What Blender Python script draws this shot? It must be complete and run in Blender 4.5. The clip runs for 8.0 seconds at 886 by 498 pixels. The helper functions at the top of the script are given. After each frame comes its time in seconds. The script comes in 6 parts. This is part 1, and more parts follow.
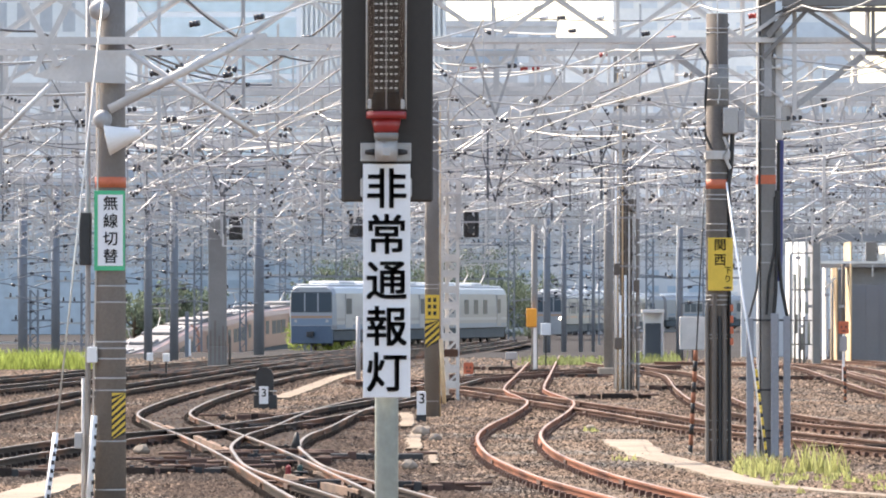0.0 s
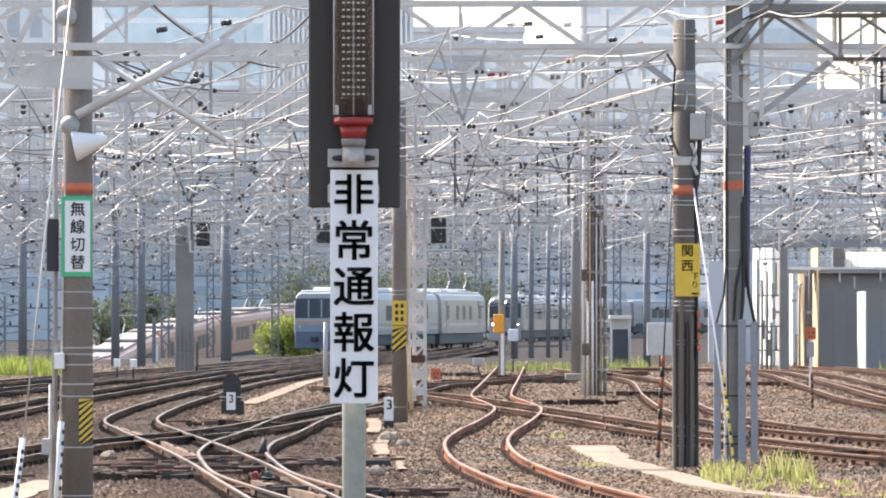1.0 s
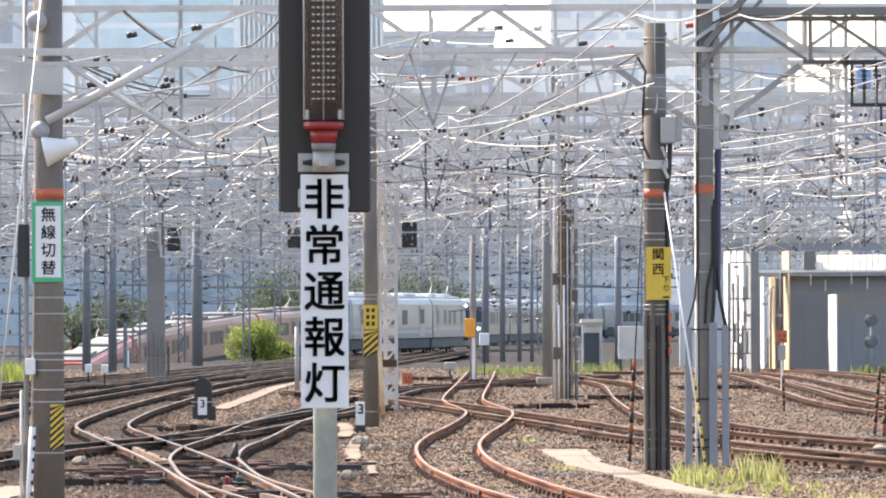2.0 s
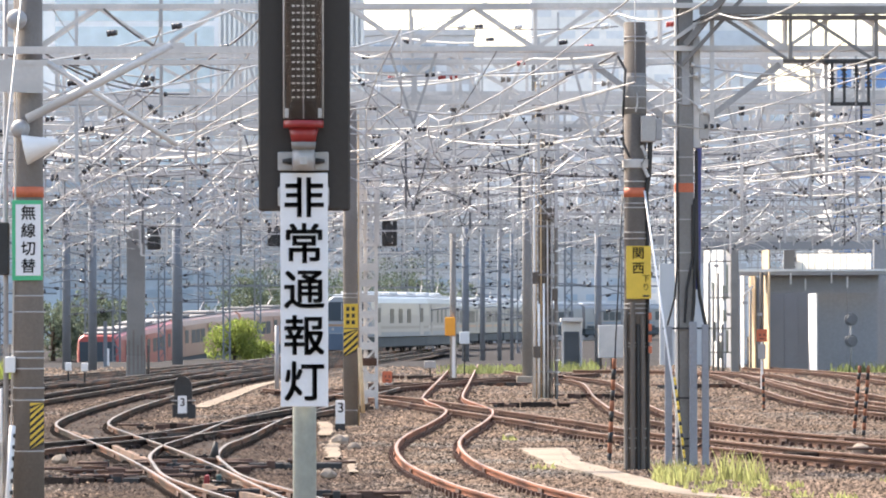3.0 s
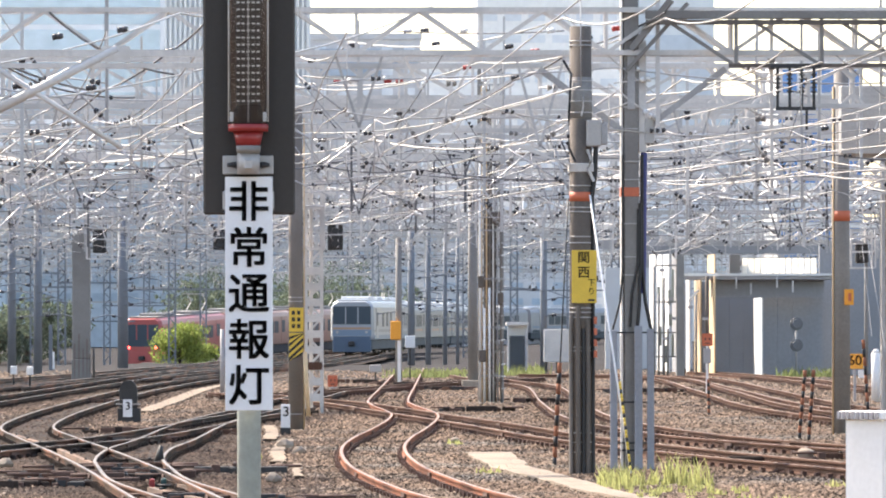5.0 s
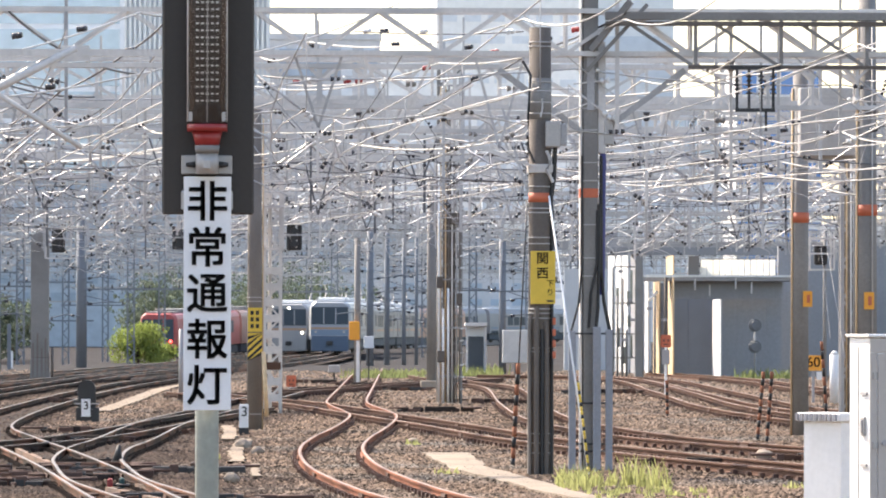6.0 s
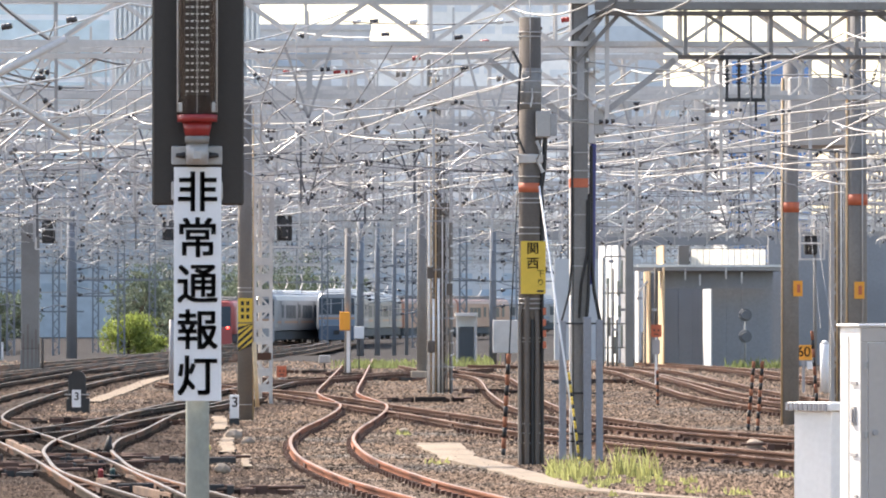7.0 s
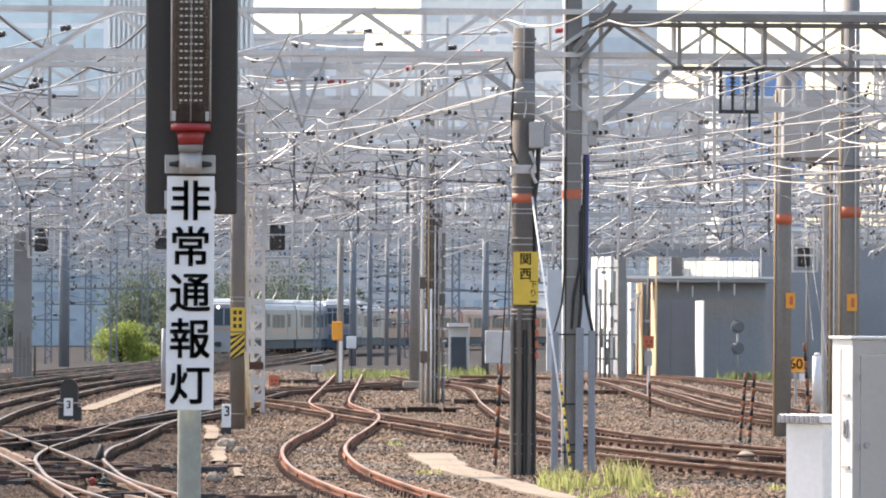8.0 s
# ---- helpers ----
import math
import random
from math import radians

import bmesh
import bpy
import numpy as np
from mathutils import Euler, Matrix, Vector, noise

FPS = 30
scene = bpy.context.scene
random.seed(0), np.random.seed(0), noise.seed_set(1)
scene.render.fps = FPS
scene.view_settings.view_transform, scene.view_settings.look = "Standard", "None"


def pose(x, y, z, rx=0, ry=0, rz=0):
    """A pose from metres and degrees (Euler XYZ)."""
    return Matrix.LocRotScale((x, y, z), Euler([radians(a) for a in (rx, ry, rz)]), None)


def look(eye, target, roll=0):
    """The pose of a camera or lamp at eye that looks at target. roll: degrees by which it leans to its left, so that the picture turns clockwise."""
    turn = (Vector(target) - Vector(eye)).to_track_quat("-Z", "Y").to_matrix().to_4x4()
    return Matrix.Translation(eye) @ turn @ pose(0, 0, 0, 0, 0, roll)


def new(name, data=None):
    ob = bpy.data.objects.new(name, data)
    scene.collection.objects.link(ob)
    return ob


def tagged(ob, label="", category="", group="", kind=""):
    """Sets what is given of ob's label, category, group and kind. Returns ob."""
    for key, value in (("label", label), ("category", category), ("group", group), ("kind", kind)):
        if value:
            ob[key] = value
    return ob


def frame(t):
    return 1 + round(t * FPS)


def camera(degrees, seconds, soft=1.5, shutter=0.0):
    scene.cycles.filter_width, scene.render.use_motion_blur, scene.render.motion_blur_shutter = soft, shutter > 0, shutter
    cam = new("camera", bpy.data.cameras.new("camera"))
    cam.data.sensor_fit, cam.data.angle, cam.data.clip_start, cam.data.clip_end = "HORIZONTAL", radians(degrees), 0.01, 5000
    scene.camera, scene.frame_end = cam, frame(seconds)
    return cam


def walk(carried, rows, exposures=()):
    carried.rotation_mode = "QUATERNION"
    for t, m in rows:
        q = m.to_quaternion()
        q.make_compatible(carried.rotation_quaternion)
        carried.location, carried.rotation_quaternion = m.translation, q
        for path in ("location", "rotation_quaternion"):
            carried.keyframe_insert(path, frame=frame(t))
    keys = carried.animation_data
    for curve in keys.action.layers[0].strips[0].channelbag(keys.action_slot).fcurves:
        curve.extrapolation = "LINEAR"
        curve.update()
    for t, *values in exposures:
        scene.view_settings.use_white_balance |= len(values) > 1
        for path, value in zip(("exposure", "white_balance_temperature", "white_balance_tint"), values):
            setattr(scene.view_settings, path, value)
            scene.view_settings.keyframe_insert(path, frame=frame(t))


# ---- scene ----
# Camera on a stand at the platform's end, swung slowly to the right.
cam = camera(8.97, 8.0, soft=1.95)
EYE = 2.5
SWING = [  # seconds, sideways drift in metres, yaw, pitch, roll in degrees
    (0.0, 0.0000, 0.0000, 0.5730, 0.00),
    (0.5, 0.0000, -0.1415, 0.5145, 0.12),
    (1.0, 0.0000, -0.3317, 0.6331, 0.01),
    (1.5, 0.0011, -0.4767, 0.6812, 0.14),
    (3.0, 0.0044, -0.8245, 0.6618, 0.15),
    (3.5, 0.0055, -0.9293, 0.6721, 0.13),
    (4.0, 0.0066, -1.2210, 0.5220, 0.06),
    (4.2, 0.0070, -1.3092, 0.4607, 0.11),
    (5.3, 0.0095, -1.4633, 0.7552, 0.02),
    (5.5, 0.0099, -1.6925, 0.7489, -0.04),
    (6.0, 0.0110, -1.7928, 0.7065, -0.10),
    (6.5, 0.0110, -1.8810, 0.6022, -0.05),
    (7.0, 0.0110, -1.8908, 0.6073, 0.00),
    (7.5, 0.0110, -1.9956, 0.6738, 0.01),
    (8.0, 0.0110, -1.9670, 0.7116, -0.30),
]
walk(cam, [(t, pose(x, 0, EYE, 90 + pitch, roll, yaw)) for t, x, yaw, pitch, roll in SWING],
     exposures=[(0.0, 1.48, 7250, 14), (1.5, 1.48, 7250, 14), (3.5, 1.53, 7250, 14), (4.2, 1.53, 7250, 14), (5.5, 1.46, 7250, 14), (6.5, 1.36, 7250, 14), (7.5, 1.34, 7250, 14), (8.0, 1.34, 7250, 14)])

# ---- light: high sun from the left and a little ahead, hazy bright sky ----
SUN_AZ, SUN_EL = -40.0, 46.0     # degrees from straight ahead (left is minus), above the horizon
world = bpy.data.worlds.new("world")
scene.world = world
world.use_nodes = True
wn = world.node_tree
sky = wn.nodes.new("ShaderNodeTexSky")
sky.sky_type, sky.sun_disc = "NISHITA", False
sky.sun_elevation, sky.sun_rotation = radians(SUN_EL), radians(SUN_AZ)
sky.air_density, sky.dust_density, sky.ozone_density = 1.1, 1.5, 1.0
back = wn.nodes["Background"]
back.inputs["Strength"].default_value = 0.15
wn.links.new(sky.outputs[0], back.inputs["Color"])
sun_data = bpy.data.lights.new("sun", "SUN")
sun_data.energy, sun_data.angle, sun_data.color = 3.9, radians(0.6), (1.0, 0.94, 0.86)
sun = new("sun", sun_data)
sx = math.sin(radians(SUN_AZ)) * math.cos(radians(SUN_EL))
sy = math.cos(radians(SUN_AZ)) * math.cos(radians(SUN_EL))
sun.matrix_world = look((sx * 50, sy * 50, math.sin(radians(SUN_EL)) * 50), (0, 0, 0))


# ---- materials ----
def mat(name, base, rough=0.7, metal=0.0, scale=3.0, vary=0.18, bump=0.15, fine=40.0, stain=None, emit=0.0, spread=0.0):
    """Two scales of noise on the colour, fine relief, an optional stain colour, and spread from piece to piece."""
    m = bpy.data.materials.new(name)
    m.use_nodes = True
    n, link = m.node_tree.nodes, m.node_tree.links.new
    b = n["Principled BSDF"]
    b.inputs["Roughness"].default_value, b.inputs["Metallic"].default_value = rough, metal
    co = n.new("ShaderNodeTexCoord")
    big, small = n.new("ShaderNodeTexNoise"), n.new("ShaderNodeTexNoise")
    big.inputs["Scale"].default_value, small.inputs["Scale"].default_value = scale, fine
    big.inputs["Detail"].default_value, small.inputs["Detail"].default_value = 5, 3
    link(co.outputs["Object"], big.inputs["Vector"]), link(co.outputs["Object"], small.inputs["Vector"])
    add = n.new("ShaderNodeMath")
    add.operation = "ADD"
    link(big.outputs["Fac"], add.inputs[0]), link(small.outputs["Fac"], add.inputs[1])
    ramp = n.new("ShaderNodeMapRange")
    ramp.inputs["From Min"].default_value, ramp.inputs["From Max"].default_value = 0.65, 1.35
    ramp.inputs["To Min"].default_value, ramp.inputs["To Max"].default_value = 1 - vary, 1 + vary
    link(add.outputs[0], ramp.inputs["Value"])
    hue = n.new("ShaderNodeHueSaturation")
    hue.inputs["Color"].default_value = (*base, 1)
    link(ramp.outputs["Result"], hue.inputs["Value"])
    out = hue.outputs["Color"]
    if stain:
        mix, cut = n.new("ShaderNodeMix"), n.new("ShaderNodeMapRange")
        mix.data_type = "RGBA"
        wide = n.new("ShaderNodeTexNoise")
        wide.inputs["Scale"].default_value, wide.inputs["Detail"].default_value = scale * 0.45, 6
        link(co.outputs["Object"], wide.inputs["Vector"])
        cut.inputs["From Min"].default_value, cut.inputs["From Max"].default_value = 0.48, 0.66
        link(wide.outputs["Fac"], cut.inputs["Value"])
        link(cut.outputs["Result"], mix.inputs["Factor"])
        link(out, mix.inputs["A"])
        mix.inputs["B"].default_value = (*stain, 1)
        out = mix.outputs["Result"]
    if spread:
        geo, sp, h2 = n.new("ShaderNodeNewGeometry"), n.new("ShaderNodeMapRange"), n.new("ShaderNodeHueSaturation")
        sp.inputs["To Min"].default_value, sp.inputs["To Max"].default_value = 1 - spread, 1 + spread
        link(geo.outputs["Random Per Island"], sp.inputs["Value"])
        link(sp.outputs["Result"], h2.inputs["Value"])
        link(out, h2.inputs["Color"])
        out = h2.outputs["Color"]
    link(out, b.inputs["Base Color"])
    if bump:
        bp = n.new("ShaderNodeBump")
        bp.inputs["Strength"].default_value, bp.inputs["Distance"].default_value = bump, 0.02
        link(small.outputs["Fac"], bp.inputs["Height"])
        link(bp.outputs["Normal"], b.inputs["Normal"])
    if emit:
        b.inputs["Emission Color"].default_value = (*base, 1)
        b.inputs["Emission Strength"].default_value = emit
    return m


def leafy(name, base, spread, through_=0.5):
    """Leaves and blades: part of the sunlight comes through them."""
    m = mat(name, base, 0.7, 0, 1.5, 0.3, 0.0, spread=spread)
    n, link = m.node_tree.nodes, m.node_tree.links.new
    b = n["Principled BSDF"]
    tr, mix = n.new("ShaderNodeBsdfTranslucent"), n.new("ShaderNodeMixShader")
    link(b.inputs["Base Color"].links[0].from_socket, tr.inputs["Color"])
    mix.inputs["Fac"].default_value = through_
    link(b.outputs[0], mix.inputs[1]), link(tr.outputs[0], mix.inputs[2])
    link(mix.outputs[0], n["Material Output"].inputs["Surface"])
    return m


def glass_mat(name, base, rough=0.08):
    m = mat(name, base, rough, 0.0, 0.05, 0.15, 0.0, 0.6)
    m.node_tree.nodes["Principled BSDF"].inputs["Specular IOR Level"].default_value = 0.9
    return m


BALLAST = mat("ballast", (0.085, 0.06, 0.045), 0.95, 0, 0.35, 0.3, 1.0, 14.0, (0.12, 0.085, 0.065))
DARK_STONES = mat("oil_stained_stones", (0.075, 0.055, 0.045), 0.9, 0, 0.5, 0.2, 0.3, 30.0, (0.06, 0.05, 0.045), spread=0.6)
DARK_BALLAST = mat("grimy_ballast", (0.04, 0.037, 0.037), 0.95, 0, 0.2, 0.3, 1.0, 8.0, (0.03, 0.028, 0.028))
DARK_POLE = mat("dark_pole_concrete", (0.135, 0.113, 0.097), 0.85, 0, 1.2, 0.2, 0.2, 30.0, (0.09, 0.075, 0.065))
STONES = mat("stones", (0.155, 0.112, 0.084), 0.9, 0, 0.5, 0.2, 0.3, 30.0, (0.135, 0.122, 0.108), spread=0.95)
RUST_DULL = mat("dull_rust_rail", (0.12, 0.068, 0.05), 0.8, 0.1, 0.6, 0.25, 0.2, 30.0, (0.1, 0.06, 0.045))
RUSTY_TOP = mat("rust_dulled_top", (0.25, 0.18, 0.15), 0.7, 0.1, 0.8, 0.15, 0.05, 30.0)
RUST_DARK = mat("dark_rust", (0.1, 0.055, 0.042), 0.8, 0, 2.0, 0.25, 0.2)
SLAT_GREY = mat("grey_guard_paint", (0.28, 0.29, 0.32), 0.7, 0, 1.0, 0.14, 0.1, 20.0)
COLUMN_GREY = mat("weathered_steel_column", (0.23, 0.22, 0.21), 0.75, 0, 1.0, 0.16, 0.15, 20.0, (0.17, 0.155, 0.145))
STREAK = mat("rust_streak", (0.2, 0.165, 0.145), 0.8, 0, 1.0, 0.2, 0.1, 20.0, (0.19, 0.18, 0.17))
OILY = mat("oily_ballast", (0.05, 0.038, 0.032), 0.85, 0, 0.5, 0.3, 1.0, 14.0, (0.032, 0.026, 0.024))
DARK_RAIL = mat("dark_rail", (0.055, 0.042, 0.036), 0.7, 0.1, 0.6, 0.25, 0.2, 30.0, (0.2, 0.1, 0.065))
STAINED = mat("rust_stained_timber", (0.2, 0.125, 0.085), 0.9, 0, 2.0, 0.3, 0.3, 25.0, (0.11, 0.075, 0.058))
RUST = mat("rusty_rail", (0.29, 0.125, 0.078), 0.75, 0.1, 0.6, 0.25, 0.2, 30.0, (0.12, 0.055, 0.04))
RUNNING = mat("running_face", (0.15, 0.135, 0.13), 0.65, 0.1, 0.8, 0.1, 0.05, 30.0)
SLEEPER = mat("sleeper", (0.075, 0.06, 0.05), 0.9, 0, 2.0, 0.3, 0.4, 25.0, spread=0.3)
POLE = mat("pole_concrete", (0.2, 0.175, 0.155), 0.85, 0, 1.2, 0.16, 0.2, 30.0, (0.15, 0.125, 0.11))
GALV = mat("galvanised_steel", (0.43, 0.415, 0.405), 0.55, 0.3, 2.0, 0.14, 0.1, 25.0, (0.4, 0.385, 0.375))
GALV_DULL = mat("dull_galvanised", (0.37, 0.365, 0.37), 0.6, 0.3, 2.0, 0.15, 0.1, 25.0)
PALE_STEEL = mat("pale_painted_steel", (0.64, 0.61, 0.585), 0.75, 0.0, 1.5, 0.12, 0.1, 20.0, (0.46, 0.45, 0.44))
GLINT = mat("bright_drawn_steel", (0.46, 0.46, 0.48), 0.48, 0.6, 2.0, 0.15, 0.05, 25.0)
GRIMY_STEEL = mat("grimy_steel", (0.12, 0.12, 0.13), 0.5, 0.5, 2.0, 0.2, 0.05, 25.0)
WIRE = mat("wire", (0.52, 0.5, 0.47), 0.42, 0.6, 1.0, 0.1, 0.0)
DARK = mat("dark_iron", (0.03, 0.03, 0.032), 0.6, 0, 3.0, 0.25, 0.1)
PORCELAIN = mat("brown_porcelain", (0.045, 0.045, 0.052), 0.25, 0, 5.0, 0.1, 0.0)
WHITE_PORC = mat("white_porcelain", (0.75, 0.75, 0.74), 0.25, 0, 5.0, 0.05, 0.0)
CABLE = mat("black_cable", (0.02, 0.02, 0.022), 0.5, 0, 3.0, 0.2, 0.0)
BLUE_CABLE = mat("blue_cable", (0.04, 0.05, 0.2), 0.5, 0, 3.0, 0.2, 0.0)
SIGN_WHITE = mat("white_sign_sheet", (0.78, 0.78, 0.8), 0.45, 0, 4.0, 0.04, 0.03, 60.0)
LETTER = mat("black_lettering", (0.012, 0.012, 0.014), 0.55, 0, 4.0, 0.1, 0.0)
BOARD = mat("dark_brown_board", (0.03, 0.023, 0.02), 0.55, 0, 2.0, 0.12, 0.05)
RED_PAINT = mat("red_paint", (0.32, 0.03, 0.03), 0.4, 0, 4.0, 0.12, 0.05)
ORANGE = mat("orange_band", (0.55, 0.14, 0.07), 0.6, 0, 5.0, 0.12, 0.05)
ORANGE_BOX = mat("orange_enamel", (0.85, 0.36, 0.04), 0.45, 0, 3.0, 0.1, 0.05)
YELLOW = mat("yellow_sheet", (0.72, 0.48, 0.06), 0.5, 0, 4.0, 0.08, 0.05)
GREEN_EDGE = mat("green_edge", (0.05, 0.45, 0.22), 0.5, 0, 4.0, 0.1, 0.0)
WHITE_BOX = mat("white_cabinet_paint", (0.8, 0.79, 0.78), 0.5, 0, 1.0, 0.06, 0.05, 15.0, (0.7, 0.67, 0.62))
GREY_BOX = mat("grey_cabinet_paint", (0.36, 0.35, 0.36), 0.5, 0, 1.0, 0.06, 0.05, 15.0)
POST_GREY = mat("weathered_post", (0.31, 0.335, 0.305), 0.6, 0.2, 2.0, 0.15, 0.1, 30.0, (0.26, 0.27, 0.23))
SANDY = mat("sandy_slab", (0.23, 0.18, 0.132), 0.95, 0, 1.5, 0.3, 0.5, 25.0, (0.2, 0.15, 0.105))
TEAL = mat("dull_teal", (0.02, 0.07, 0.065), 0.6, 0, 4.0, 0.2, 0.1)
CONCRETE = mat("pale_concrete", (0.345, 0.29, 0.235), 0.9, 0, 0.8, 0.18, 0.4, 25.0, (0.3, 0.25, 0.2))
WALKWAY = mat("worn_walkway", (0.25, 0.2, 0.15), 0.9, 0, 0.8, 0.25, 0.4, 25.0, (0.19, 0.15, 0.11))
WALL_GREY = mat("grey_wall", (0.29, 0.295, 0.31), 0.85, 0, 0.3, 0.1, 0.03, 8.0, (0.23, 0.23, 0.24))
CREAM = mat("cream_column", (0.68, 0.5, 0.31), 0.8, 0, 0.6, 0.15, 0.1, 8.0, (0.5, 0.33, 0.18))
ROOF_SHEET = leafy("translucent_roof_sheet", (0.85, 0.84, 0.8), 0.05, 0.75)
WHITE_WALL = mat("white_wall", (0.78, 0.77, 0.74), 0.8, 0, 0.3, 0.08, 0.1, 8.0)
GRASS = leafy("weeds", (0.34, 0.35, 0.14), 0.55, 0.5)
FAR_GRASS = leafy("tall_grass", (0.19, 0.22, 0.09), 0.5, 0.5)
# greyed green, the haze before the far trees put into the leaf colour
LEAF = leafy("leaves", (0.12, 0.15, 0.105), 0.45, 0.5)
BUSH_LEAF = leafy("bush_leaves", (0.22, 0.27, 0.07), 0.5, 0.55)
BARK = mat("bark", (0.1, 0.075, 0.055), 0.9, 0, 3.0, 0.3, 0.5)
# white and stainless bodies darkened, the shade on them put into the colour
TRAIN_WHITE = mat("train_white_shaded", (0.32, 0.345, 0.38), 0.35, 0.1, 0.4, 0.06, 0.0, 8.0)
TRAIN_STEEL = mat("train_stainless_shaded", (0.29, 0.3, 0.32), 0.45, 0.3, 0.4, 0.08, 0.05, 8.0)
TRAIN_NAVY = mat("train_navy", (0.07, 0.11, 0.17), 0.5, 0, 0.4, 0.1, 0.0, 8.0)
TRAIN_BLUE = mat("train_blue", (0.17, 0.235, 0.32), 0.4, 0, 0.4, 0.08, 0.0, 8.0)
TRAIN_RED = mat("train_red", (0.42, 0.085, 0.08), 0.4, 0, 0.4, 0.1, 0.0, 8.0)
# red turned pinkish, haze and sunlight being put into the colour
TRAIN_PINK = mat("train_hazed_red", (0.4, 0.23, 0.175), 0.45, 0, 0.4, 0.1, 0.0, 8.0)
# roof made paler than the bodies to carry the sunlight on it
TRAIN_ROOF = mat("train_roof_sunlit", (0.66, 0.67, 0.68), 0.5, 0, 0.5, 0.12, 0.1, 8.0)
TRAIN_UNDER = mat("train_underframe", (0.06, 0.075, 0.09), 0.7, 0, 1.0, 0.2, 0.1)
TRAIN_ROOF_DULL = mat("train_roof_dull", (0.2, 0.19, 0.185), 0.7, 0, 0.5, 0.2, 0.1, 8.0)
TRAIN_ORANGE = mat("train_orange_stripe", (0.4, 0.24, 0.16), 0.4, 0, 0.4, 0.08, 0.0)
WINDOW = glass_mat("window_glass", (0.05, 0.07, 0.09), 0.4)
WINDOW.node_tree.nodes["Principled BSDF"].inputs["Specular IOR Level"].default_value = 0.25
LIGHT_ON = mat("lit_headlamp", (1.0, 0.9, 0.72), 0.3, 0, 1, 0, 0, emit=7.0)
TAIL_ON = mat("lit_tail_lamp", (1.0, 0.06, 0.05), 0.3, 0, 1, 0, 0, emit=6.0)
TOWER_GLASS = glass_mat("tower_glass", (0.42, 0.54, 0.62), 0.15)
TOWER_WHITE = mat("tower_cladding", (0.84, 0.83, 0.81), 0.6, 0, 0.05, 0.08, 0.0, 1.0)
TOWER_GREY = mat("tower_grey", (0.54, 0.54, 0.55), 0.7, 0, 0.05, 0.1, 0.0, 1.0)
TOWER_PALE = mat("tower_pale_blue", (0.68, 0.71, 0.74), 0.6, 0, 0.05, 0.08, 0.0, 1.0)
# low blocks behind the sidings carry the blue haze in these two colours
BLOCK_BLUE = mat("hazed_blue_block", (0.47, 0.53, 0.58), 0.7, 0, 0.05, 0.15, 0.0, 1.0)
BLOCK_PANE = mat("hazed_blue_pane", (0.36, 0.43, 0.5), 0.4, 0, 0.05, 0.15, 0.0, 1.0)
# grey for the cabinet front's shade, and for its side seam
CABINET_SHADE_SEAM = mat("warm_grey_shade_and_seam", (0.47, 0.43, 0.4), 0.5, 0, 1.0, 0.06, 0.05, 15.0, (0.43, 0.39, 0.36))
# signal black lifted to grey, with distance haze put into the colour
HAZE_DARK = mat("hazed_signal_black", (0.15, 0.155, 0.165), 0.7, 0, 3.0, 0.2, 0.1)
PANEL_GLASS = glass_mat("blue_grey_glazing", (0.3, 0.37, 0.46), 0.3)
BLUE_GLASS = glass_mat("blue_glass", (0.08, 0.25, 0.6), 0.15)


for m_ in (BALLAST, STONES, DARK_STONES, DARK_BALLAST, OILY, SLEEPER, CONCRETE, RUST, RUST_DULL, DARK_RAIL, BARK):
    m_.node_tree.nodes["Principled BSDF"].inputs["Specular IOR Level"].default_value = 0.08


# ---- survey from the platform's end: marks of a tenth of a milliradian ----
def east(mark, y):
    """x at distance y on a bearing mark; 784 is straight ahead."""
    return (mark - 784) * y / 1e4


def level(mark, y):
    """Height at distance y on an elevation mark; 541 is the eye's own level."""
    return EYE + (541 - mark) * y / 1e4


def foot(mark):
    """Distance of the ground on an elevation mark."""
    return 1e4 * EYE / (mark - 541)


# ---- mesh helpers ----
def mesh_ob(name, bm, material, parent=None, label="", smooth=False):
    me = bpy.data.meshes.new(name)
    if smooth:
        for fc in bm.faces:
            fc.smooth = True
    bm.to_mesh(me)
    bm.free()
    for m in material if isinstance(material, (list, tuple)) else [material]:
        me.materials.append(m)
    ob = new(name, me)
    ob.parent = parent
    if label:
        ob["label"] = label
    return ob


def part(name, bm, material, parent, label="", smooth=False):
    return mesh_ob(name, bm, material, parent, label, smooth)


def thing(name, x, y, z, label, category, group="", kind=""):
    e = new(name)
    e.location = (x, y, z)
    e.empty_display_size = 0.1
    return tagged(e, label, category, group, kind)


def box(bm, x0, x1, y0, y1, z0, z1, bevel=0.0, mi=0):
    r = bmesh.ops.create_cube(bm, size=1.0, matrix=Matrix.LocRotScale(((x0 + x1) / 2, (y0 + y1) / 2, (z0 + z1) / 2), None, (abs(x1 - x0), abs(y1 - y0), abs(z1 - z0))))
    vs = r["verts"]
    faces = {fc for v in vs for fc in v.link_faces}
    for fc in faces:
        fc.material_index = mi
    if bevel:
        bmesh.ops.bevel(bm, geom=list({e for v in vs for e in v.link_edges}), offset=bevel, segments=1, affect="EDGES", material=-1)
    return bm


def boxed(*a, **k):
    return box(bmesh.new(), *a, **k)


def bar(bm, a, b, w, d=None, mi=0):
    """A square bar from a to b."""
    a, b = Vector(a), Vector(b)
    v = b - a
    m = Matrix.Translation((a + b) / 2) @ v.to_track_quat("Z", "Y").to_matrix().to_4x4() @ Matrix.Diagonal((w, d or w, v.length, 1))
    r = bmesh.ops.create_cube(bm, size=1.0, matrix=m)
    if mi:
        for fc in {fc for q in r["verts"] for fc in q.link_faces}:
            fc.material_index = mi
    return bm


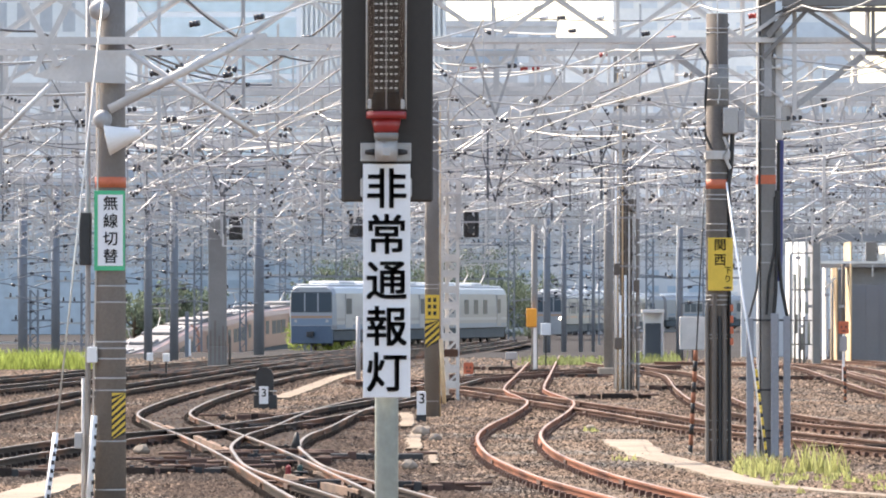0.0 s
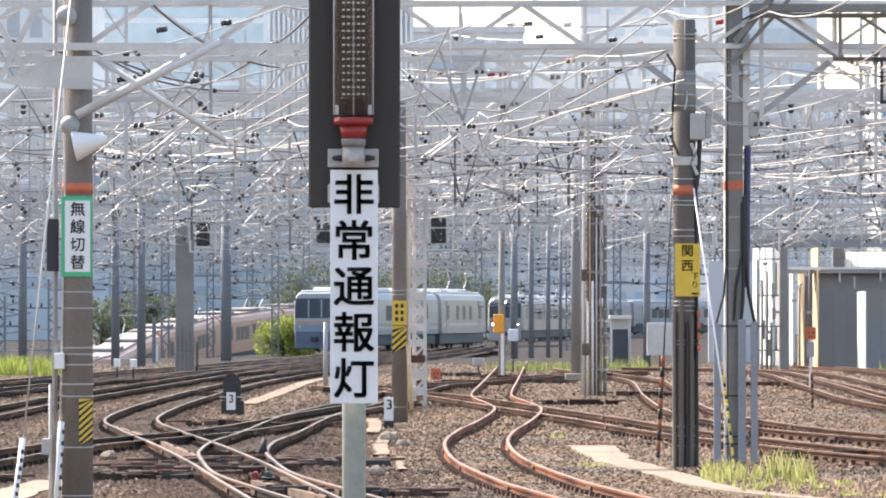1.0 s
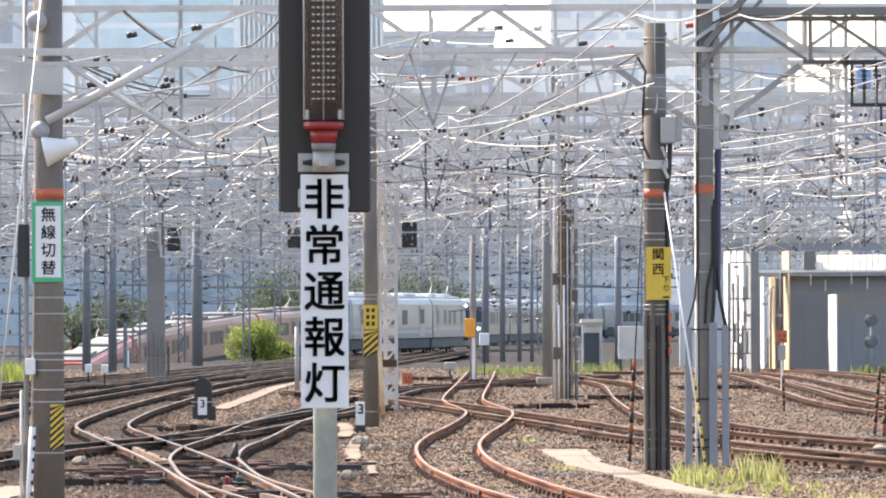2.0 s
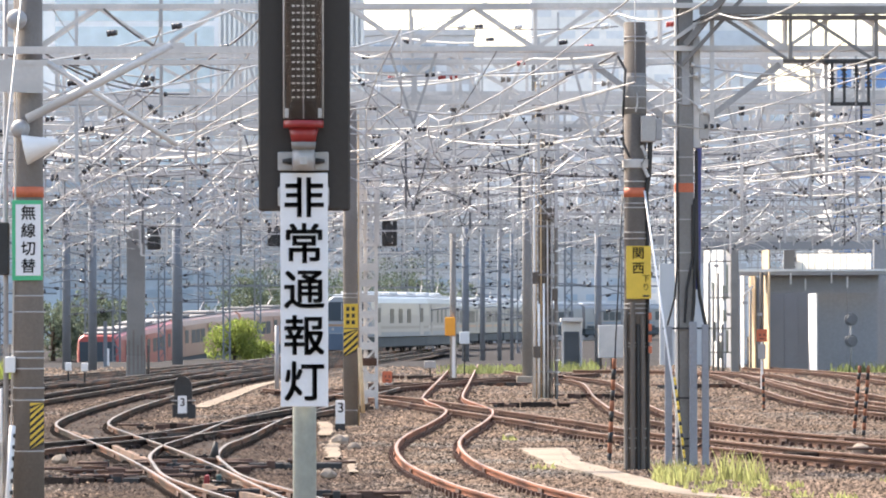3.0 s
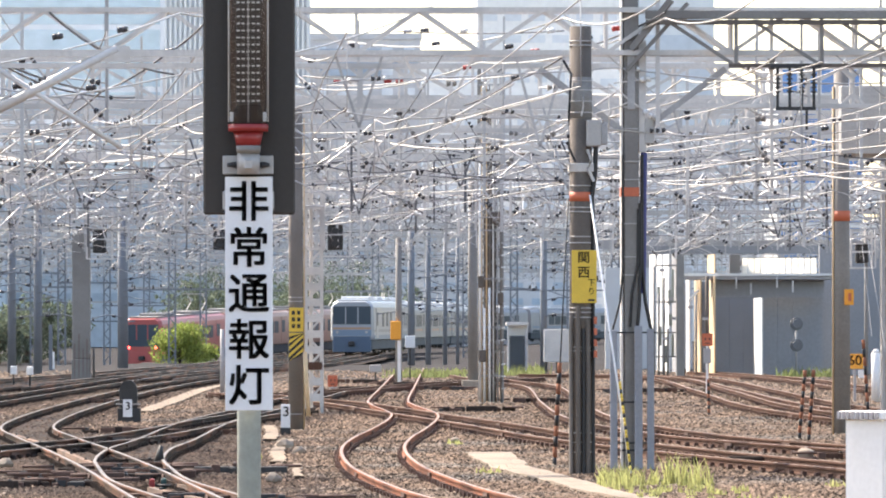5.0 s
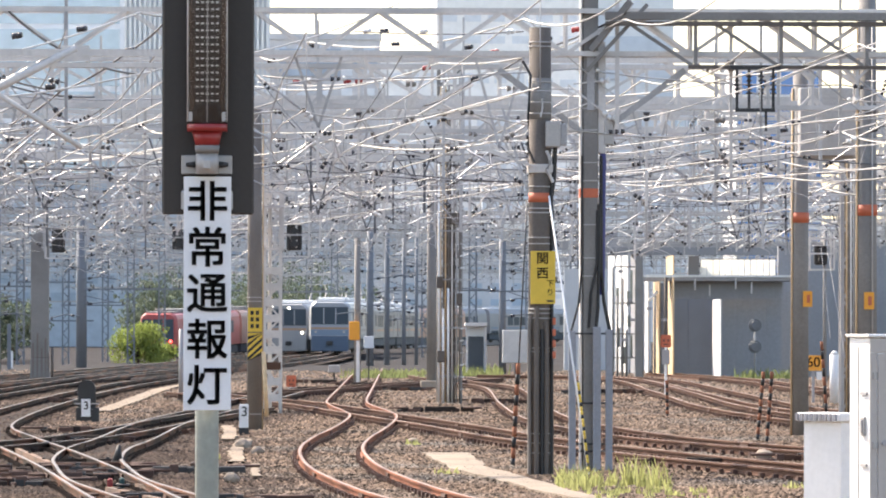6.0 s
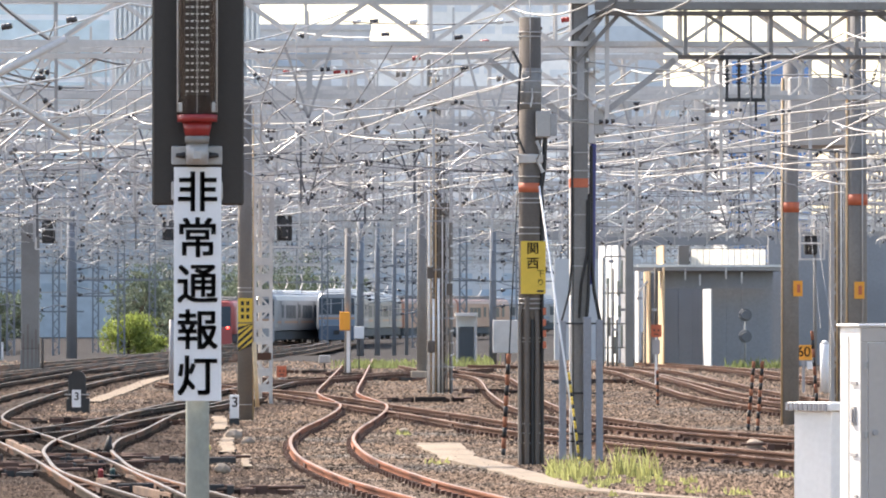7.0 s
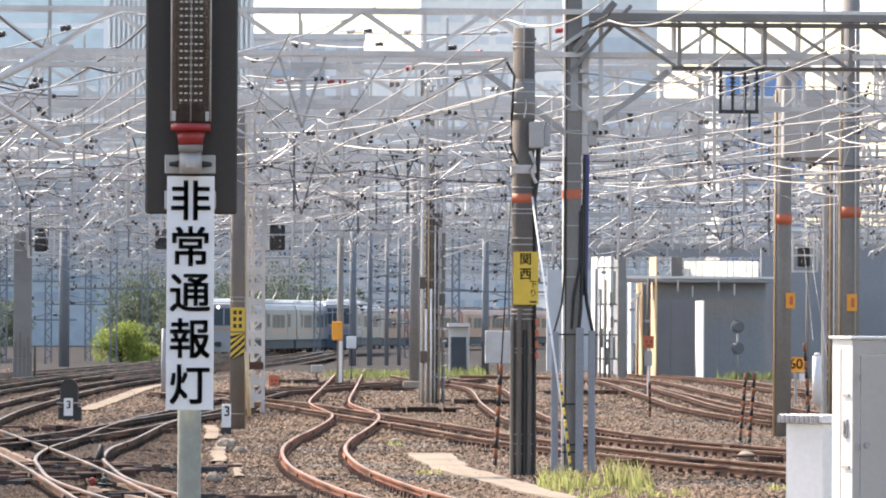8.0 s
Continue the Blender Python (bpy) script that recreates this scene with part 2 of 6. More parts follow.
def rod(bm, a, b, r0, r1=None, seg=8, mi=0):
    a, b = Vector(a), Vector(b)
    v = b - a
    m = Matrix.Translation((a + b) / 2) @ v.to_track_quat("Z", "Y").to_matrix().to_4x4()
    r = bmesh.ops.create_cone(bm, cap_ends=True, segments=seg, radius1=r0, radius2=r0 if r1 is None else r1, depth=v.length, matrix=m)
    for fc in {fc for q in r["verts"] for fc in q.link_faces}:
        fc.smooth = len(fc.verts) == 4
        fc.material_index = mi
    return bm


def tube(bm, pts, r, seg=5):
    """One bent round bar through the points."""
    pts = [Vector(p) for p in pts]
    rings = []
    for i, p in enumerate(pts):
        d = (pts[min(i + 1, len(pts) - 1)] - pts[max(i - 1, 0)]).normalized()
        q = d.to_track_quat("Z", "Y")
        rings.append([bm.verts.new(p + q @ Vector((r * math.cos(6.2832 * k / seg), r * math.sin(6.2832 * k / seg), 0))) for k in range(seg)])
    for a, b in zip(rings, rings[1:]):
        for k in range(seg):
            j = (k + 1) % seg
            bm.faces.new((a[k], a[j], b[j], b[k])).smooth = True
    return bm


def sag(a, b, drop=0.3, n=8):
    a, b = Vector(a), Vector(b)
    return [a.lerp(b, i / n) - Vector((0, 0, drop * 4 * (i / n) * (1 - i / n))) for i in range(n + 1)]


def curve_through(pts, step=1.5):
    """A smooth line through the given plan points, in even short steps."""
    p = [Vector((*q, 0)) for q in pts]
    p = [2 * p[0] - p[1], *p, 2 * p[-1] - p[-2]]
    out = []
    for a, b, c, d in zip(p, p[1:], p[2:], p[3:]):
        n = max(2, int((c - b).length / step))
        for i in range(n):
            t = i / n
            out.append(0.5 * (2 * b + (c - a) * t + (2 * a - 5 * b + 4 * c - d) * t * t + (3 * b - a - 3 * c + d) * t ** 3))
    return out + [p[-2]]


def words(name, body, size, m, material, parent, fat=0.0, turn=None):
    cu = bpy.data.curves.new(name, "FONT")
    cu.body, cu.size, cu.align_x, cu.align_y = body, size, "CENTER", "CENTER"
    cu.extrude = 0.0015
    cu.materials.append(material)
    ob = new(name, cu)
    ob.parent = parent
    ob.matrix_local = m
    if fat:
        for dx, dz in ((fat, 0), (0, fat), (fat, fat)):
            o2 = ob.copy()
            scene.collection.objects.link(o2)
            o2.matrix_local = Matrix.Translation((dx, -0.0004, dz)) @ m
    return ob


# ---- ground ----
DIP = [(-24.0, 285.0, -5.2), (-18.8, 345.0, -3.7), (-16.7, 365.0, -2.3), (-11.6, 395.0, -1.1), (-3.6, 430.0, -0.5), (5.0, 465.0, -0.3), (14.0, 500.0, -0.2)]


def along(path, y):
    """x and z of a line that runs away from the camera, at distance y."""
    for (x0, y0, z0), (x1, y1, z1) in zip(path, path[1:]):
        if y <= y1 or (x1, y1, z1) == path[-1]:
            t = max(-1.0, min(1.0, (y - y0) / (y1 - y0)))
            return x0 + (x1 - x0) * t, z0 + (z1 - z0) * t


def step01(t):
    t = max(0.0, min(1.0, t))
    return t * t * (3 - 2 * t)


def ground_z(x, y):
    low = -0.3 * step01((y - 300) / 30)
    if y > 255:
        px, pz = along(DIP, y)
        w = step01((px + 6.5 - x) / 3.0) * step01((y - 258) / 25)
        low = low * (1 - w) + (pz - 0.35) * w
    return low


def make_ground():
    xs = [-900, -500, -250, -120, -80] + [-60 + 1.5 * i for i in range(81)] + [70, 85, 120, 250, 500, 900]
    ys = [-30, 0, 20, 40] + [52 + 3 * i for i in range(150)] + [520, 560, 640, 800, 1200, 2000, 3500]
    v = [(x, y, ground_z(x, y) + (-0.04 if 40 < y < 300 else 0.0) + (0.025 * noise.noise((x * 0.35, y * 0.2, 1)) if 50 < y < 300 else 0)) for y in ys for x in xs]
    n = len(xs)
    fcs = [(j * n + i, j * n + i + 1, (j + 1) * n + i + 1, (j + 1) * n + i) for j in range(len(ys) - 1) for i in range(n - 1)]
    me = bpy.data.meshes.new("ground")
    me.from_pydata(v, [], fcs)
    me.materials.append(BALLAST), me.materials.append(DARK_BALLAST)
    for p in me.polygons:
        p.use_smooth = True
        p.material_index = 1 if p.center.y > 228 + 12 * noise.noise((p.center.x * 0.2, p.center.y * 0.1, 4)) else 0
    tagged(new("ground", me), "brown crushed-stone ballast of a railway yard", "ground", kind="structure")


make_ground()

# ---- tracks: centre lines in plan ----
TRACKS = {
    "a": [(3.14, 64.56), (2.57, 70.15), (1.91, 77.30), (1.50, 84.23), (1.25, 90.73), (1.17, 98.33), (1.25, 104.91), (1.53, 112.44), (1.99, 121.13), (2.44, 131.28), (2.64, 139.05), (2.53, 145.96), (2.32, 154.61), (2.37, 164.34), (3.20, 197.48), (4.31, 242.27), (4.9, 266.0)],
    "b": [(-2.60, 180.77), (-0.57, 167.86), (1.04, 157.72), (2.69, 139.88), (4.08, 125.00), (5.19, 111.37), (7.01, 97.92), (8.66, 88.68), (9.96, 81.88)],
    "e": [(-2.23, 237.37), (-3.86, 221.70), (-4.94, 202.59), (-5.77, 178.03), (-6.24, 150.64), (-6.30, 134.29), (-6.05, 122.40), (-5.19, 112.44), (-3.98, 100.43), (-2.93, 89.02), (-2.07, 78.60), (-1.28, 69.32), (-0.80, 64.56)],
    "f": [(0.66, 182.17), (-1.24, 147.80), (-2.26, 129.83), (-2.75, 110.33), (-3.02, 102.62), (-2.99, 95.14), (-2.74, 89.69), (-2.31, 82.75), (-1.64, 76.80), (-0.96, 71.43), (-0.15, 64.56)],
    "g": [(-7.68, 81.31), (-7.03, 89.69), (-6.23, 98.33), (-5.58, 102.62), (-3.83, 111.37), (-2.93, 119.90), (-1.91, 132.77), (-0.36, 149.68)],
    "h": [(-10.32, 109.30), (-9.96, 127.03), (-9.55, 150.64), (-9.10, 164.34), (-7.71, 200.85), (-6.27, 237.37), (-3.98, 276.47), (0.56, 350.75)],
    "i": [(-13.95, 147.80), (-12.71, 162.07), (-11.55, 182.17), (-10.07, 207.96), (-8.47, 232.67), (-6.44, 264.04), (-4.45, 309.21), (-0.92, 385.25)],
    "j": [(6.49, 235.00), (7.33, 211.71), (8.08, 194.21), (7.11, 157.72), (6.72, 132.77), (7.44, 116.92), (8.44, 108.80), (9.93, 101.73), (11.66, 95.92)],
    "k": [(9.40, 237.37), (13.92, 225.96), (13.25, 185.04), (12.39, 155.63), (12.59, 137.43), (13.40, 125.67), (14.36, 118.09)],
    "l": [(12.25, 237.37), (15.21, 221.70), (14.73, 185.04), (14.13, 157.72), (14.47, 142.42), (15.45, 127.03)],
    "m": [(17.22, 247.37), (18.80, 219.63), (18.65, 191.06), (19.43, 174.07), (20.52, 162.07)],
    "o": [(-15.73, 166.67), (-13.39, 195.83), (-10.94, 225.96), (-8.44, 252.69), (-5.41, 293.75), (-0.87, 361.54), (3.25, 427.27)],
    "p": [(-10.37, 194.21), (-8.43, 219.63), (-5.97, 244.79), (-3.39, 273.26), (0.52, 321.92), (4.62, 398.31)],
    "q": [(-5.80, 219.63), (-3.56, 247.37), (-0.66, 276.47), (2.48, 326.39), (5.82, 398.31)],
    "n": [(8.86, 223.81), (4.86, 206.14), (2.22, 191.06), (-0.07, 179.39), (-2.16, 174.07)],
}
GAUGE = 1.067


def rail_profile():
    # half section of a rail: foot, web, head; head top at 0
    h = [(0.062, -0.15), (0.062, -0.138), (0.012, -0.122), (0.009, -0.048), (0.034, -0.036), (0.034, -0.008), (0.026, 0.0)]
    return h + [(-x, z) for x, z in reversed(h)]


def sweep(line, side, profile, lift, worn):
    verts, faces, mats = [], [], []
    k = len(profile)
    for i, p in enumerate(line):
        d = (line[min(i + 1, len(line) - 1)] - line[max(i - 1, 0)]).normalized()
        nrm = Vector((d.y, -d.x, 0))
        for x, z in profile:
            q = p + nrm * (side + x)
            verts.append((q.x, q.y, lift + z))
    for i in range(len(line) - 1):
        for j in range(k):
            a, b = i * k + j, i * k + (j + 1) % k
            faces.append((a, b, b + k, a + k))
            mats.append(1 if j in worn else 0)
    return verts, faces, mats


RAIL_TOP = 0.15
for key, pts in TRACKS.items():
    line = curve_through(pts, 1.0)
    rusty = key in "abjklmn"
    track = tagged(new("railway_track"), "rusty narrow-gauge rails on dark sleepers in brown ballast" if rusty else "worn steel rails on dark sleepers in brown ballast", "track", "tracks of the yard", "structure")
    for side in (-1, 1):
        v, fcs, mi = sweep(line, side * (GAUGE / 2 + 0.034), rail_profile(), RAIL_TOP + (0.004 if key in "gbn" else 0.0), (6,))
        me = bpy.data.meshes.new("rail")
        me.from_pydata(v, [], fcs)
        me.materials.append(RUST if key == "a" else RUST_DULL if rusty else DARK_RAIL), me.materials.append(RUSTY_TOP if rusty else RUNNING)
        me.polygons.foreach_set("material_index", mi)
        new("rail", me).parent = track
    if key in "efghiopq":
        v, fcs = [], []
        for i, p in enumerate(line):
            d = (line[min(i + 1, len(line) - 1)] - line[max(i - 1, 0)]).normalized()
            nrm = Vector((d.y, -d.x, 0))
            for s in (-1, -0.33, 0.33, 1):
                q = p + nrm * s * ((1.45 if p.y < 135 else 1.05) + 0.4 * noise.noise((p.x * 0.7, p.y * 0.5, s * 3.0)))
                v.append((q.x, q.y, -0.005 if abs(s) < 1 else -0.06))
        fcs = [(a * 4 + k, a * 4 + k + 1, a * 4 + k + 5, a * 4 + k + 4) for a in range(len(line) - 1) for k in range(3)]
        me = bpy.data.meshes.new("oily_bed")
        me.from_pydata(v, [], fcs)
        me.materials.append(OILY)
        new("oily_bed", me).parent = track
    # fishplates at the rail joints
    plate = None
    run = random.uniform(0, 8)
    for p, q in zip(line, line[1:]):
        run += (q - p).length
        if run > 10 and 64 < p.y < 150:
            run = 0.0
            d = (q - p).normalized()
            for side in (-1, 1):
                c = p + Vector((d.y, -d.x, 0)) * side * (GAUGE / 2 + 0.034)
                if plate is None:
                    bm = bmesh.new()
                    for o in (-0.03, 0.03):
                        box(bm, o - 0.012, o + 0.012, -0.28, 0.28, -0.125, -0.04)
                    box(bm, -0.03, 0.03, -0.012, 0.012, -0.12, -0.035)
                    plate = part("fishplate", bm, RUST_DARK, track)
                    ob = plate
                else:
                    ob = new("fishplate", plate.data)
                    ob.parent = track
                ob.matrix_local = pose(c.x, c.y, RAIL_TOP, 0, 0, math.degrees(math.atan2(-d.x, d.y)))
    # sleepers and rail fastenings, too many to count
    v, fcs, clip = [], [], []
    run = 0.0
    close = curve_through(pts, 0.3)
    for p, q in zip(close, close[1:]):
        run += (q - p).length
        if run < 0.58 or p.y > 230 or p.y < 60:
            continue
        run = 0.0
        d = (q - p).normalized()
        nrm = Vector((d.y, -d.x, 0))
        blocks = [(0.0, 1.0, 0.1, 0.0, random.uniform(-0.05, -0.01))]
        blocks += [(s * (GAUGE / 2 + 0.034 + o), 0.04, 0.06, 0.0, 0.065) for s in (-1, 1) for o in (-0.09, 0.09)]
        for off, hw, hd, z0, z1 in blocks:
            c = p + nrm * off + d * random.uniform(-0.03, 0.03)
            base = len(v)
            for z in (z0 - 0.05, z1):
                for sx_, sy_ in ((-1, -1), (1, -1), (1, 1), (-1, 1)):
                    w = c + nrm * hw * sx_ + d * hd * sy_
                    v.append((w.x, w.y, z))
            fcs += [tuple(base + i for i in f4) for f4 in ((4, 5, 6, 7), (0, 1, 5, 4), (1, 2, 6, 5), (2, 3, 7, 6), (3, 0, 4, 7))]
            clip += [0 if off == 0.0 else 1] * 5
    if v:
        me = bpy.data.meshes.new("sleepers")
        me.from_pydata(v, [], fcs)
        me.materials.append(SLEEPER), me.materials.append(RUST_DARK if rusty else OILY)
        me.polygons.foreach_set("material_index", clip)
        sl = new("sleepers", me)
        sl.parent = track
        tagged(sl, kind="stuff")


def paving(name, pts, width, label, m=None, end=None):
    line = curve_through(pts, 0.8)
    v, fcs = [], []
    for i, p in enumerate(line):
        d = (line[min(i + 1, len(line) - 1)] - line[max(i - 1, 0)]).normalized()
        nrm = Vector((d.y, -d.x, 0))
        for s in (-1, 1):
            w = width + ((end or width) - width) * i / len(line)
            q = p + nrm * s * (w / 2 + 0.12 * noise.noise((p.x * 1.3, p.y * 0.8, s * 3.0)))
            v += [(q.x, q.y, 0.022), (q.x, q.y, -0.08)]
    for i in range(len(line) - 1):
        a = i * 4
        fcs += [(a, a + 2, a + 6, a + 4), (a, a + 4, a + 5, a + 1), (a + 2, a + 3, a + 7, a + 6)]
    me = bpy.data.meshes.new(name)
    me.from_pydata(v, [], fcs)
    me.materials.append(m or CONCRETE)
    tagged(new(name, me), label, "path", kind="structure")


paving("pavement", [(3.33, 104.6), (3.36, 102.5), (3.42, 94.7), (3.72, 89.6), (4.02, 85.0), (4.25, 80.9), (4.62, 77.9), (5.3, 75.4), (6.2, 72.5)], 0.82, "worn pale concrete trough walkway beside the ballast", WALKWAY, 0.3)
paving("pavement", [(-3.05, 211.86), (-3.65, 198.41), (-3.97, 177.30), (-4.23, 160.26), (-4.45, 151.52)], 0.5, "pale sandy trough walkway between two tracks", SANDY)
paving("pavement", [(-5.10, 83.06), (-5.37, 79.62), (-5.52, 74.18), (-5.80, 68.68)], 0.7, "pale concrete slab path at the foot of a pole", WALKWAY)
for pts, width in (([(-0.89, 130.89), (-0.77, 124.38), (-0.77, 116.28)], 0.28), ([(-0.37, 116.28), (-0.51, 110.13), (-0.54, 104.60), (-0.45, 98.04)], 0.26), ([(-0.15, 96.53), (-0.19, 92.94), (-0.12, 88.97)], 0.14)):
    paving("pavement", pts, width, "broken sandy concrete edging sunk in the ballast", SANDY)


# ---- overhead gantries ----
def truss(bm, x0, x1, y, z0, z1, panel, chord, web, deep=0.5, style="w"):
    for yy in (y - deep / 2, y + deep / 2) if y < 200 else (y,):
        for z in (z0, z1):
            bar(bm, (x0, yy, z), (x1, yy, z), chord)
        n = max(2, round((x1 - x0) / panel))
        for i in range(n):
            a, b = x0 + (x1 - x0) * i / n, x0 + (x1 - x0) * (i + 1) / n
            if style == "w":
                lo, hi = (z0, z1) if i % 2 else (z1, z0)
                bar(bm, (a, yy, lo), (b, yy, hi), web)
                if i % 2:
                    bar(bm, (a, yy, z0), (a, yy, z1), web * 0.8)
            else:
                bar(bm, (a, yy, z0), (a, yy, z1), web)
                if y < 140:
                    k = (z1 - z0) * 0.3
                    for sg in (-1, 1):
                        bar(bm, (a, yy, z0 + k), (a + sg * k, yy, z0), web * 0.8)
                        bar(bm, (a, yy, z1 - k), (a + sg * k, yy, z1), web * 0.8)
    n = max(2, round((x1 - x0) / panel))
    for i in range(n + 1):
        a = x0 + (x1 - x0) * i / n
        for z in (z0, z1):
            bar(bm, (a, y - deep / 2, z), (a, y + deep / 2, z), web * 0.8)


def lattice_column(bm, x, y, z0, z1, w, leg, web, pitch):
    for sx_ in (-1, 1):
        for sy_ in (-1, 1):
            bar(bm, (x + sx_ * w / 2, y + sy_ * w / 2, z0), (x + sx_ * w / 2, y + sy_ * w / 2, z1), leg)
    n = max(2, round((z1 - z0) / pitch))
    for i in range(n):
        a, b = z0 + (z1 - z0) * i / n, z0 + (z1 - z0) * (i + 1) / n
        s = 1 if i % 2 else -1
        for yy in (y - w / 2, y + w / 2):
            bar(bm, (x - s * w / 2, yy, a), (x + s * w / 2, yy, b), web)
        for xx in (x - w / 2, x + w / 2):
            bar(bm, (xx, y - s * w / 2, a), (xx, y + s * w / 2, b), web)


GANTRIES = [  # distance, left end, right end, lower chord, upper chord, panel, kind, columns
    (120.0, -14.5, 15.0, 7.1, 8.0, 1.6, "w", (-14.5, 15.0)),
    (137.0, -15.0, 17.0, 6.9, 7.5, 0.9, "v", (-15.0, 17.0)),
    (157.0, -16.0, 20.0, 7.0, 7.8, 1.2, "w", (-16.0, 20.0)),
    (179.0, -18.0, 23.0, 6.9, 7.7, 1.2, "w", (-18.0, 23.0)),
    (93.6, -12.63, 14.28, 6.89, 7.6, 1.035, "w", (-12.63, 14.28)),
    (112.0, -14.0, 13.5, 6.7, 7.5, 0.9, "v", (-14.0, 13.5)),
    (128.0, -15.0, 16.0, 6.75, 7.5, 1.0, "v", (-15.0, 16.0)),
    (146.0, -15.0, 18.0, 6.6, 7.7, 1.3, "w", (-15.0, 18.0)),
    (168.0, -17.0, 22.0, 6.7, 7.6, 1.2, "w", (-17.0, 22.0)),
    (190.0, -18.0, 24.0, 6.7, 7.5, 1.1, "v", (-18.0, 24.0)),
    (210.0, -20.0, 26.0, 6.9, 8.0, 1.4, "w", (-20.0, 26.0)),
    (232.0, -24.0, 30.0, 6.8, 7.7, 1.2, "v", (-24.0, 30.0)),
    (255.0, -26.0, 32.0, 7.0, 8.2, 1.4, "w", (-26.0, 32.0)),
    (282.0, -28.0, 36.0, 6.9, 7.8, 1.2, "w", (-28.0, 36.0)),
    (312.0, -30.0, 40.0, 7.0, 8.4, 1.5, "w", (-30.0, 40.0)),
    (350.0, -34.0, 44.0, 7.2, 8.4, 1.5, "w", (-34.0, 44.0)),
    (395.0, -38.0, 48.0, 7.2, 8.6, 1.6, "w", (-38.0, 48.0)),
    (480.0, -42.0, 58.0, 7.0, 8.4, 1.7, "w", (-42.0, 58.0)),
    (530.0, -46.0, 60.0, 6.8, 8.4, 1.8, "v", (-46.0, 60.0)),
    (440.0, -40.0, 54.0, 7.2, 8.8, 1.7, "w", (-40.0, 54.0)),
]


def bracket_arm(bm, x, y, z0, z1):
    """A drop post with a slanting tube, a level tube and a hooked steady arm; gives its insulators back."""
    drop, s, ln = random.uniform(1.2, 2.3), random.choice((-1, 1)), random.uniform(0.5, 1.4)
    yy = y + random.choice((-0.25, 0.25))
    zb, kind, knobs = z0 - drop, random.random(), []
    if kind < 0.3:
        w = random.uniform(0.35, 0.6)
        for q in (-w, w):
            bar(bm, (x + q, yy, z0), (x, yy, z0 - drop * 0.75), 0.045)
        zb = z0 - drop * 0.75
    else:
        bar(bm, (x, yy, z1 + random.choice((0.0, 0.0, 0.5, 0.9))), (x, yy, zb), random.uniform(0.035, 0.075))
    top = Vector((x, yy, zb + random.uniform(0.7, 1.0)))
    foot_ = Vector((x, yy, zb + 0.08))
    tip = Vector((x + s * ln, yy + random.uniform(-0.3, 0.3), top.z + random.uniform(-0.1, 0.15)))
    rod(bm, foot_, tip, 0.017, 0.017, 5)
    if kind > 0.15:
        rod(bm, top, tip.lerp(top, 0.1), 0.013, 0.013, 5)
    mid = foot_.lerp(tip, 0.55)
    arm = [mid, mid + Vector((s * 0.25, 0, -0.12)), mid + Vector((s * 0.55, 0, -0.2)), mid + Vector((s * 0.85, 0, -0.34)), mid + Vector((s * 0.9, 0, -0.46))]
    tube(bm, arm, 0.013, 5)
    if kind > 0.5:
        rod(bm, tip, tip + Vector((0, 0, -random.uniform(0.4, 0.9))), 0.009, 0.009, 4)
    for a, b in ((foot_, tip), (top, tip)):
        d = (b - a).normalized()
        for j in range(2):
            c = a + d * (0.16 + 0.1 * j)
            knobs.append((c - d * 0.035, c + d * 0.035, 0.055, 0.034, 8))
    if kind > 0.7:
        c = Vector((x, yy, z0 - 0.1))
        for j in range(2):
            knobs.append((c - Vector((0, 0, 0.11 * j)), c - Vector((0, 0, 0.11 * j + 0.07)), 0.07, 0.045, 8))
    return knobs


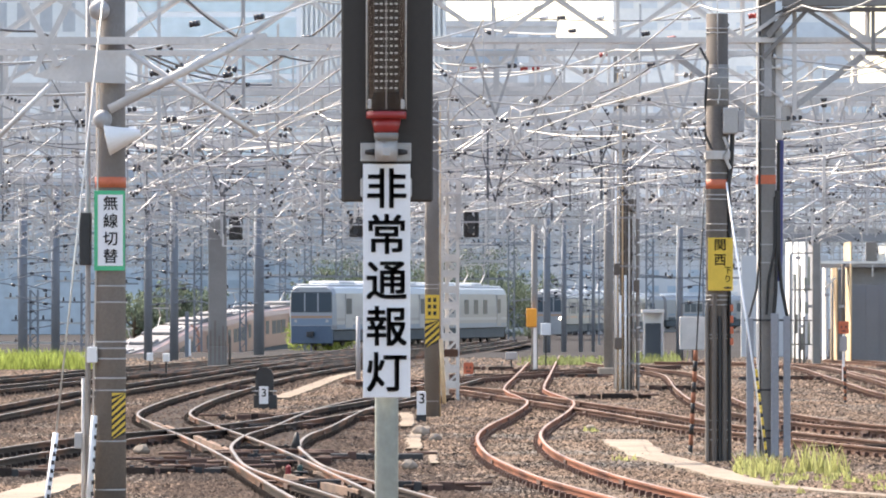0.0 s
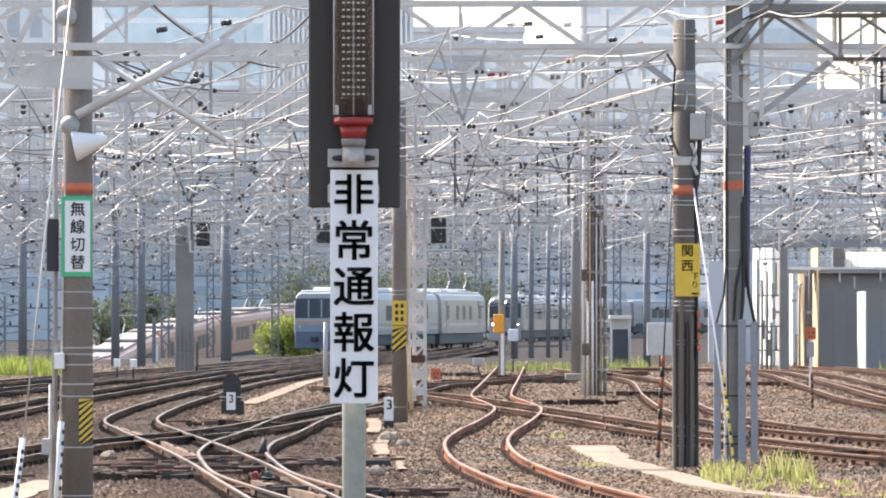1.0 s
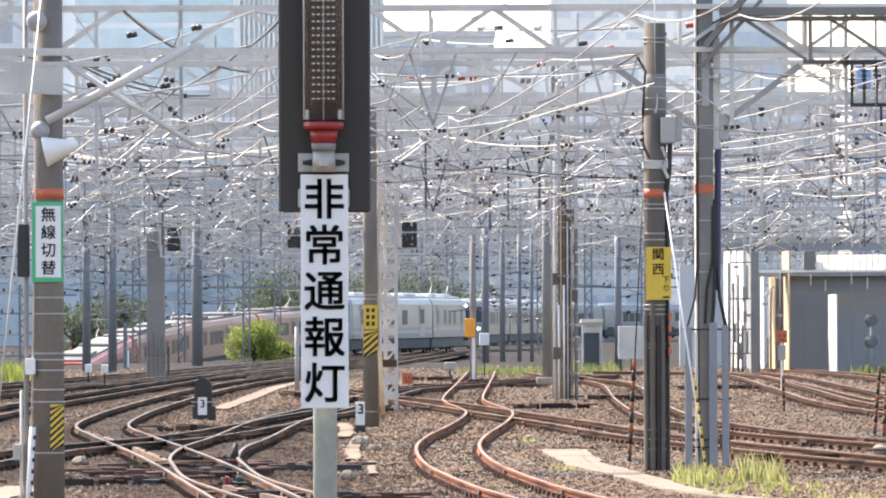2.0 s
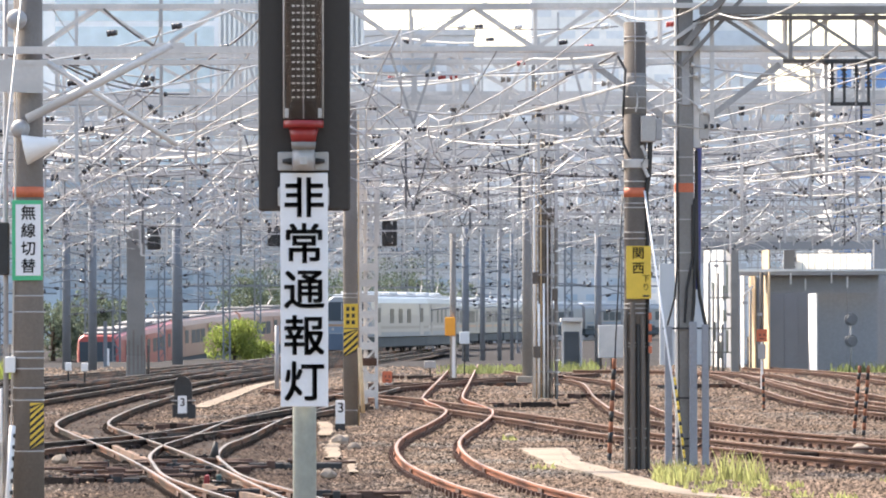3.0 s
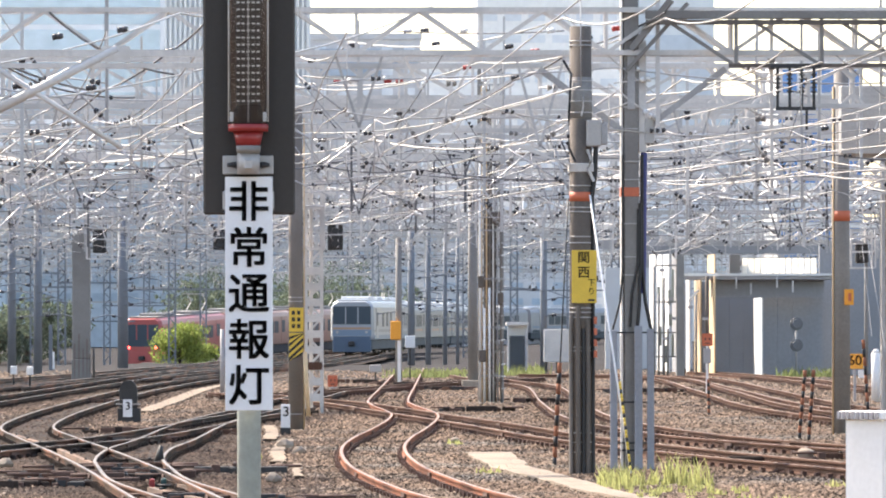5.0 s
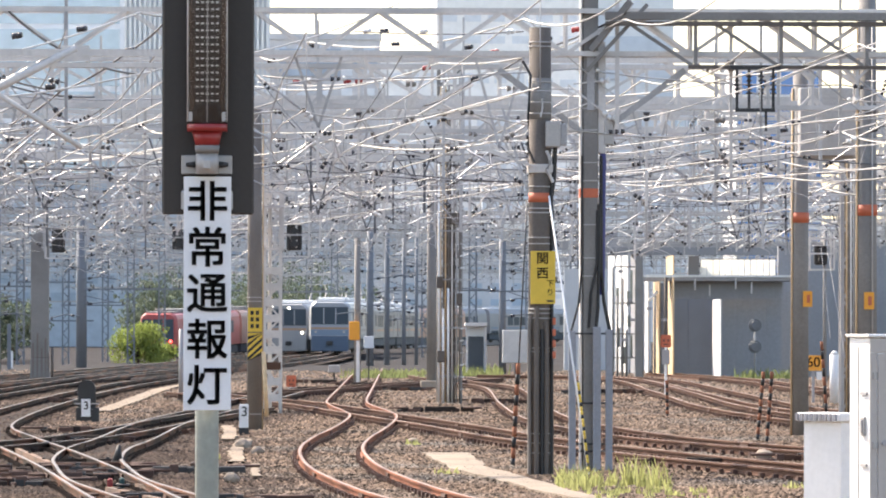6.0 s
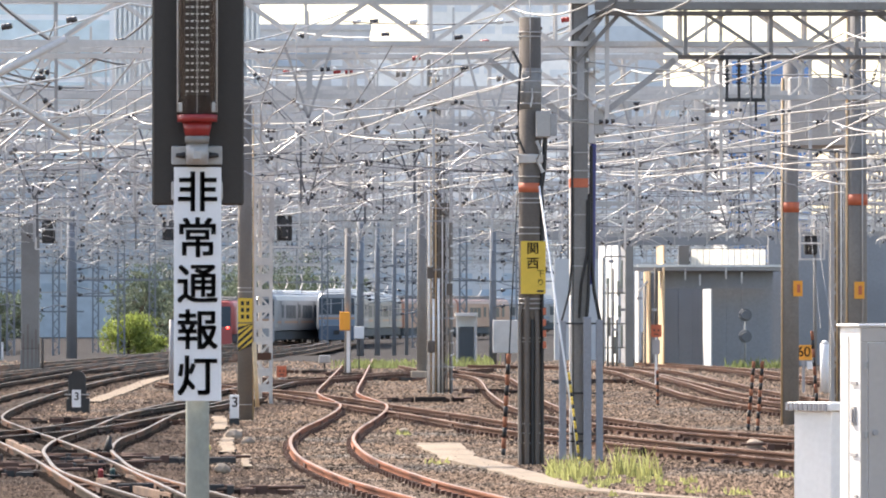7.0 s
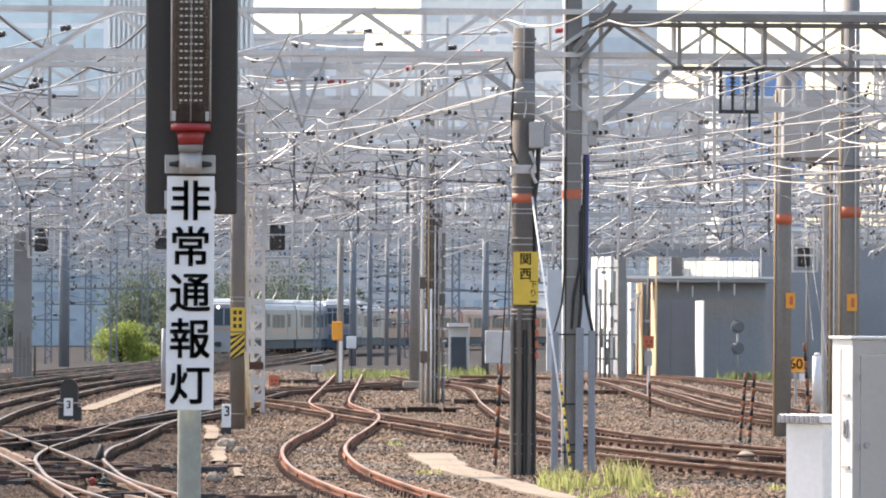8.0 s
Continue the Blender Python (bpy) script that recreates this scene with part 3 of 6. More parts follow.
pick = random.Random(41)
for y, x0, x1, z0, z1, panel, style, cols in GANTRIES:
    g = tagged(new("overhead_gantry"), "pale galvanised steel truss beam carrying the overhead wires", "gantry", "gantries over the tracks")
    bm = bmesh.new()
    truss(bm, x0, x1, y, z0, z1, panel, 0.085 if y < 150 else 0.1, 0.06 if y < 150 else 0.075, 0.5, style)
    part("beam", bm, PALE_STEEL if y < 200 else GALV, g)
    for cx in cols:
        bm = bmesh.new()
        if (int(cx * 10) + int(y)) % 2:
            lattice_column(bm, cx, y, ground_z(cx, y), z1, 0.42, 0.08, 0.045, 0.6)
        else:
            rod(bm, (cx, y, ground_z(cx, y)), (cx, y, z1 + 0.4), 0.2, 0.17, 10)
        part("column", bm, GALV_DULL, g)
    # drop posts with bracket arms over the tracks
    near = y < 215
    bm, dark = bmesh.new(), bmesh.new()
    x = x0 + random.uniform(0.3, 1.2)
    while x < x1:
        if near:
            bm = bmesh.new()
        knobs = bracket_arm(bm, x, y, z0, z1)
        if near:
            h = part("hanger", bm, random.choice((PALE_STEEL, GALV, GLINT, GLINT, GALV_DULL, GRIMY_STEEL if y > 130 else GALV)), g)
            shade = random.choice((PORCELAIN, PORCELAIN, WHITE_PORC, COLUMN_GREY))
            for piece in knobs:
                part("insulator", rod(bmesh.new(), *piece), shade, h)
        else:
            for piece in knobs:
                rod(dark, *piece)
        x += random.uniform(0.8, 2.0)
    # slack cross-span wires below the beam, pulled up and down between the brackets
    for k in range(2 if near else 1):
        z = z0 - 0.5 - 0.7 * k
        line, x = [], x0
        while x < x1:
            line.append((x, y - 0.2, z + pick.uniform(-0.3, 0.3)))
            x += pick.uniform(1.6, 4.5)
        line.append((x1, y - 0.2, z))
        slack = [q for a, b in zip(line, line[1:]) for q in sag(a, b, pick.uniform(0.02, 0.16), 5)[:-1]] + [line[-1]]
        span = part("cross_span", tube(bmesh.new(), slack, 0.013, 5), (GLINT, WIRE, GRIMY_STEEL)[(k + int(y)) % 3], g)
        if near:
            for a, b in zip(line, line[1:]):
                c, d = Vector(a).lerp(Vector(b), 0.08), (Vector(b) - Vector(a)).normalized()
                for j in range(pick.choice((1, 2, 3))):
                    part("insulator", rod(bmesh.new(), c + d * 0.1 * j - d * 0.03, c + d * 0.1 * j + d * 0.03, 0.045, 0.028, 7), pick.choice((PORCELAIN, PORCELAIN, DARK, WHITE_PORC)), span)
    # slanting pull-offs with beads from the beam down to the lowest cross-span
    x = x0 + pick.uniform(0.5, 2.5)
    while near and x < x1:
        z = pick.choice((z0, z0, z1))
        a = Vector((x, y - 0.2, z))
        b = a + Vector((pick.choice((-1, 1)) * pick.uniform(0.35, 1.8), -0.02, z0 - z - pick.uniform(0.5, 1.55)))
        w = part("pull_off", tube(bmesh.new(), sag(a, b, 0.05), 0.011, 5), pick.choice((WIRE, GALV, GALV_DULL, COLUMN_GREY)), g)
        m, s0, d = pick.choice((PORCELAIN, PORCELAIN, DARK, WHITE_PORC, COLUMN_GREY)), pick.uniform(0.1, 0.6), (b - a).normalized()
        for j in range(pick.randint(2, 4)):
            c = a.lerp(b, s0) + d * 0.085 * j
            part("insulator", rod(bmesh.new(), c - d * 0.026, c + d * 0.026, pick.uniform(0.034, 0.046), 0.022, 7), m, w)
        x += pick.uniform(1.3, 3.2)
    if not near:
        tagged(part("hanger_work", bm, GALV, g), kind="stuff")
        tagged(part("insulator_work", dark, PORCELAIN, g, "dark brown insulators"), kind="stuff")
    else:
        dark.free()


# ---- overhead line along the tracks ----
def catenary(line, shift, z_low, z_high, y_from, y_to, span=36.0):
    pts = [p for p in line if y_from < p.y < y_to]
    if len(pts) < 10:
        return
    t = tagged(new("overhead_line"), "bright contact and messenger wires with thin droppers", "overhead line", "wires over the tracks")
    low, high, bm = [], [], bmesh.new()
    run, since, last = 0.0, 9.0, pts[0]
    for p in pts[::6]:
        run += (p - last).length
        since += (p - last).length
        last = p
        u = (run % span) / span
        a = Vector((p.x + shift, p.y, z_low + 0.02 * math.sin(run)))
        b = Vector((p.x + shift, p.y, z_high - (z_high - z_low - 0.15) * 4 * u * (1 - u) * 0.8))
        low.append(a), high.append(b)
        if since > 4:
            since = 0
            rod(bm, a, b, 0.006, 0.006, 4)
    tagged(part("dropper_set", bm, GALV_DULL, t), kind="stuff")
    part("contact_wire", tube(bmesh.new(), low, 0.009, 5), GALV, t)
    part("messenger_wire", tube(bmesh.new(), high, 0.01, 5), GALV_DULL, t)


for key, pts in TRACKS.items():
    line = sorted(curve_through(pts, 1.0), key=lambda p: p.y)
    if key in "abefghijk":
        catenary(line, 0.0, 5.15, 6.15, 62, 420)
    if key in "abe":
        catenary(line, random.uniform(-1.6, -0.6), 5.5, 6.6, 80, 420, 42.0)


def wire(pts, r=0.014, drop=0.25, m=None, label="taut bright feeder wire strung between gantries"):
    bm = bmesh.new()
    tube(bm, [q for a, b in zip(pts, pts[1:]) for q in sag(a, b, drop)[:-1]] + [pts[-1]], r, 5)
    tagged(mesh_ob("feeder_wire", bm, m or WIRE), label, "wire", "feeder wires")


for pts in (
    [(-7.05, 78.00, 5.43), (-1.27, 88.00, 6.47), (3.03, 96.00, 8.27)],
    [(-6.25, 74.00, 5.67), (-1.88, 84.00, 7.04), (-0.22, 90.00, 7.91)],
    [(-5.31, 150.00, 6.89), (-0.18, 128.00, 6.71), (4.74, 104.00, 6.67), (8.24, 90.00, 6.58)],
    [(1.62, 140.00, 6.01), (4.92, 108.00, 6.29), (6.39, 96.00, 6.56), (7.36, 86.00, 6.64)],
    [(-0.29, 120.00, 7.43), (3.18, 104.00, 7.21), (5.85, 92.00, 7.39), (6.85, 84.00, 7.38)],
    [(-0.26, 110.00, 7.68), (0.79, 104.00, 7.59), (4.20, 92.00, 7.39), (5.72, 90.00, 7.64)],
    [(4.83, 106.00, 6.22), (7.60, 98.00, 6.82), (9.62, 92.00, 7.02), (10.94, 90.00, 7.19)],
    [(0.61, 170.00, 6.43), (7.22, 140.00, 6.01), (10.81, 118.00, 5.79), (12.65, 104.00, 5.63)],
    [(-6.29, 130.00, 6.74), (-2.73, 122.00, 6.70), (-1.73, 120.00, 6.71)],
    [(-7.76, 140.00, 6.55), (-2.36, 128.00, 6.33), (1.37, 118.00, 6.23), (5.11, 112.00, 6.15)],
    [(7.10, 130.00, 5.79), (10.16, 116.00, 5.50), (12.65, 104.00, 5.40)],
    [(9.74, 140.00, 5.59), (11.91, 122.00, 5.37), (13.13, 108.00, 5.21)],
    [(9.59, 112.00, 6.23), (10.77, 106.00, 6.05), (12.16, 100.00, 5.91)],
    [(-1.60, 190.00, 6.51), (3.67, 170.00, 6.29), (6.84, 150.00, 6.12)],
    [(-13.26, 150.00, 6.12), (-8.76, 150.00, 6.17), (-2.16, 150.00, 6.38)],
    [(-12.38, 140.00, 6.41), (-7.51, 138.00, 6.41), (-1.87, 130.00, 6.54)],
):
    wire([Vector(p) for p in pts])


# red and dark strain insulators strung on the feeder wires
for x, y, z, m in ((0.61, 119.00, 7.49, RED_PAINT), (1.62, 115.00, 7.33, RED_PAINT), (1.84, 114.00, 7.29, RED_PAINT), (2.95, 105.00, 7.16, RED_PAINT), (3.98, 99.00, 7.18, RED_PAINT), (5.13, 94.00, 7.32, RED_PAINT),
                   (0.81, 104.00, 7.52, PORCELAIN), (-3.55, 80.00, 6.49, PORCELAIN), (-2.70, 82.00, 6.69, PORCELAIN), (-2.10, 86.00, 6.57, PORCELAIN), (-4.11, 80.00, 5.79, PORCELAIN), (-3.23, 84.00, 5.93, PORCELAIN), (3.81, 104.00, 6.93, PORCELAIN), (3.56, 100.00, 7.31, PORCELAIN), (0.07, 110.00, 7.52, PORCELAIN), (2.35, 104.00, 7.55, PORCELAIN), (1.76, 100.00, 7.59, WHITE_PORC), (2.76, 100.00, 7.59, WHITE_PORC), (4.22, 98.00, 7.49, WHITE_PORC), (2.06, 100.00, 7.59, PORCELAIN), (10.08, 110.00, 6.19, PORCELAIN), (11.19, 104.00, 6.00, PORCELAIN), (8.69, 112.00, 6.27, PORCELAIN)):
    bm = bmesh.new()
    d = Vector((0.97, -0.2, 0.12))
    for k in range(2):
        c = Vector((x, y, z)) + d * 0.07 * k
        rod(bm, c - d * 0.04, c + d * 0.04, 0.05, 0.035, 8)
    tagged(mesh_ob("strain_insulator", bm, m), "small ribbed strain insulator on a feeder wire", "insulator", "strain insulators")
wire([Vector(p) for p in ((1.56, 100.00, 7.59), (4.47, 98.00, 7.49))], 0.012, 0.05, GRIMY_STEEL, "dark span wire carrying glass insulators")
wire([Vector(p) for p in ((-0.17, 122.00, 7.60), (2.42, 112.00, 7.24), (4.76, 100.00, 7.01))], 0.012, 0.1)
for pts in (((-6.22, 72.00, 6.18), (-5.36, 74.00, 6.10), (-4.27, 80.00, 6.11), (-3.35, 92.00, 6.19)), ((-4.67, 80.00, 6.35), (-4.31, 95.00, 6.40), (-3.04, 100.00, 6.41)), ((-3.63, 80.00, 6.83), (-2.96, 86.00, 6.51), (-2.06, 92.00, 6.47)), ((-1.38, 84.00, 7.04), (-2.20, 90.00, 6.74), (-3.49, 96.00, 6.35), (-4.72, 104.00, 6.05)), ((3.09, 112.00, 6.71), (3.81, 104.00, 6.88), (4.57, 98.00, 7.12), (5.85, 92.00, 7.48)), ((0.07, 125.00, 7.39), (1.62, 140.00, 6.29), (3.24, 150.00, 6.12))):
    wire([Vector(p) for p in pts], 0.018, 0.06, GRIMY_STEEL, "dull steel pull-off wire between masts")



# ---- emergency signal post near the platform ----
def signal_post():
    t = thing("emergency_signal_post", -0.24, 24.0, 0.0, "grey post with white lettered plate, dark backboard and lamp", "signal post")
    bm = bmesh.new()
    rod(bm, (0, 0.06, -0.3), (0, 0.06, 4.6), 0.05, 0.05, 24)
    part("pole", bm, POST_GREY, t)
    part("backboard", boxed(-0.192, 0.197, -0.03, -0.01, 2.94, 4.75, 0.008), BOARD, t, "dark brown metal backboard")
    plate = part("plate", boxed(-0.099, 0.102, -0.075, -0.07, 2.11, 3.10, 0.002), SIGN_WHITE, t, "white plate with five black characters")
    for i, ch in enumerate("\u975e\u5e38\u901a\u5831\u706f"):
        words("lettering", ch, 0.178, pose(-0.0025, -0.078, 2.98 - 0.1946 * i, 90, 0, 0), LETTER, plate, 0.006)
    # clamp behind the plate's head
    c = part("clamp", boxed(-0.110, 0.106, -0.06, -0.04, 3.11, 3.19, 0.004), GALV, t, "galvanised clamp plate")
    bm = bmesh.new()
    rod(bm, (0, -0.1, 3.11), (0, -0.1, 3.20), 0.047, 0.047, 16)
    part("socket", bm, GALV, c)
    part("nut", boxed(-0.018, 0.018, -0.165, -0.14, 3.13, 3.17, 0.004), GALV, c)
    for s in (-1, 1):
        bm = bmesh.new()
        rod(bm, (s * 0.05, -0.085, 3.15), (s * 0.09, -0.085, 3.15), 0.014, 0.008, 8)
        part("bolt", bm, DARK, c)
    part("lower_clamp", boxed(-0.110, 0.108, -0.066, -0.035, 2.96, 3.04, 0.004), GALV, t)
    # lamp unit
    bm = bmesh.new()
    rod(bm, (0, -0.11, 3.20), (0, -0.11, 3.23), 0.05, 0.053, 20)
    part("lamp_collar", bm, COLUMN_GREY, t)
    bm = bmesh.new()
    rod(bm, (0, -0.11, 3.23), (0, -0.11, 3.29), 0.05, 0.064, 20)
    rod(bm, (0, -0.11, 3.29), (0, -0.11, 3.32), 0.085, 0.085, 24)
    part("lamp_base", bm, RED_PAINT, t, "red lamp base")
    lens = bpy.data.materials.new("clear_lens")
    lens.use_nodes = True
    pb = lens.node_tree.nodes["Principled BSDF"]
    pb.inputs["Transmission Weight"].default_value, pb.inputs["Roughness"].default_value, pb.inputs["IOR"].default_value = 1.0, 0.08, 1.4
    pb.inputs["Base Color"].default_value = (0.92, 0.9, 0.88, 1)
    bm = bmesh.new()
    rod(bm, (0, -0.11, 3.32), (0, -0.11, 4.7), 0.084, 0.084, 28)
    bmesh.ops.solidify(bm, geom=bm.faces[:], thickness=0.004)
    ln = part("lens", bm, lens, t, "clear cylindrical lens")
    ln.visible_shadow = False
    # pale rods added for the bright reflections along the lens edges
    for s in (-1, 1):
        part("lens_highlight_rod", rod(bmesh.new(), (s * 0.083, -0.125, 3.33), (s * 0.083, -0.125, 4.7), 0.0035, 0.0035, 6), PALE_STEEL, t)
        part("lens_clip", boxed(s * 0.07 - 0.008, s * 0.07 + 0.008, -0.18, -0.165, 3.33, 3.37, 0.002), GALV, t)
    core = part("led_board", boxed(-0.055, 0.055, -0.12, -0.1, 3.40, 4.68, 0.003), BOARD, t)
    part("seam", boxed(-0.003, 0.003, -0.127, -0.121, 3.33, 4.68), GALV_DULL, core)
    z = 3.42
    while z < 4.6:
        bm = bmesh.new()
        for i in range(5):
            cx = -0.042 + 0.021 * i
            box(bm, cx - 0.0065, cx + 0.0065, -0.127, -0.12, z - 0.0035, z + 0.0035)
        part("led_row", bm, WHITE_PORC, core)
        z += 0.0297


signal_post()


# ---- poles ----
def hazard(bm, x0, x1, z0, z1, y, n, mi_a=0, mi_b=1):
    """Slanting stripes, alternately in two colours, filling a plate."""
    w, h = x1 - x0, z1 - z0
    st = h / n
    for i in range(-2, 2 * n + 2):
        za = z0 + i * st / 2
        quad = [(x0, za), (x1, za + w * 0.9), (x1, za + w * 0.9 + st / 2), (x0, za + st / 2)]
        quad = [(x, min(z1, max(z0, z))) for x, z in quad]
        if max(z for _, z in quad) - min(z for _, z in quad) < 0.004:
            continue
        vs = [bm.verts.new((x, y, z)) for x, z in quad]
        fc = bm.faces.new(vs)
        fc.material_index = mi_a if i % 2 else mi_b
    bmesh.ops.remove_doubles(bm, verts=bm.verts, dist=0.0005)
    return bm


def hoops(pole, r, zs, m):
    for z in zs:
        bm = bmesh.new()
        rod(bm, (0, 0, z), (0, 0, z + 0.02), r, r, 20)
        part("strap", bm, m, pole)


def left_pole():
    y = 70.0
    t = thing("concrete_pole", -4.12, y, 0, "brown-grey concrete mast with a white green-edged plate and warning stripes", "pole")
    bm = bmesh.new()
    rod(bm, (0, 0, -0.3), (0, 0, 7.2), 0.195, 0.175, 28)
    part("mast", bm, POLE, t)
    bm = bmesh.new()
    rod(bm, (0, 0, 3.96), (0, 0, 4.09), 0.193, 0.193, 28)
    part("band", bm, ORANGE, t, "orange painted band")
    pl = part("plate", boxed(-0.19, 0.19, -0.222, -0.212, 2.93, 3.92, 0.003), GREEN_EDGE, t, "white plate with green edge and four black characters")
    part("face", boxed(-0.145, 0.165, -0.229, -0.222, 2.99, 3.87), SIGN_WHITE, pl)
    for i, ch in enumerate("\u7121\u7dda\u5207\u66ff"):
        words("lettering", ch, 0.188, pose(0.01, -0.231, 3.75 - 0.219 * i, 90, 0, 0), LETTER, pl, 0.005)
    pl.parent = t
    hz = hazard(bmesh.new(), 0.028, 0.196, 0.84, 1.42, -0.2, 7)
    part("warning_stripes", hz, [YELLOW, LETTER], t, "yellow and black slanting stripes")
    hoops(t, 0.197, [2.73,2.53,2.04,1.96,1.83,1.59,1.44,0.81,0.21], GALV)
    part("bracket", boxed(-0.280, -0.154, -0.2, 0.1, 1.79, 1.99, 0.01), WHITE_BOX, t)
    part("junction_box", boxed(-0.378, -0.238, -0.15, 0.1, 3.00, 3.65, 0.01), DARK, t, "black junction box")
    bm = bmesh.new()
    rod(bm, (-0.280, 0, -0.2), (-0.280, 0, 7.0), 0.035, 0.03, 10)
    part("conduit", bm, GALV_DULL, t)
    bm = bmesh.new()
    rod(bm, (-0.336, -0.05, -0.2), (-0.336, -0.05, 1.60), 0.02, 0.02, 8)
    rod(bm, (-0.210, -0.12, 1.11), (-0.098, -0.12, 7.0), 0.012, 0.012, 6)
    part("cable_tube", bm, PALE_STEEL, t)
    bm = bmesh.new()
    rod(bm, (-0.266, -0.2, -0.2), (-0.189, -0.2, 1.14), 0.04, 0.04, 10)
    part("guard_tube", bm, WHITE_BOX, t, "white guard tube with dark notches")
    for k in range(7):
        z = 0.15 + 0.14 * k
        dx = -0.245 + 0.075 * (z + 0.2) / 1.36
        part("notch", boxed(dx, dx + 0.03, -0.25, -0.235, z, z + 0.05), DARK, t)
    part("switch_box", boxed(-0.434, -0.336, -0.2, 0.0, 0.73, 0.93, 0.01), GALV, t)
    # loudspeaker horn
    bm = bmesh.new()
    m = Matrix.Translation((0.182, -0.35, 4.58)) @ Euler((0, radians(78), 0)).to_matrix().to_4x4()
    bmesh.ops.create_cone(bm, cap_ends=False, segments=24, radius1=0.19, radius2=0.05, depth=0.42, matrix=m)
    bmesh.ops.solidify(bm, geom=bm.faces[:], thickness=0.01)
    sp = part("loudspeaker_horn", bm, WHITE_BOX, t, "off-white loudspeaker horn")
    bm = bmesh.new()
    bmesh.ops.create_uvsphere(bm, u_segments=16, v_segments=10, radius=0.12, matrix=Matrix.Translation((-0.084, -0.25, 4.80)))
    part("speaker_driver", bm, GALV_DULL, t, smooth=True)
    bm = bmesh.new()
    bmesh.ops.create_uvsphere(bm, u_segments=16, v_segments=10, radius=0.13, matrix=Matrix.Translation((-0.126, -0.25, 6.15)))
    part("upper_driver", bm, GALV_DULL, t, smooth=True)
    # beam that passes the head of the mast and its brace
    bm = bmesh.new()
    lo = [(-0.95, 5.33), (-0.6, 5.27), (0.2, 5.24), (0.2, 5.64), (-0.28, 5.66)]
    q0, q1 = [bm.verts.new((x, -0.3, z)) for x, z in lo], [bm.verts.new((x, -0.26, z)) for x, z in lo]
    bm.faces.new(q0), bm.faces.new(q1[::-1])
    for i in range(5):
        bm.faces.new((q0[i], q1[i], q1[(i + 1) % 5], q0[(i + 1) % 5]))
    bmesh.ops.recalc_face_normals(bm, faces=bm.faces[:])
    part("gusset", bm, PALE_STEEL, t, "pale steel gusset plate")
    bm = bmesh.new()
    bar(bm, (-1.680, -0.28, 5.77), (2.940, -0.28, 5.77), 0.09)
    bar(bm, (-1.680, -0.28, 5.62), (2.940, -0.28, 5.62), 0.06)
    rod(bm, (0.000, -0.3, 4.92), (1.785, -0.3, 5.83), 0.058, 0.05, 12)
    bar(bm, (-0.630, -0.3, 5.45), (-1.120, -0.3, 6.36), 0.08)
    bar(bm, (-0.95, -0.3, 5.35), (-0.42, -0.3, 6.4), 0.07)
    rod(bm, (0.26, -0.3, 5.62), (1.85, -0.3, 4.6), 0.035, 0.03, 8)
    rod(bm, (-0.7, -0.3, 5.25), (-1.5, -0.3, 4.45), 0.03, 0.03, 8)
    box(bm, 1.6, 1.95, -0.32, -0.28, 5.66, 5.86)
    part("brace", bm, PALE_STEEL, t, "pale steel brace and beam")
    # guy wire with white sleeve
    g = thing("guy_wire", -4.65, 66.0, 0, "thin steel guy wire with a white plastic sleeve at its foot", "guy wire")
    bm = bmesh.new()
    rod(bm, (0, 0, -0.2), (0.660, 2.0, 7.2), 0.012, 0.012, 6)
    part("wire", bm, WIRE, g)
    bm = bmesh.new()
    rod(bm, (-0.03, -0.02, -0.2), (0.106, 0.3, 1.00), 0.035, 0.035, 10)
    part("sleeve", bm, SIGN_WHITE, g)
    for k in range(9):
        f0 = k / 9
        part("sleeve_mark", boxed(-0.0 + f0 * 0.1 + 0.0, 0.035 + f0 * 0.1, -0.062 + f0 * 0.3, -0.05 + f0 * 0.3, 0.05 + f0 * 0.88, 0.1 + f0 * 0.88), DARK, g)


left_pole()


def post_behind():
    y = 127.0
    t = thing("concrete_pole", -0.25, y, 0, "slim brown concrete mast with yellow number plate and warning stripes", "pole")
    bm = bmesh.new()
    rod(bm, (0, 0, -0.3), (0, 0, 7.3), 0.17, 0.15, 20)
    part("mast", bm, POLE, t)
    pl = part("plate", boxed(-0.15, 0.17, -0.19, -0.18, 2.20, 2.74), YELLOW, t, "yellow number plate")
    for k in range(3):
        for s in (-0.09, 0.03):
            part("mark", boxed(s, s + 0.07, -0.195, -0.19, 2.28 + 0.15 * k, 2.28 + 0.15 * k + 0.09), LETTER, pl)
    part("warning_stripes", hazard(bmesh.new(), -0.15, 0.17, 1.55, 2.17, -0.182, 4), [YELLOW, LETTER], t)
    hoops(t, 0.172, [2.96, 2.87, 0.34], GALV)
    bm = bmesh.new()
    rod(bm, (0.185, 0, 0), (0.185, 0, 7), 0.02, 0.02, 6)
    part("conduit", bm, CREAM, t)
    bm = bmesh.new()
    rod(bm, (0.279, -0.3, 0.3), (0.203, -0.3, 1.75), 0.05, 0.05, 8)
    part("guard_tube", bm, CREAM, t)
    p = thing("marker_post", -0.46, 123.0, 0, "short white square marker post with a black three", "marker post")
    part("base", boxed(-0.12, 0.1, -0.12, 0.1, -0.1, 0.12, 0.01), DARK, p)
    pl = part("post", boxed(-0.11, 0.09, -0.1, 0.1, 0.12, 0.63, 0.008), SIGN_WHITE, p)
    words("number", "3", 0.3, pose(0.0, -0.104, 0.46, 90, 0, 0), LETTER, pl, 0.006)


post_behind()


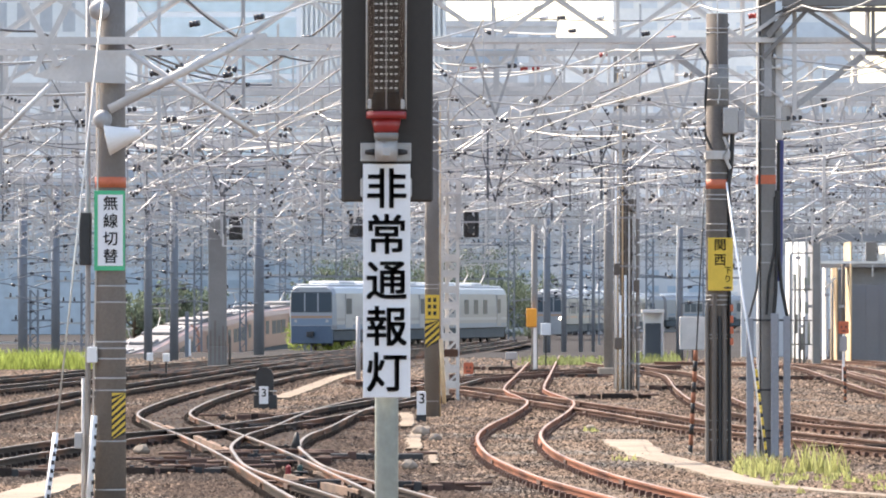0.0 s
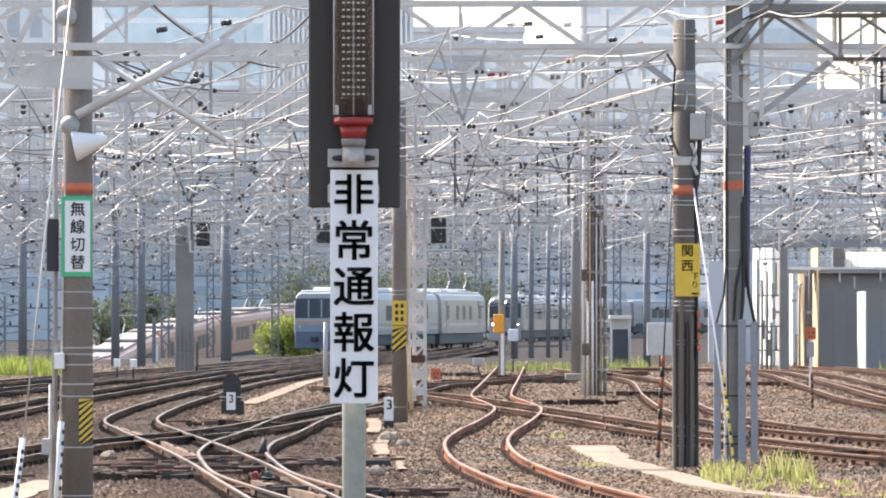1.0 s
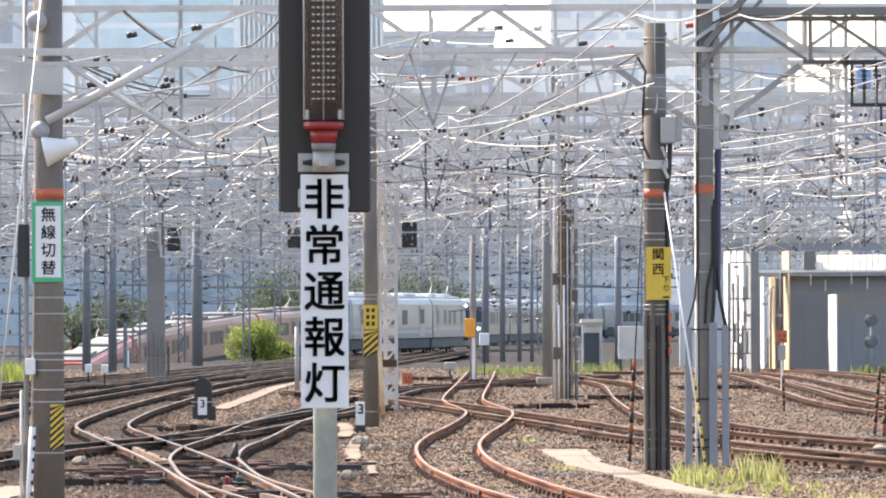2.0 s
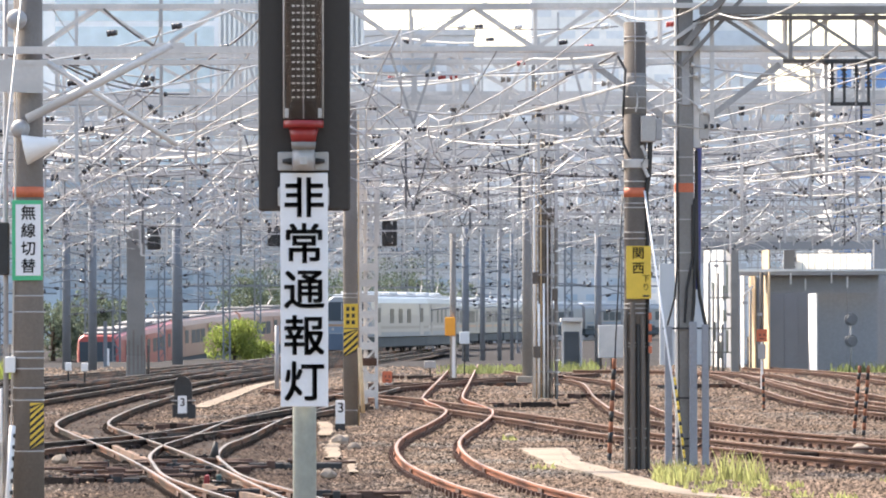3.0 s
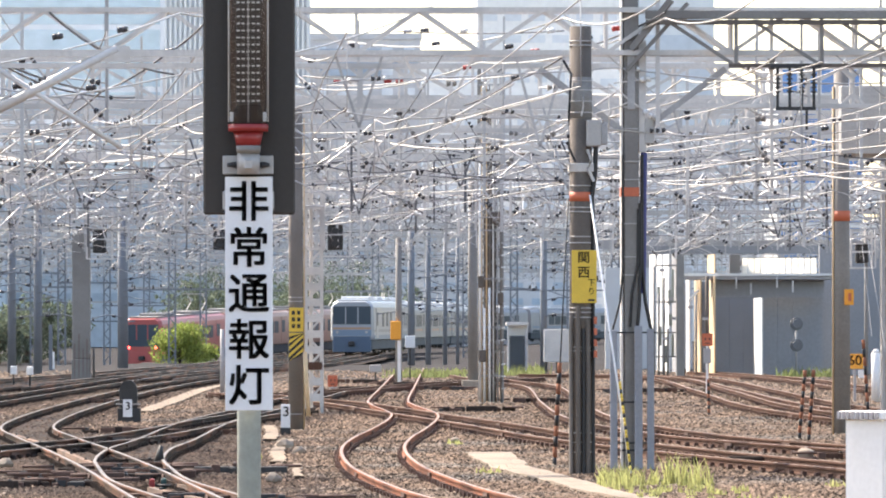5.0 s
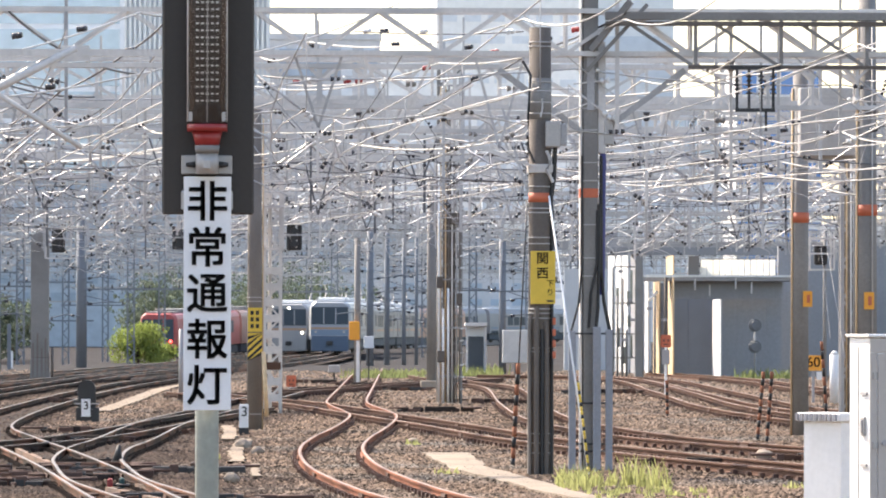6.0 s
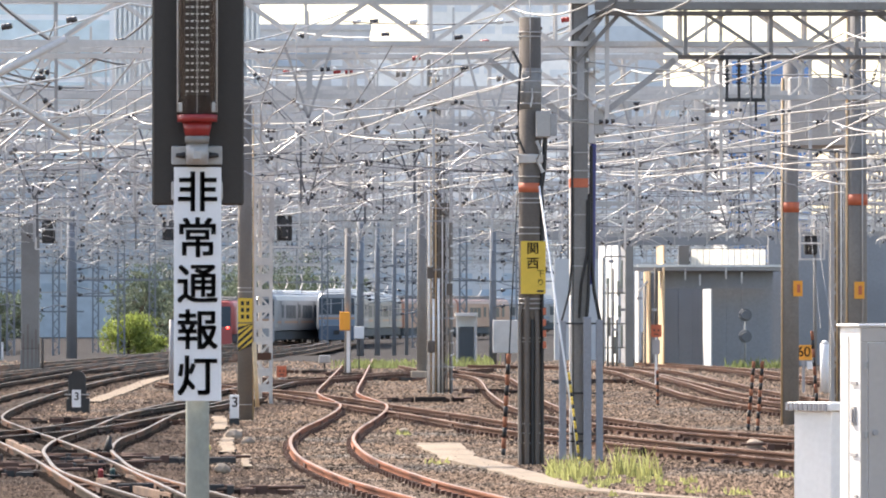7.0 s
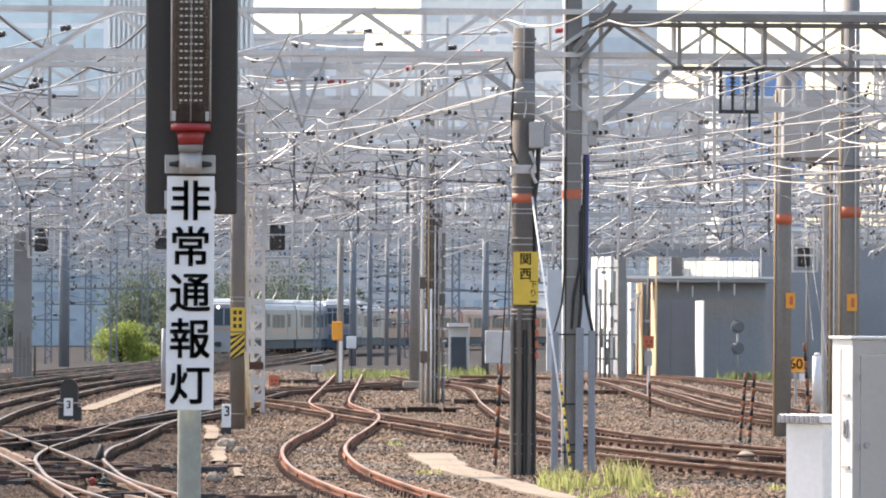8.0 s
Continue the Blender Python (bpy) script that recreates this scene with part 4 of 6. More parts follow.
def dwarf_signal():
    y = 138.0
    t = thing("dwarf_signal", -4.36, y, 0, "black round-topped ground shunting signal with a white number plate", "signal")
    bm = bmesh.new()
    box(bm, -0.22, 0.22, -0.15, 0.2, 0.3, 0.8, 0.03)
    rod(bm, (0, -0.145, 0.78), (0, 0.195, 0.78), 0.213, 0.213, 20)
    part("head", bm, DARK, t)
    part("base", boxed(-0.26, 0.3, -0.2, 0.25, -0.1, 0.32, 0.02), DARK, t)
    pl = part("plate", boxed(-0.124, 0.097, -0.22, -0.21, 0.10, 0.53), SIGN_WHITE, t, "white plate with a black three")
    words("number", "3", 0.27, pose(-0.01, -0.224, 0.36, 90, 0, 0), LETTER, pl, 0.006)
    part("crossbar", boxed(-0.3, 0.3, -0.2, -0.17, 0.4, 0.43), GALV, t)


dwarf_signal()


def kansai_pole():
    y = 91.0
    t = thing("concrete_pole", 4.42, y, 0, "dark weathered concrete mast with yellow plate and many cable conduits", "pole")
    bm = bmesh.new()
    rod(bm, (0, 0, -0.3), (0, 0, 7.20), 0.192, 0.175, 26)
    part("mast", bm, DARK_POLE, t)
    part("sleeve", rod(bmesh.new(), (0, 0, 5.72), (0, 0, 6.38), 0.184, 0.184, 26), COLUMN_GREY, t, "pale grey wrapped sleeve")
    for z in (5.80, 5.98, 6.16, 6.31):
        part("sleeve_strap", rod(bmesh.new(), (0, 0, z), (0, 0, z + 0.02), 0.188, 0.188, 20), GALV, t)
    for pts, r in (([(0.02, -0.2, 6.05), (0.03, -0.21, 5.9), (0.0, -0.2, 5.75)], 0.016), ([(0.1, -0.2, 5.2), (0.16, -0.26, 5.05), (0.1, -0.22, 4.9), (0.2, -0.2, 4.7)], 0.03)):
        part("cable_end", tube(bmesh.new(), pts, r, 6), PALE_STEEL, t, "pale bound cable end")
    bm = bmesh.new()
    rod(bm, (0, 0, 4.38), (0, 0, 4.53), 0.185, 0.185, 26)
    part("band", bm, ORANGE, t, "orange painted band")
    hoops(t, 0.192, [6.95,6.88,4.62,4.27,4.20,3.80,3.70,2.65,2.58,2.50,2.02,1.96,0.64,0.49,0.33], GALV)
    pl = part("plate", boxed(-0.2, 0.2, -0.03, 0.0, 2.74, 3.59, 0.003), YELLOW, t, "yellow plate with black characters")
    pl.matrix_local = pose(0.04, -0.22, 0.0, 0, 0.0, 0)
    for i, ch in enumerate("\u95a2\u897f"):
        words("lettering", ch, 0.205, pose(-0.01, -0.034, 3.46 - 0.24 * i, 90, 0, 0), LETTER, pl, 0.005)
    for i, ch in enumerate("\u4e0b\u308a"):
        words("small_lettering", ch, 0.125, pose(0.115, -0.034, 3.06 - 0.14 * i, 90, 0, 0), LETTER, pl, 0.001)
    part("stroke", boxed(0.06, 0.17, -0.036, -0.031, 2.77, 2.80), LETTER, pl)
    for dx, dy, r, top, m in ((-0.17, -0.13, 0.035, 535, POLE), (-0.06, -0.21, 0.04, 520, DARK_POLE), (0.03, -0.2, 0.03, 560, CABLE), (0.1, -0.18, 0.04, 545, DARK_POLE), (0.19, -0.08, 0.035, 330, CABLE)):
        bm = bmesh.new()
        z1 = level(top, 91.0)
        tube(bm, [(dx, dy, -0.1), (dx, dy, z1 - 0.2), (dx * 0.9, dy * 0.9, z1)], r, 9)
        part("conduit", bm, m, t)
    np_ = part("number_strip", boxed(0.19, 0.205, -0.16, 0.06, 1.76, 2.62), DARK, t)
    for z in (2.46,2.28,2.10,1.92):
        part("number_bar", boxed(0.2, 0.25, -0.17, -0.16, z - 0.055, z + 0.055), ORANGE, np_, "orange bar")
    # pull-off cables and boxes near the head
    bm = bmesh.new()
    tube(bm, [(-0.28, -0.1, 6.65), (-0.16, -0.18, 6.42), (-0.2, -0.2, 5.79), (-0.2, -0.2, 5.24), (-0.1, -0.2, 5.01)], 0.022, 7)
    tube(bm, [(0.24, -0.1, 5.28), (0.22, -0.1, 4.78), (0.17, -0.1, 4.42)], 0.04, 7)
    part("cable", bm, CABLE, t, "black drooping cable")
    b = part("terminal_box", boxed(0.08, 0.32, -0.32, -0.1, 5.26, 5.68, 0.015), GALV, t, "grey terminal box")
    part("box_lid", boxed(0.32, 0.42, -0.3, -0.1, 5.29, 5.64, 0.01), GALV_DULL, b)
    bm = bmesh.new()
    box(bm, -0.2, 0.2, -0.2, 0.2, 4.85, 4.99, 0.01)
    bar(bm, (-0.12, -0.2, 4.95), (-0.62, -0.2, 5.12), 0.13, 0.03)
    bar(bm, (-0.6, -0.2, 5.12), (-1.001, -0.2, 5.28), 0.06)
    part("collar", bm, PALE_STEEL, t)


kansai_pole()


def steel_column():
    y = 93.6
    t = thing("steel_column", 5.40, y, 0, "grey square steel column of a gantry with black cables and guard pipes", "column")
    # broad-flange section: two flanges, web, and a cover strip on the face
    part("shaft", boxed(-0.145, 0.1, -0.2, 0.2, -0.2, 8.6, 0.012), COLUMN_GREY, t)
    # lit edge painted as a paler flange, shaded gap as a darker web
    part("flange", boxed(-0.195, -0.165, -0.2, 0.16, -0.2, 8.6, 0.004), PALE_STEEL, t, "flange edge with sunlight put into its pale colour")
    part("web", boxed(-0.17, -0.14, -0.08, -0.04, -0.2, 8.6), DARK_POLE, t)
    part("cover", boxed(-0.09, 0.04, -0.225, -0.198, 5.95, 6.95, 0.006), GALV_DULL, t)
    part("side_plate", boxed(0.1, 0.225, -0.18, 0.1, 5.24, 7.1, 0.01), PALE_STEEL, t, "pale cable cover plate")
    part("band", boxed(-0.2, 0.104, -0.206, 0.204, 4.51, 4.66), ORANGE, t, "orange painted band")
    for z in (5.08, 5.62, 4.78, 4.05, 3.5, 3.2, 5.98):
        part("strap", boxed(-0.2, 0.12, -0.216, -0.2, z, z + 0.02), GALV, t)
    for pts, r, m in (([(0.16, -0.1, 2.9), (0.17, -0.1, 3.4), (0.18, -0.1, 4.6), (0.19, -0.1, 5.24)], 0.055, BLUE_CABLE),
                      ([(0.3, -0.16, 2.3), (0.2, -0.16, 2.8), (0.16, -0.16, 3.3), (0.15, -0.18, 5.2)], 0.03, CABLE),
                      ([(-0.34, -0.2, 2.3), (-0.22, -0.22, 2.75), (-0.17, -0.21, 3.3), (-0.165, -0.21, 5.2)], 0.018, CABLE),
                      ([(-0.05, -0.22, 2.35), (-0.02, -0.24, 2.9), (0.08, -0.23, 3.4), (0.09, -0.22, 4.3)], 0.024, CABLE),
                      ([(0.07, -0.23, 2.35), (0.1, -0.24, 2.7), (0.12, -0.23, 3.4), (0.12, -0.2, 4.4)], 0.03, CABLE)):
        part("cable", tube(bmesh.new(), pts, r, 8), m, t)
    for dx, w, top in ((-0.33, 0.12, 562), (0.08, 0.13, 555), (0.28, 0.115, 560)):
        bm = bmesh.new()
        box(bm, dx - w / 2, dx + w / 2, -0.34, -0.26, -0.2, level(top, 93.6), 0.012)
        part("guard_slat", bm, SLAT_GREY, t, "grey steel guard trough")
    for v in (567, 690, 762, 775):
        z = level(v, 93.6)
        part("pipe_clip", bar(bmesh.new(), (-0.42, -0.25, z), (0.37, -0.25, z), 0.03), DARK, t)
    part("earth_strip", boxed(-0.215, -0.2, -0.3, -0.28, -0.1, 2.2), PALE_STEEL, t)
    bm = bmesh.new()
    bar(bm, (0.1, -0.1, 5.55), (1.544, -0.1, 6.63), 0.1)
    bar(bm, (-0.1, -0.1, 5.55), (-1.544, -0.1, 6.63), 0.1)
    part("brace", bm, GALV_DULL, t)
    bm = bmesh.new()
    bar(bm, (-0.02, -0.3, 6.95), (0.62, -0.5, 7.75), 0.1)
    bar(bm, (-0.1, -0.3, 6.6), (0.9, -0.45, 7.7), 0.06)
    part("knee", bm, COLUMN_GREY, t)
    part("side_box", boxed(0.2, 0.36, -0.2, 0.05, 5.39, 5.80, 0.01), GALV, t)
    g = thing("guy_wire", 5.10, 89.0, 0, "pale guy wire with a yellow and black sleeve", "guy wire")
    bm = bmesh.new()
    rod(bm, (0, 0, 0.05), (-0.552, 1.6, 4.47), 0.016, 0.016, 6)
    part("wire", bm, SIGN_WHITE, g)
    n = 22
    for k in range(n):
        bm = bmesh.new()
        a = Vector((0, -0.02, 0.1)).lerp(Vector((-0.151, 0.3, 1.49)), k / n)
        b = Vector((0, -0.02, 0.1)).lerp(Vector((-0.151, 0.3, 1.49)), (k + 1) / n)
        rod(bm, a, b, 0.022, 0.022, 8)
        part("sleeve", bm, LETTER if k % 3 == 1 else YELLOW, g)


steel_column()


def stay_rod(x, y, z0, x1, z1, name="guarded_stay"):
    """A thin stay whose foot is sheathed in rust-red and black bands."""
    z0 = min(z0, -0.05)
    g = thing(name, x, y, 0, "thin stay with rusty red and black banded sheath", "stay", "banded stays")
    n = 10
    a0, b0 = Vector((0, 0, z0)), Vector((x1 - x, 0, z1))
    for k in range(n):
        bm = bmesh.new()
        rod(bm, a0.lerp(b0, k / n), a0.lerp(b0, (k + 1) / n), 0.038, 0.038, 8)
        part("sheath", bm, RUST if k % 2 else LETTER, g)
    return g


s = stay_rod(4.20, 96.0, 0.32, 4.30, 1.74)
bm = bmesh.new()
rod(bm, (0.106, 0, 1.72), (0.250, 0, 4.53), 0.012, 0.012, 6)
part("wire", bm, CABLE, s)
stay_rod(10.29, 118.0, 0.32, 10.42, 1.40)
stay_rod(10.31, 116.0, 0.27, 10.42, 1.42)
stay_rod(10.40, 146.0, 0.09, 10.38, 0.91)
stay_rod(12.96, 130.0, 0.37, 12.82, 1.99)


def plain_pole(x, y, r, top, m, label, band=None, tag=None):
    t = thing("concrete_pole", x, y, ground_z(x, y), label, "pole", "masts of the yard")
    z0 = ground_z(x, y)
    bm = bmesh.new()
    rod(bm, (0, 0, -0.3), (0, 0, top - z0), r, r * 0.88, 20)
    part("mast", bm, m, t)
    if band:
        bm = bmesh.new()
        rod(bm, (0, 0, band - 0.12), (0, 0, band + 0.1), r + 0.004, r + 0.004, 20)
        part("band", bm, ORANGE, t, "orange painted band")
    if tag:
        tg = part("tag", boxed(tag[0] - 0.1, tag[0] + 0.1, -r - 0.03, -r - 0.015, tag[1] - 0.17, tag[1] + 0.17), ORANGE_BOX, t, "orange number tag")
        part("mark", boxed(tag[0] - 0.02, tag[0] + 0.05, -r - 0.034, -r - 0.031, tag[1] - 0.09, tag[1] + 0.09), ORANGE, tg)
    return t


p = plain_pole(11.57, 122.0, 0.185, 7.90, COLUMN_GREY, "tall grey concrete mast with orange band and tag", 4.71, (0.14, 2.94))
hoops(p, 0.19, [5.83,5.75,5.68], GALV)
# cream strip added as the sunlit left edge of the mast
bm = bmesh.new()
rod(bm, (-0.2, -0.05, -0.1), (-0.178, -0.05, 7.5), 0.022, 0.022, 6)
part("conduit", bm, CREAM, p, "pale conduit coloured as the mast's sunlit edge")
p = plain_pole(11.95, 112.0, 0.205, 9.0, COLUMN_GREY, "tall grey concrete mast with orange band beside white cabinets", 4.68, (0.02, 2.87))
# sunlit edge of this mast, likewise put into a cream strip
part("conduit", rod(bmesh.new(), (-0.222, -0.05, -0.1), (-0.2, -0.05, 8.6), 0.022, 0.022, 6), CREAM, p, "pale conduit coloured as the mast's sunlit edge")
part("conduit", rod(bmesh.new(), (0.09, -0.21, -0.1), (0.08, -0.2, 8.6), 0.016, 0.016, 6), GALV, p)
plain_pole(6.01, 205.0, 0.18, 7.9, COLUMN_GREY, "pale concrete mast with a broad footing")
bm = boxed(5.62, 6.48, 204.5, 205.5, -0.05, 0.25, 0.03)
tagged(mesh_ob("pole_footing", bm, CONCRETE), "pale concrete footing block of a mast", "footing")


def lattice_mast(u_x, y, w, top, label, m=None, wires=True):
    t = thing("lattice_mast", u_x, y, ground_z(u_x, y), label, "mast", "lattice masts")
    bm = bmesh.new()
    lattice_column(bm, 0, 0, -0.2, top, w, 0.09, 0.055, 0.45)
    part("lattice", bm, m or GALV_DULL, t)
    if wires:
        part("cable_tray", boxed(-w * 0.3, w * 0.25, -w * 0.3, w * 0.3, -0.1, top * 0.92, 0.02), DARK_POLE, t)
        # sunlight on some conduits is put into cream and white paint
        for dx, mm in ((-w * 0.2, CREAM), (w * 0.1, WHITE_BOX), (-w * 0.42, CREAM), (w * 0.3, GALV), (-w * 0.05, POLE), (w * 0.45, POLE)):
            bm = bmesh.new()
            rod(bm, (dx, -w * 0.55, 0.0), (dx, -w * 0.55, top * 0.95), 0.025, 0.025, 6)
            part("conduit", bm, mm, t)
    return t


t = lattice_mast(5.46, 168.0, 0.66, 9.9, "tall lattice steel mast with sunlight painted on its conduits", COLUMN_GREY)
for k in range(26):
    z = 0.4 + 0.36 * k
    part("step_bolt", bar(bmesh.new(), (0.3, -0.38, z), (0.42, -0.38, z + 0.02), 0.04), WHITE_PORC if k % 3 else GALV, t)
    if k % 4 == 1:
        part("clip", boxed(-0.36, 0.34, -0.4, -0.37, z, z + 0.05), GALV_DULL, t)
# white paint on these pipes stands for sunlight, their visible side being shaded
for dx, top in ((-0.2, 2.8), (-0.05, 3.4), (-0.33, 7.5)):
    part("guard_pipe", rod(bmesh.new(), (dx, -0.44, -0.05), (dx, -0.44, top), 0.036, 0.036, 8), WHITE_BOX, t, "guard pipe painted white for the sun on it")
for dx, dz, w in ((-0.26, 1.2, 0.22), (0.16, 5.3, 0.28), (-0.3, 3.4, 0.18), (0.28, 2.9, 0.16)):
    part("junction_box", boxed(dx - w / 2, dx + w / 2, -0.5, -0.37, dz, dz + 0.35, 0.02), DARK_POLE, t, "dark cable junction box")
t = lattice_mast(0.18, 150.0, 0.42, 6.12, "pale lattice steel mast carrying a frame", PALE_STEEL, False)
part("cable_tray", boxed(-0.13, -0.02, -0.1, 0.1, 0, 6.04, 0.02), PALE_STEEL, t)
for k in range(9):
    part("batten", boxed(-0.22, 0.22, -0.27, -0.24, 0.3 + 0.42 * k, 0.5 + 0.42 * k), RUST_DULL if k == 2 else PALE_STEEL, t)
for dx in (-0.240, 0.270):
    part("frame_post", bar(bmesh.new(), (dx, -0.4, 4.31), (dx, -0.4, 6.12), 0.07), PALE_STEEL, t)
for dz in (6.12, 5.44, 4.34):
    part("frame_rail", bar(bmesh.new(), (-0.240, -0.4, dz), (0.270, -0.4, dz), 0.07), PALE_STEEL, t)
lattice_mast(14.48, 140.0, 0.36, 8.0, "grey lattice steel mast behind the cabinets", GALV_DULL, True)


# ---- depot building and viaduct on the far side ----
def depot():
    y = 247.0
    t = thing("depot_building", 17.69, y, 0, "grey concrete depot shed with cream columns and a flat slab roof", "building")
    ox = 17.69

    def bx(u0, u1, y0, y1, v0, v1, bevel=0.0):
        k = 0.0247
        return boxed(east(u0, 1e4 * k) - ox, east(u1, 1e4 * k) - ox, y0, y1, level(v1, 1e4 * k), level(v0, 1e4 * k), bevel)

    for i in range(4):
        part("wall_panel", bx(1500 + 25 * i, 1524.8 + 25 * i, 5.6 + 0.02 * (i % 2), 6.0, 476, 650), WALL_GREY, t)
    for i in range(4):
        part("wall_panel", bx(1594 + 27 * i, 1620.8 + 27 * i, 0.9 + 0.02 * (i % 2), 1.3, 500, 650), WALL_GREY, t)
    part("side_wall", bx(1700, 2100, 2.0, 2.4, 410, 650), WALL_GREY, t)
    part("lintel", bx(1500, 1700, -0.2, 0.3, 474, 505), WALL_GREY, t)
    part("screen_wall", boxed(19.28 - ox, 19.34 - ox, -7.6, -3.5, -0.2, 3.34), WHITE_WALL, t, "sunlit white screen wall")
    for u, v, w, h in ((1400, 486, 5, 30), (1409, 470, 4, 44), (1409, 528, 5, 24), (1419, 492, 5, 26), (1425, 455, 4, 60), (1420, 535, 6, 20), (1402, 556, 5, 34), (1425, 570, 4, 40), (1413, 590, 6, 30)):
        part("vent_slot", bx(u, u + w, -1.9, -1.7, v, v + h), POST_GREY, t)
    for v in (448, 512, 566, 608):
        part("cable_rail", bx(1396, 1432, -2.15, -2.05, v, v + 2.5), COLUMN_GREY, t)
    part("front_post", bx(1430, 1444, -3.2, -2.8, 428, 650, 0.03), COLUMN_GREY, t, "weathered square post")
    part("roof_beam", bx(1452, 1505, -3.0, -2.8, 463, 468), WHITE_WALL, t)
    for u, v in ((1402, 455), (1418, 505), (1424, 540), (1408, 575), (1452, 520), (1478, 540)):
        part("bracket", bx(u, u + 9, -2.5, -2.25, v, v + 5), GREY_BOX, t)
    for u, v in ((1540, 478), (1566, 488), (1612, 476), (1640, 484)):
        part("conduit_drop", bx(u, u + 2.5, -1.15, -1.1, v - 8, v + 12), PALE_STEEL, t)
    part("roof_slab", bx(1442, 1720, -1.0, 0.3, 463, 474, 0.03), GREY_BOX, t)
    part("roof_edge", bx(1442, 1720, -1.1, -0.95, 463, 467), WHITE_WALL, t, "bright metal roof edge")
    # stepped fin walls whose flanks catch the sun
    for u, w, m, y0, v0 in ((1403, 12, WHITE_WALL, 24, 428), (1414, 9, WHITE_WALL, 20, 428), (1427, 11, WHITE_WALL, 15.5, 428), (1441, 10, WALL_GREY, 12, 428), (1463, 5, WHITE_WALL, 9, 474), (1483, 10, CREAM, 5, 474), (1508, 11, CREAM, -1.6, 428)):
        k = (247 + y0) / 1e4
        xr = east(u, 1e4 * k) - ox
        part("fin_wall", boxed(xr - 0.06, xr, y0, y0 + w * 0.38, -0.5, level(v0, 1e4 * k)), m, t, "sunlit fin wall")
    for u, v0 in ((1396, 450), (1404, 500), (1413, 470), (1420, 560), (1448, 480), (1470, 500)):
        k = 0.0246
        part("pipe", rod(bmesh.new(), (east(u, 1e4 * k) - ox, -2.2, -0.2), (east(u, 1e4 * k) - ox, -2.2, level(v0, 1e4 * k)), 0.05, 0.05, 8), COLUMN_GREY, t)
    part("drain_pipe", rod(bmesh.new(), (east(1490, 246.0) - ox, -2.0, -0.2), (east(1490, 246.0) - ox, -2.0, 4.3), 0.09, 0.09, 10), DARK_POLE, t, "dark drain pipe")
    part("rear_wall", bx(1385, 1560, 34.0, 34.4, 440, 690), TOWER_GREY, t)
    part("clerestory", bx(1560, 1580, 9.0, 9.3, 425, 466), WALL_GREY, t)
    for k in range(12):
        u = 1582 + 11.5 * k
        part("roof_panel", bx(u, u + 10.2, 8.6, 8.62, 432, 461), ROOF_SHEET, t, "translucent white panel")
    part("upper_beam", bx(1385, 1950, 7.5, 8.4, 410, 424), WALL_GREY, t)
    bm = bmesh.new()
    rod(bm, (-0.593, -0.6, 3.71), (-1.037, -0.6, 3.22), 0.06, 0.06, 8)
    part("bracket_lamp", bm, WHITE_BOX, t)


depot()
# two-headed dwarf light signal before the shed wall
t = thing("light_signal", 20.81, 240.0, 0, "small dark two-headed light signal before the shed wall", "signal", "light signals")
part("post", rod(bmesh.new(), (0, 0, -0.1), (0, 0, 2.40), 0.045, 0.045, 8), GALV, t)
for v in (552, 590):
    z = level(v, 240.0)
    h = part("signal_head", rod(bmesh.new(), (0, 0.05, z), (0, -0.2, z), 0.27, 0.27, 16), HAZE_DARK, t)
    part("hood", rod(bmesh.new(), (0, -0.2, z), (0, -0.34, z), 0.2, 0.19, 14), HAZE_DARK, h)


def viaduct():
    t = thing("viaduct", 20.0, 300.0, 0, "pale blue-grey viaduct with a railing above the depot", "viaduct")
    k = 0.030
    for n, u0, u1, v0, v1, y, m in (("parapet", 1200, 2100, 290, 330, 26.0, TOWER_PALE), ("deck", 1180, 2100, 372, 380, 2.0, WHITE_WALL), ("girder", 1180, 2100, 402, 418, 2.5, GREY_BOX)):
        part(n, boxed(east(u0, 1e4 * k) - 20, east(u1, 1e4 * k) - 20, y, y + 1.0, level(v1, 1e4 * k), level(v0, 1e4 * k)), m, t)
    rails = bmesh.new()
    for i in range(130):
        u = 1385 + i * 5.0
        bar(rails, (east(u, 1e4 * k) - 20, 2.2, level(404, 1e4 * k)), (east(u, 1e4 * k) - 20, 2.2, level(382, 1e4 * k)), 0.06)
    tagged(part("railing", rails, PALE_STEEL, t), kind="stuff")
    for u in (1392, 1800, 2090):
        part("pier", boxed(east(u, 1e4 * k) - 20.6, east(u, 1e4 * k) - 19.4, 2, 4, -0.5, level(380, 1e4 * k)), GREY_BOX, t)


viaduct()


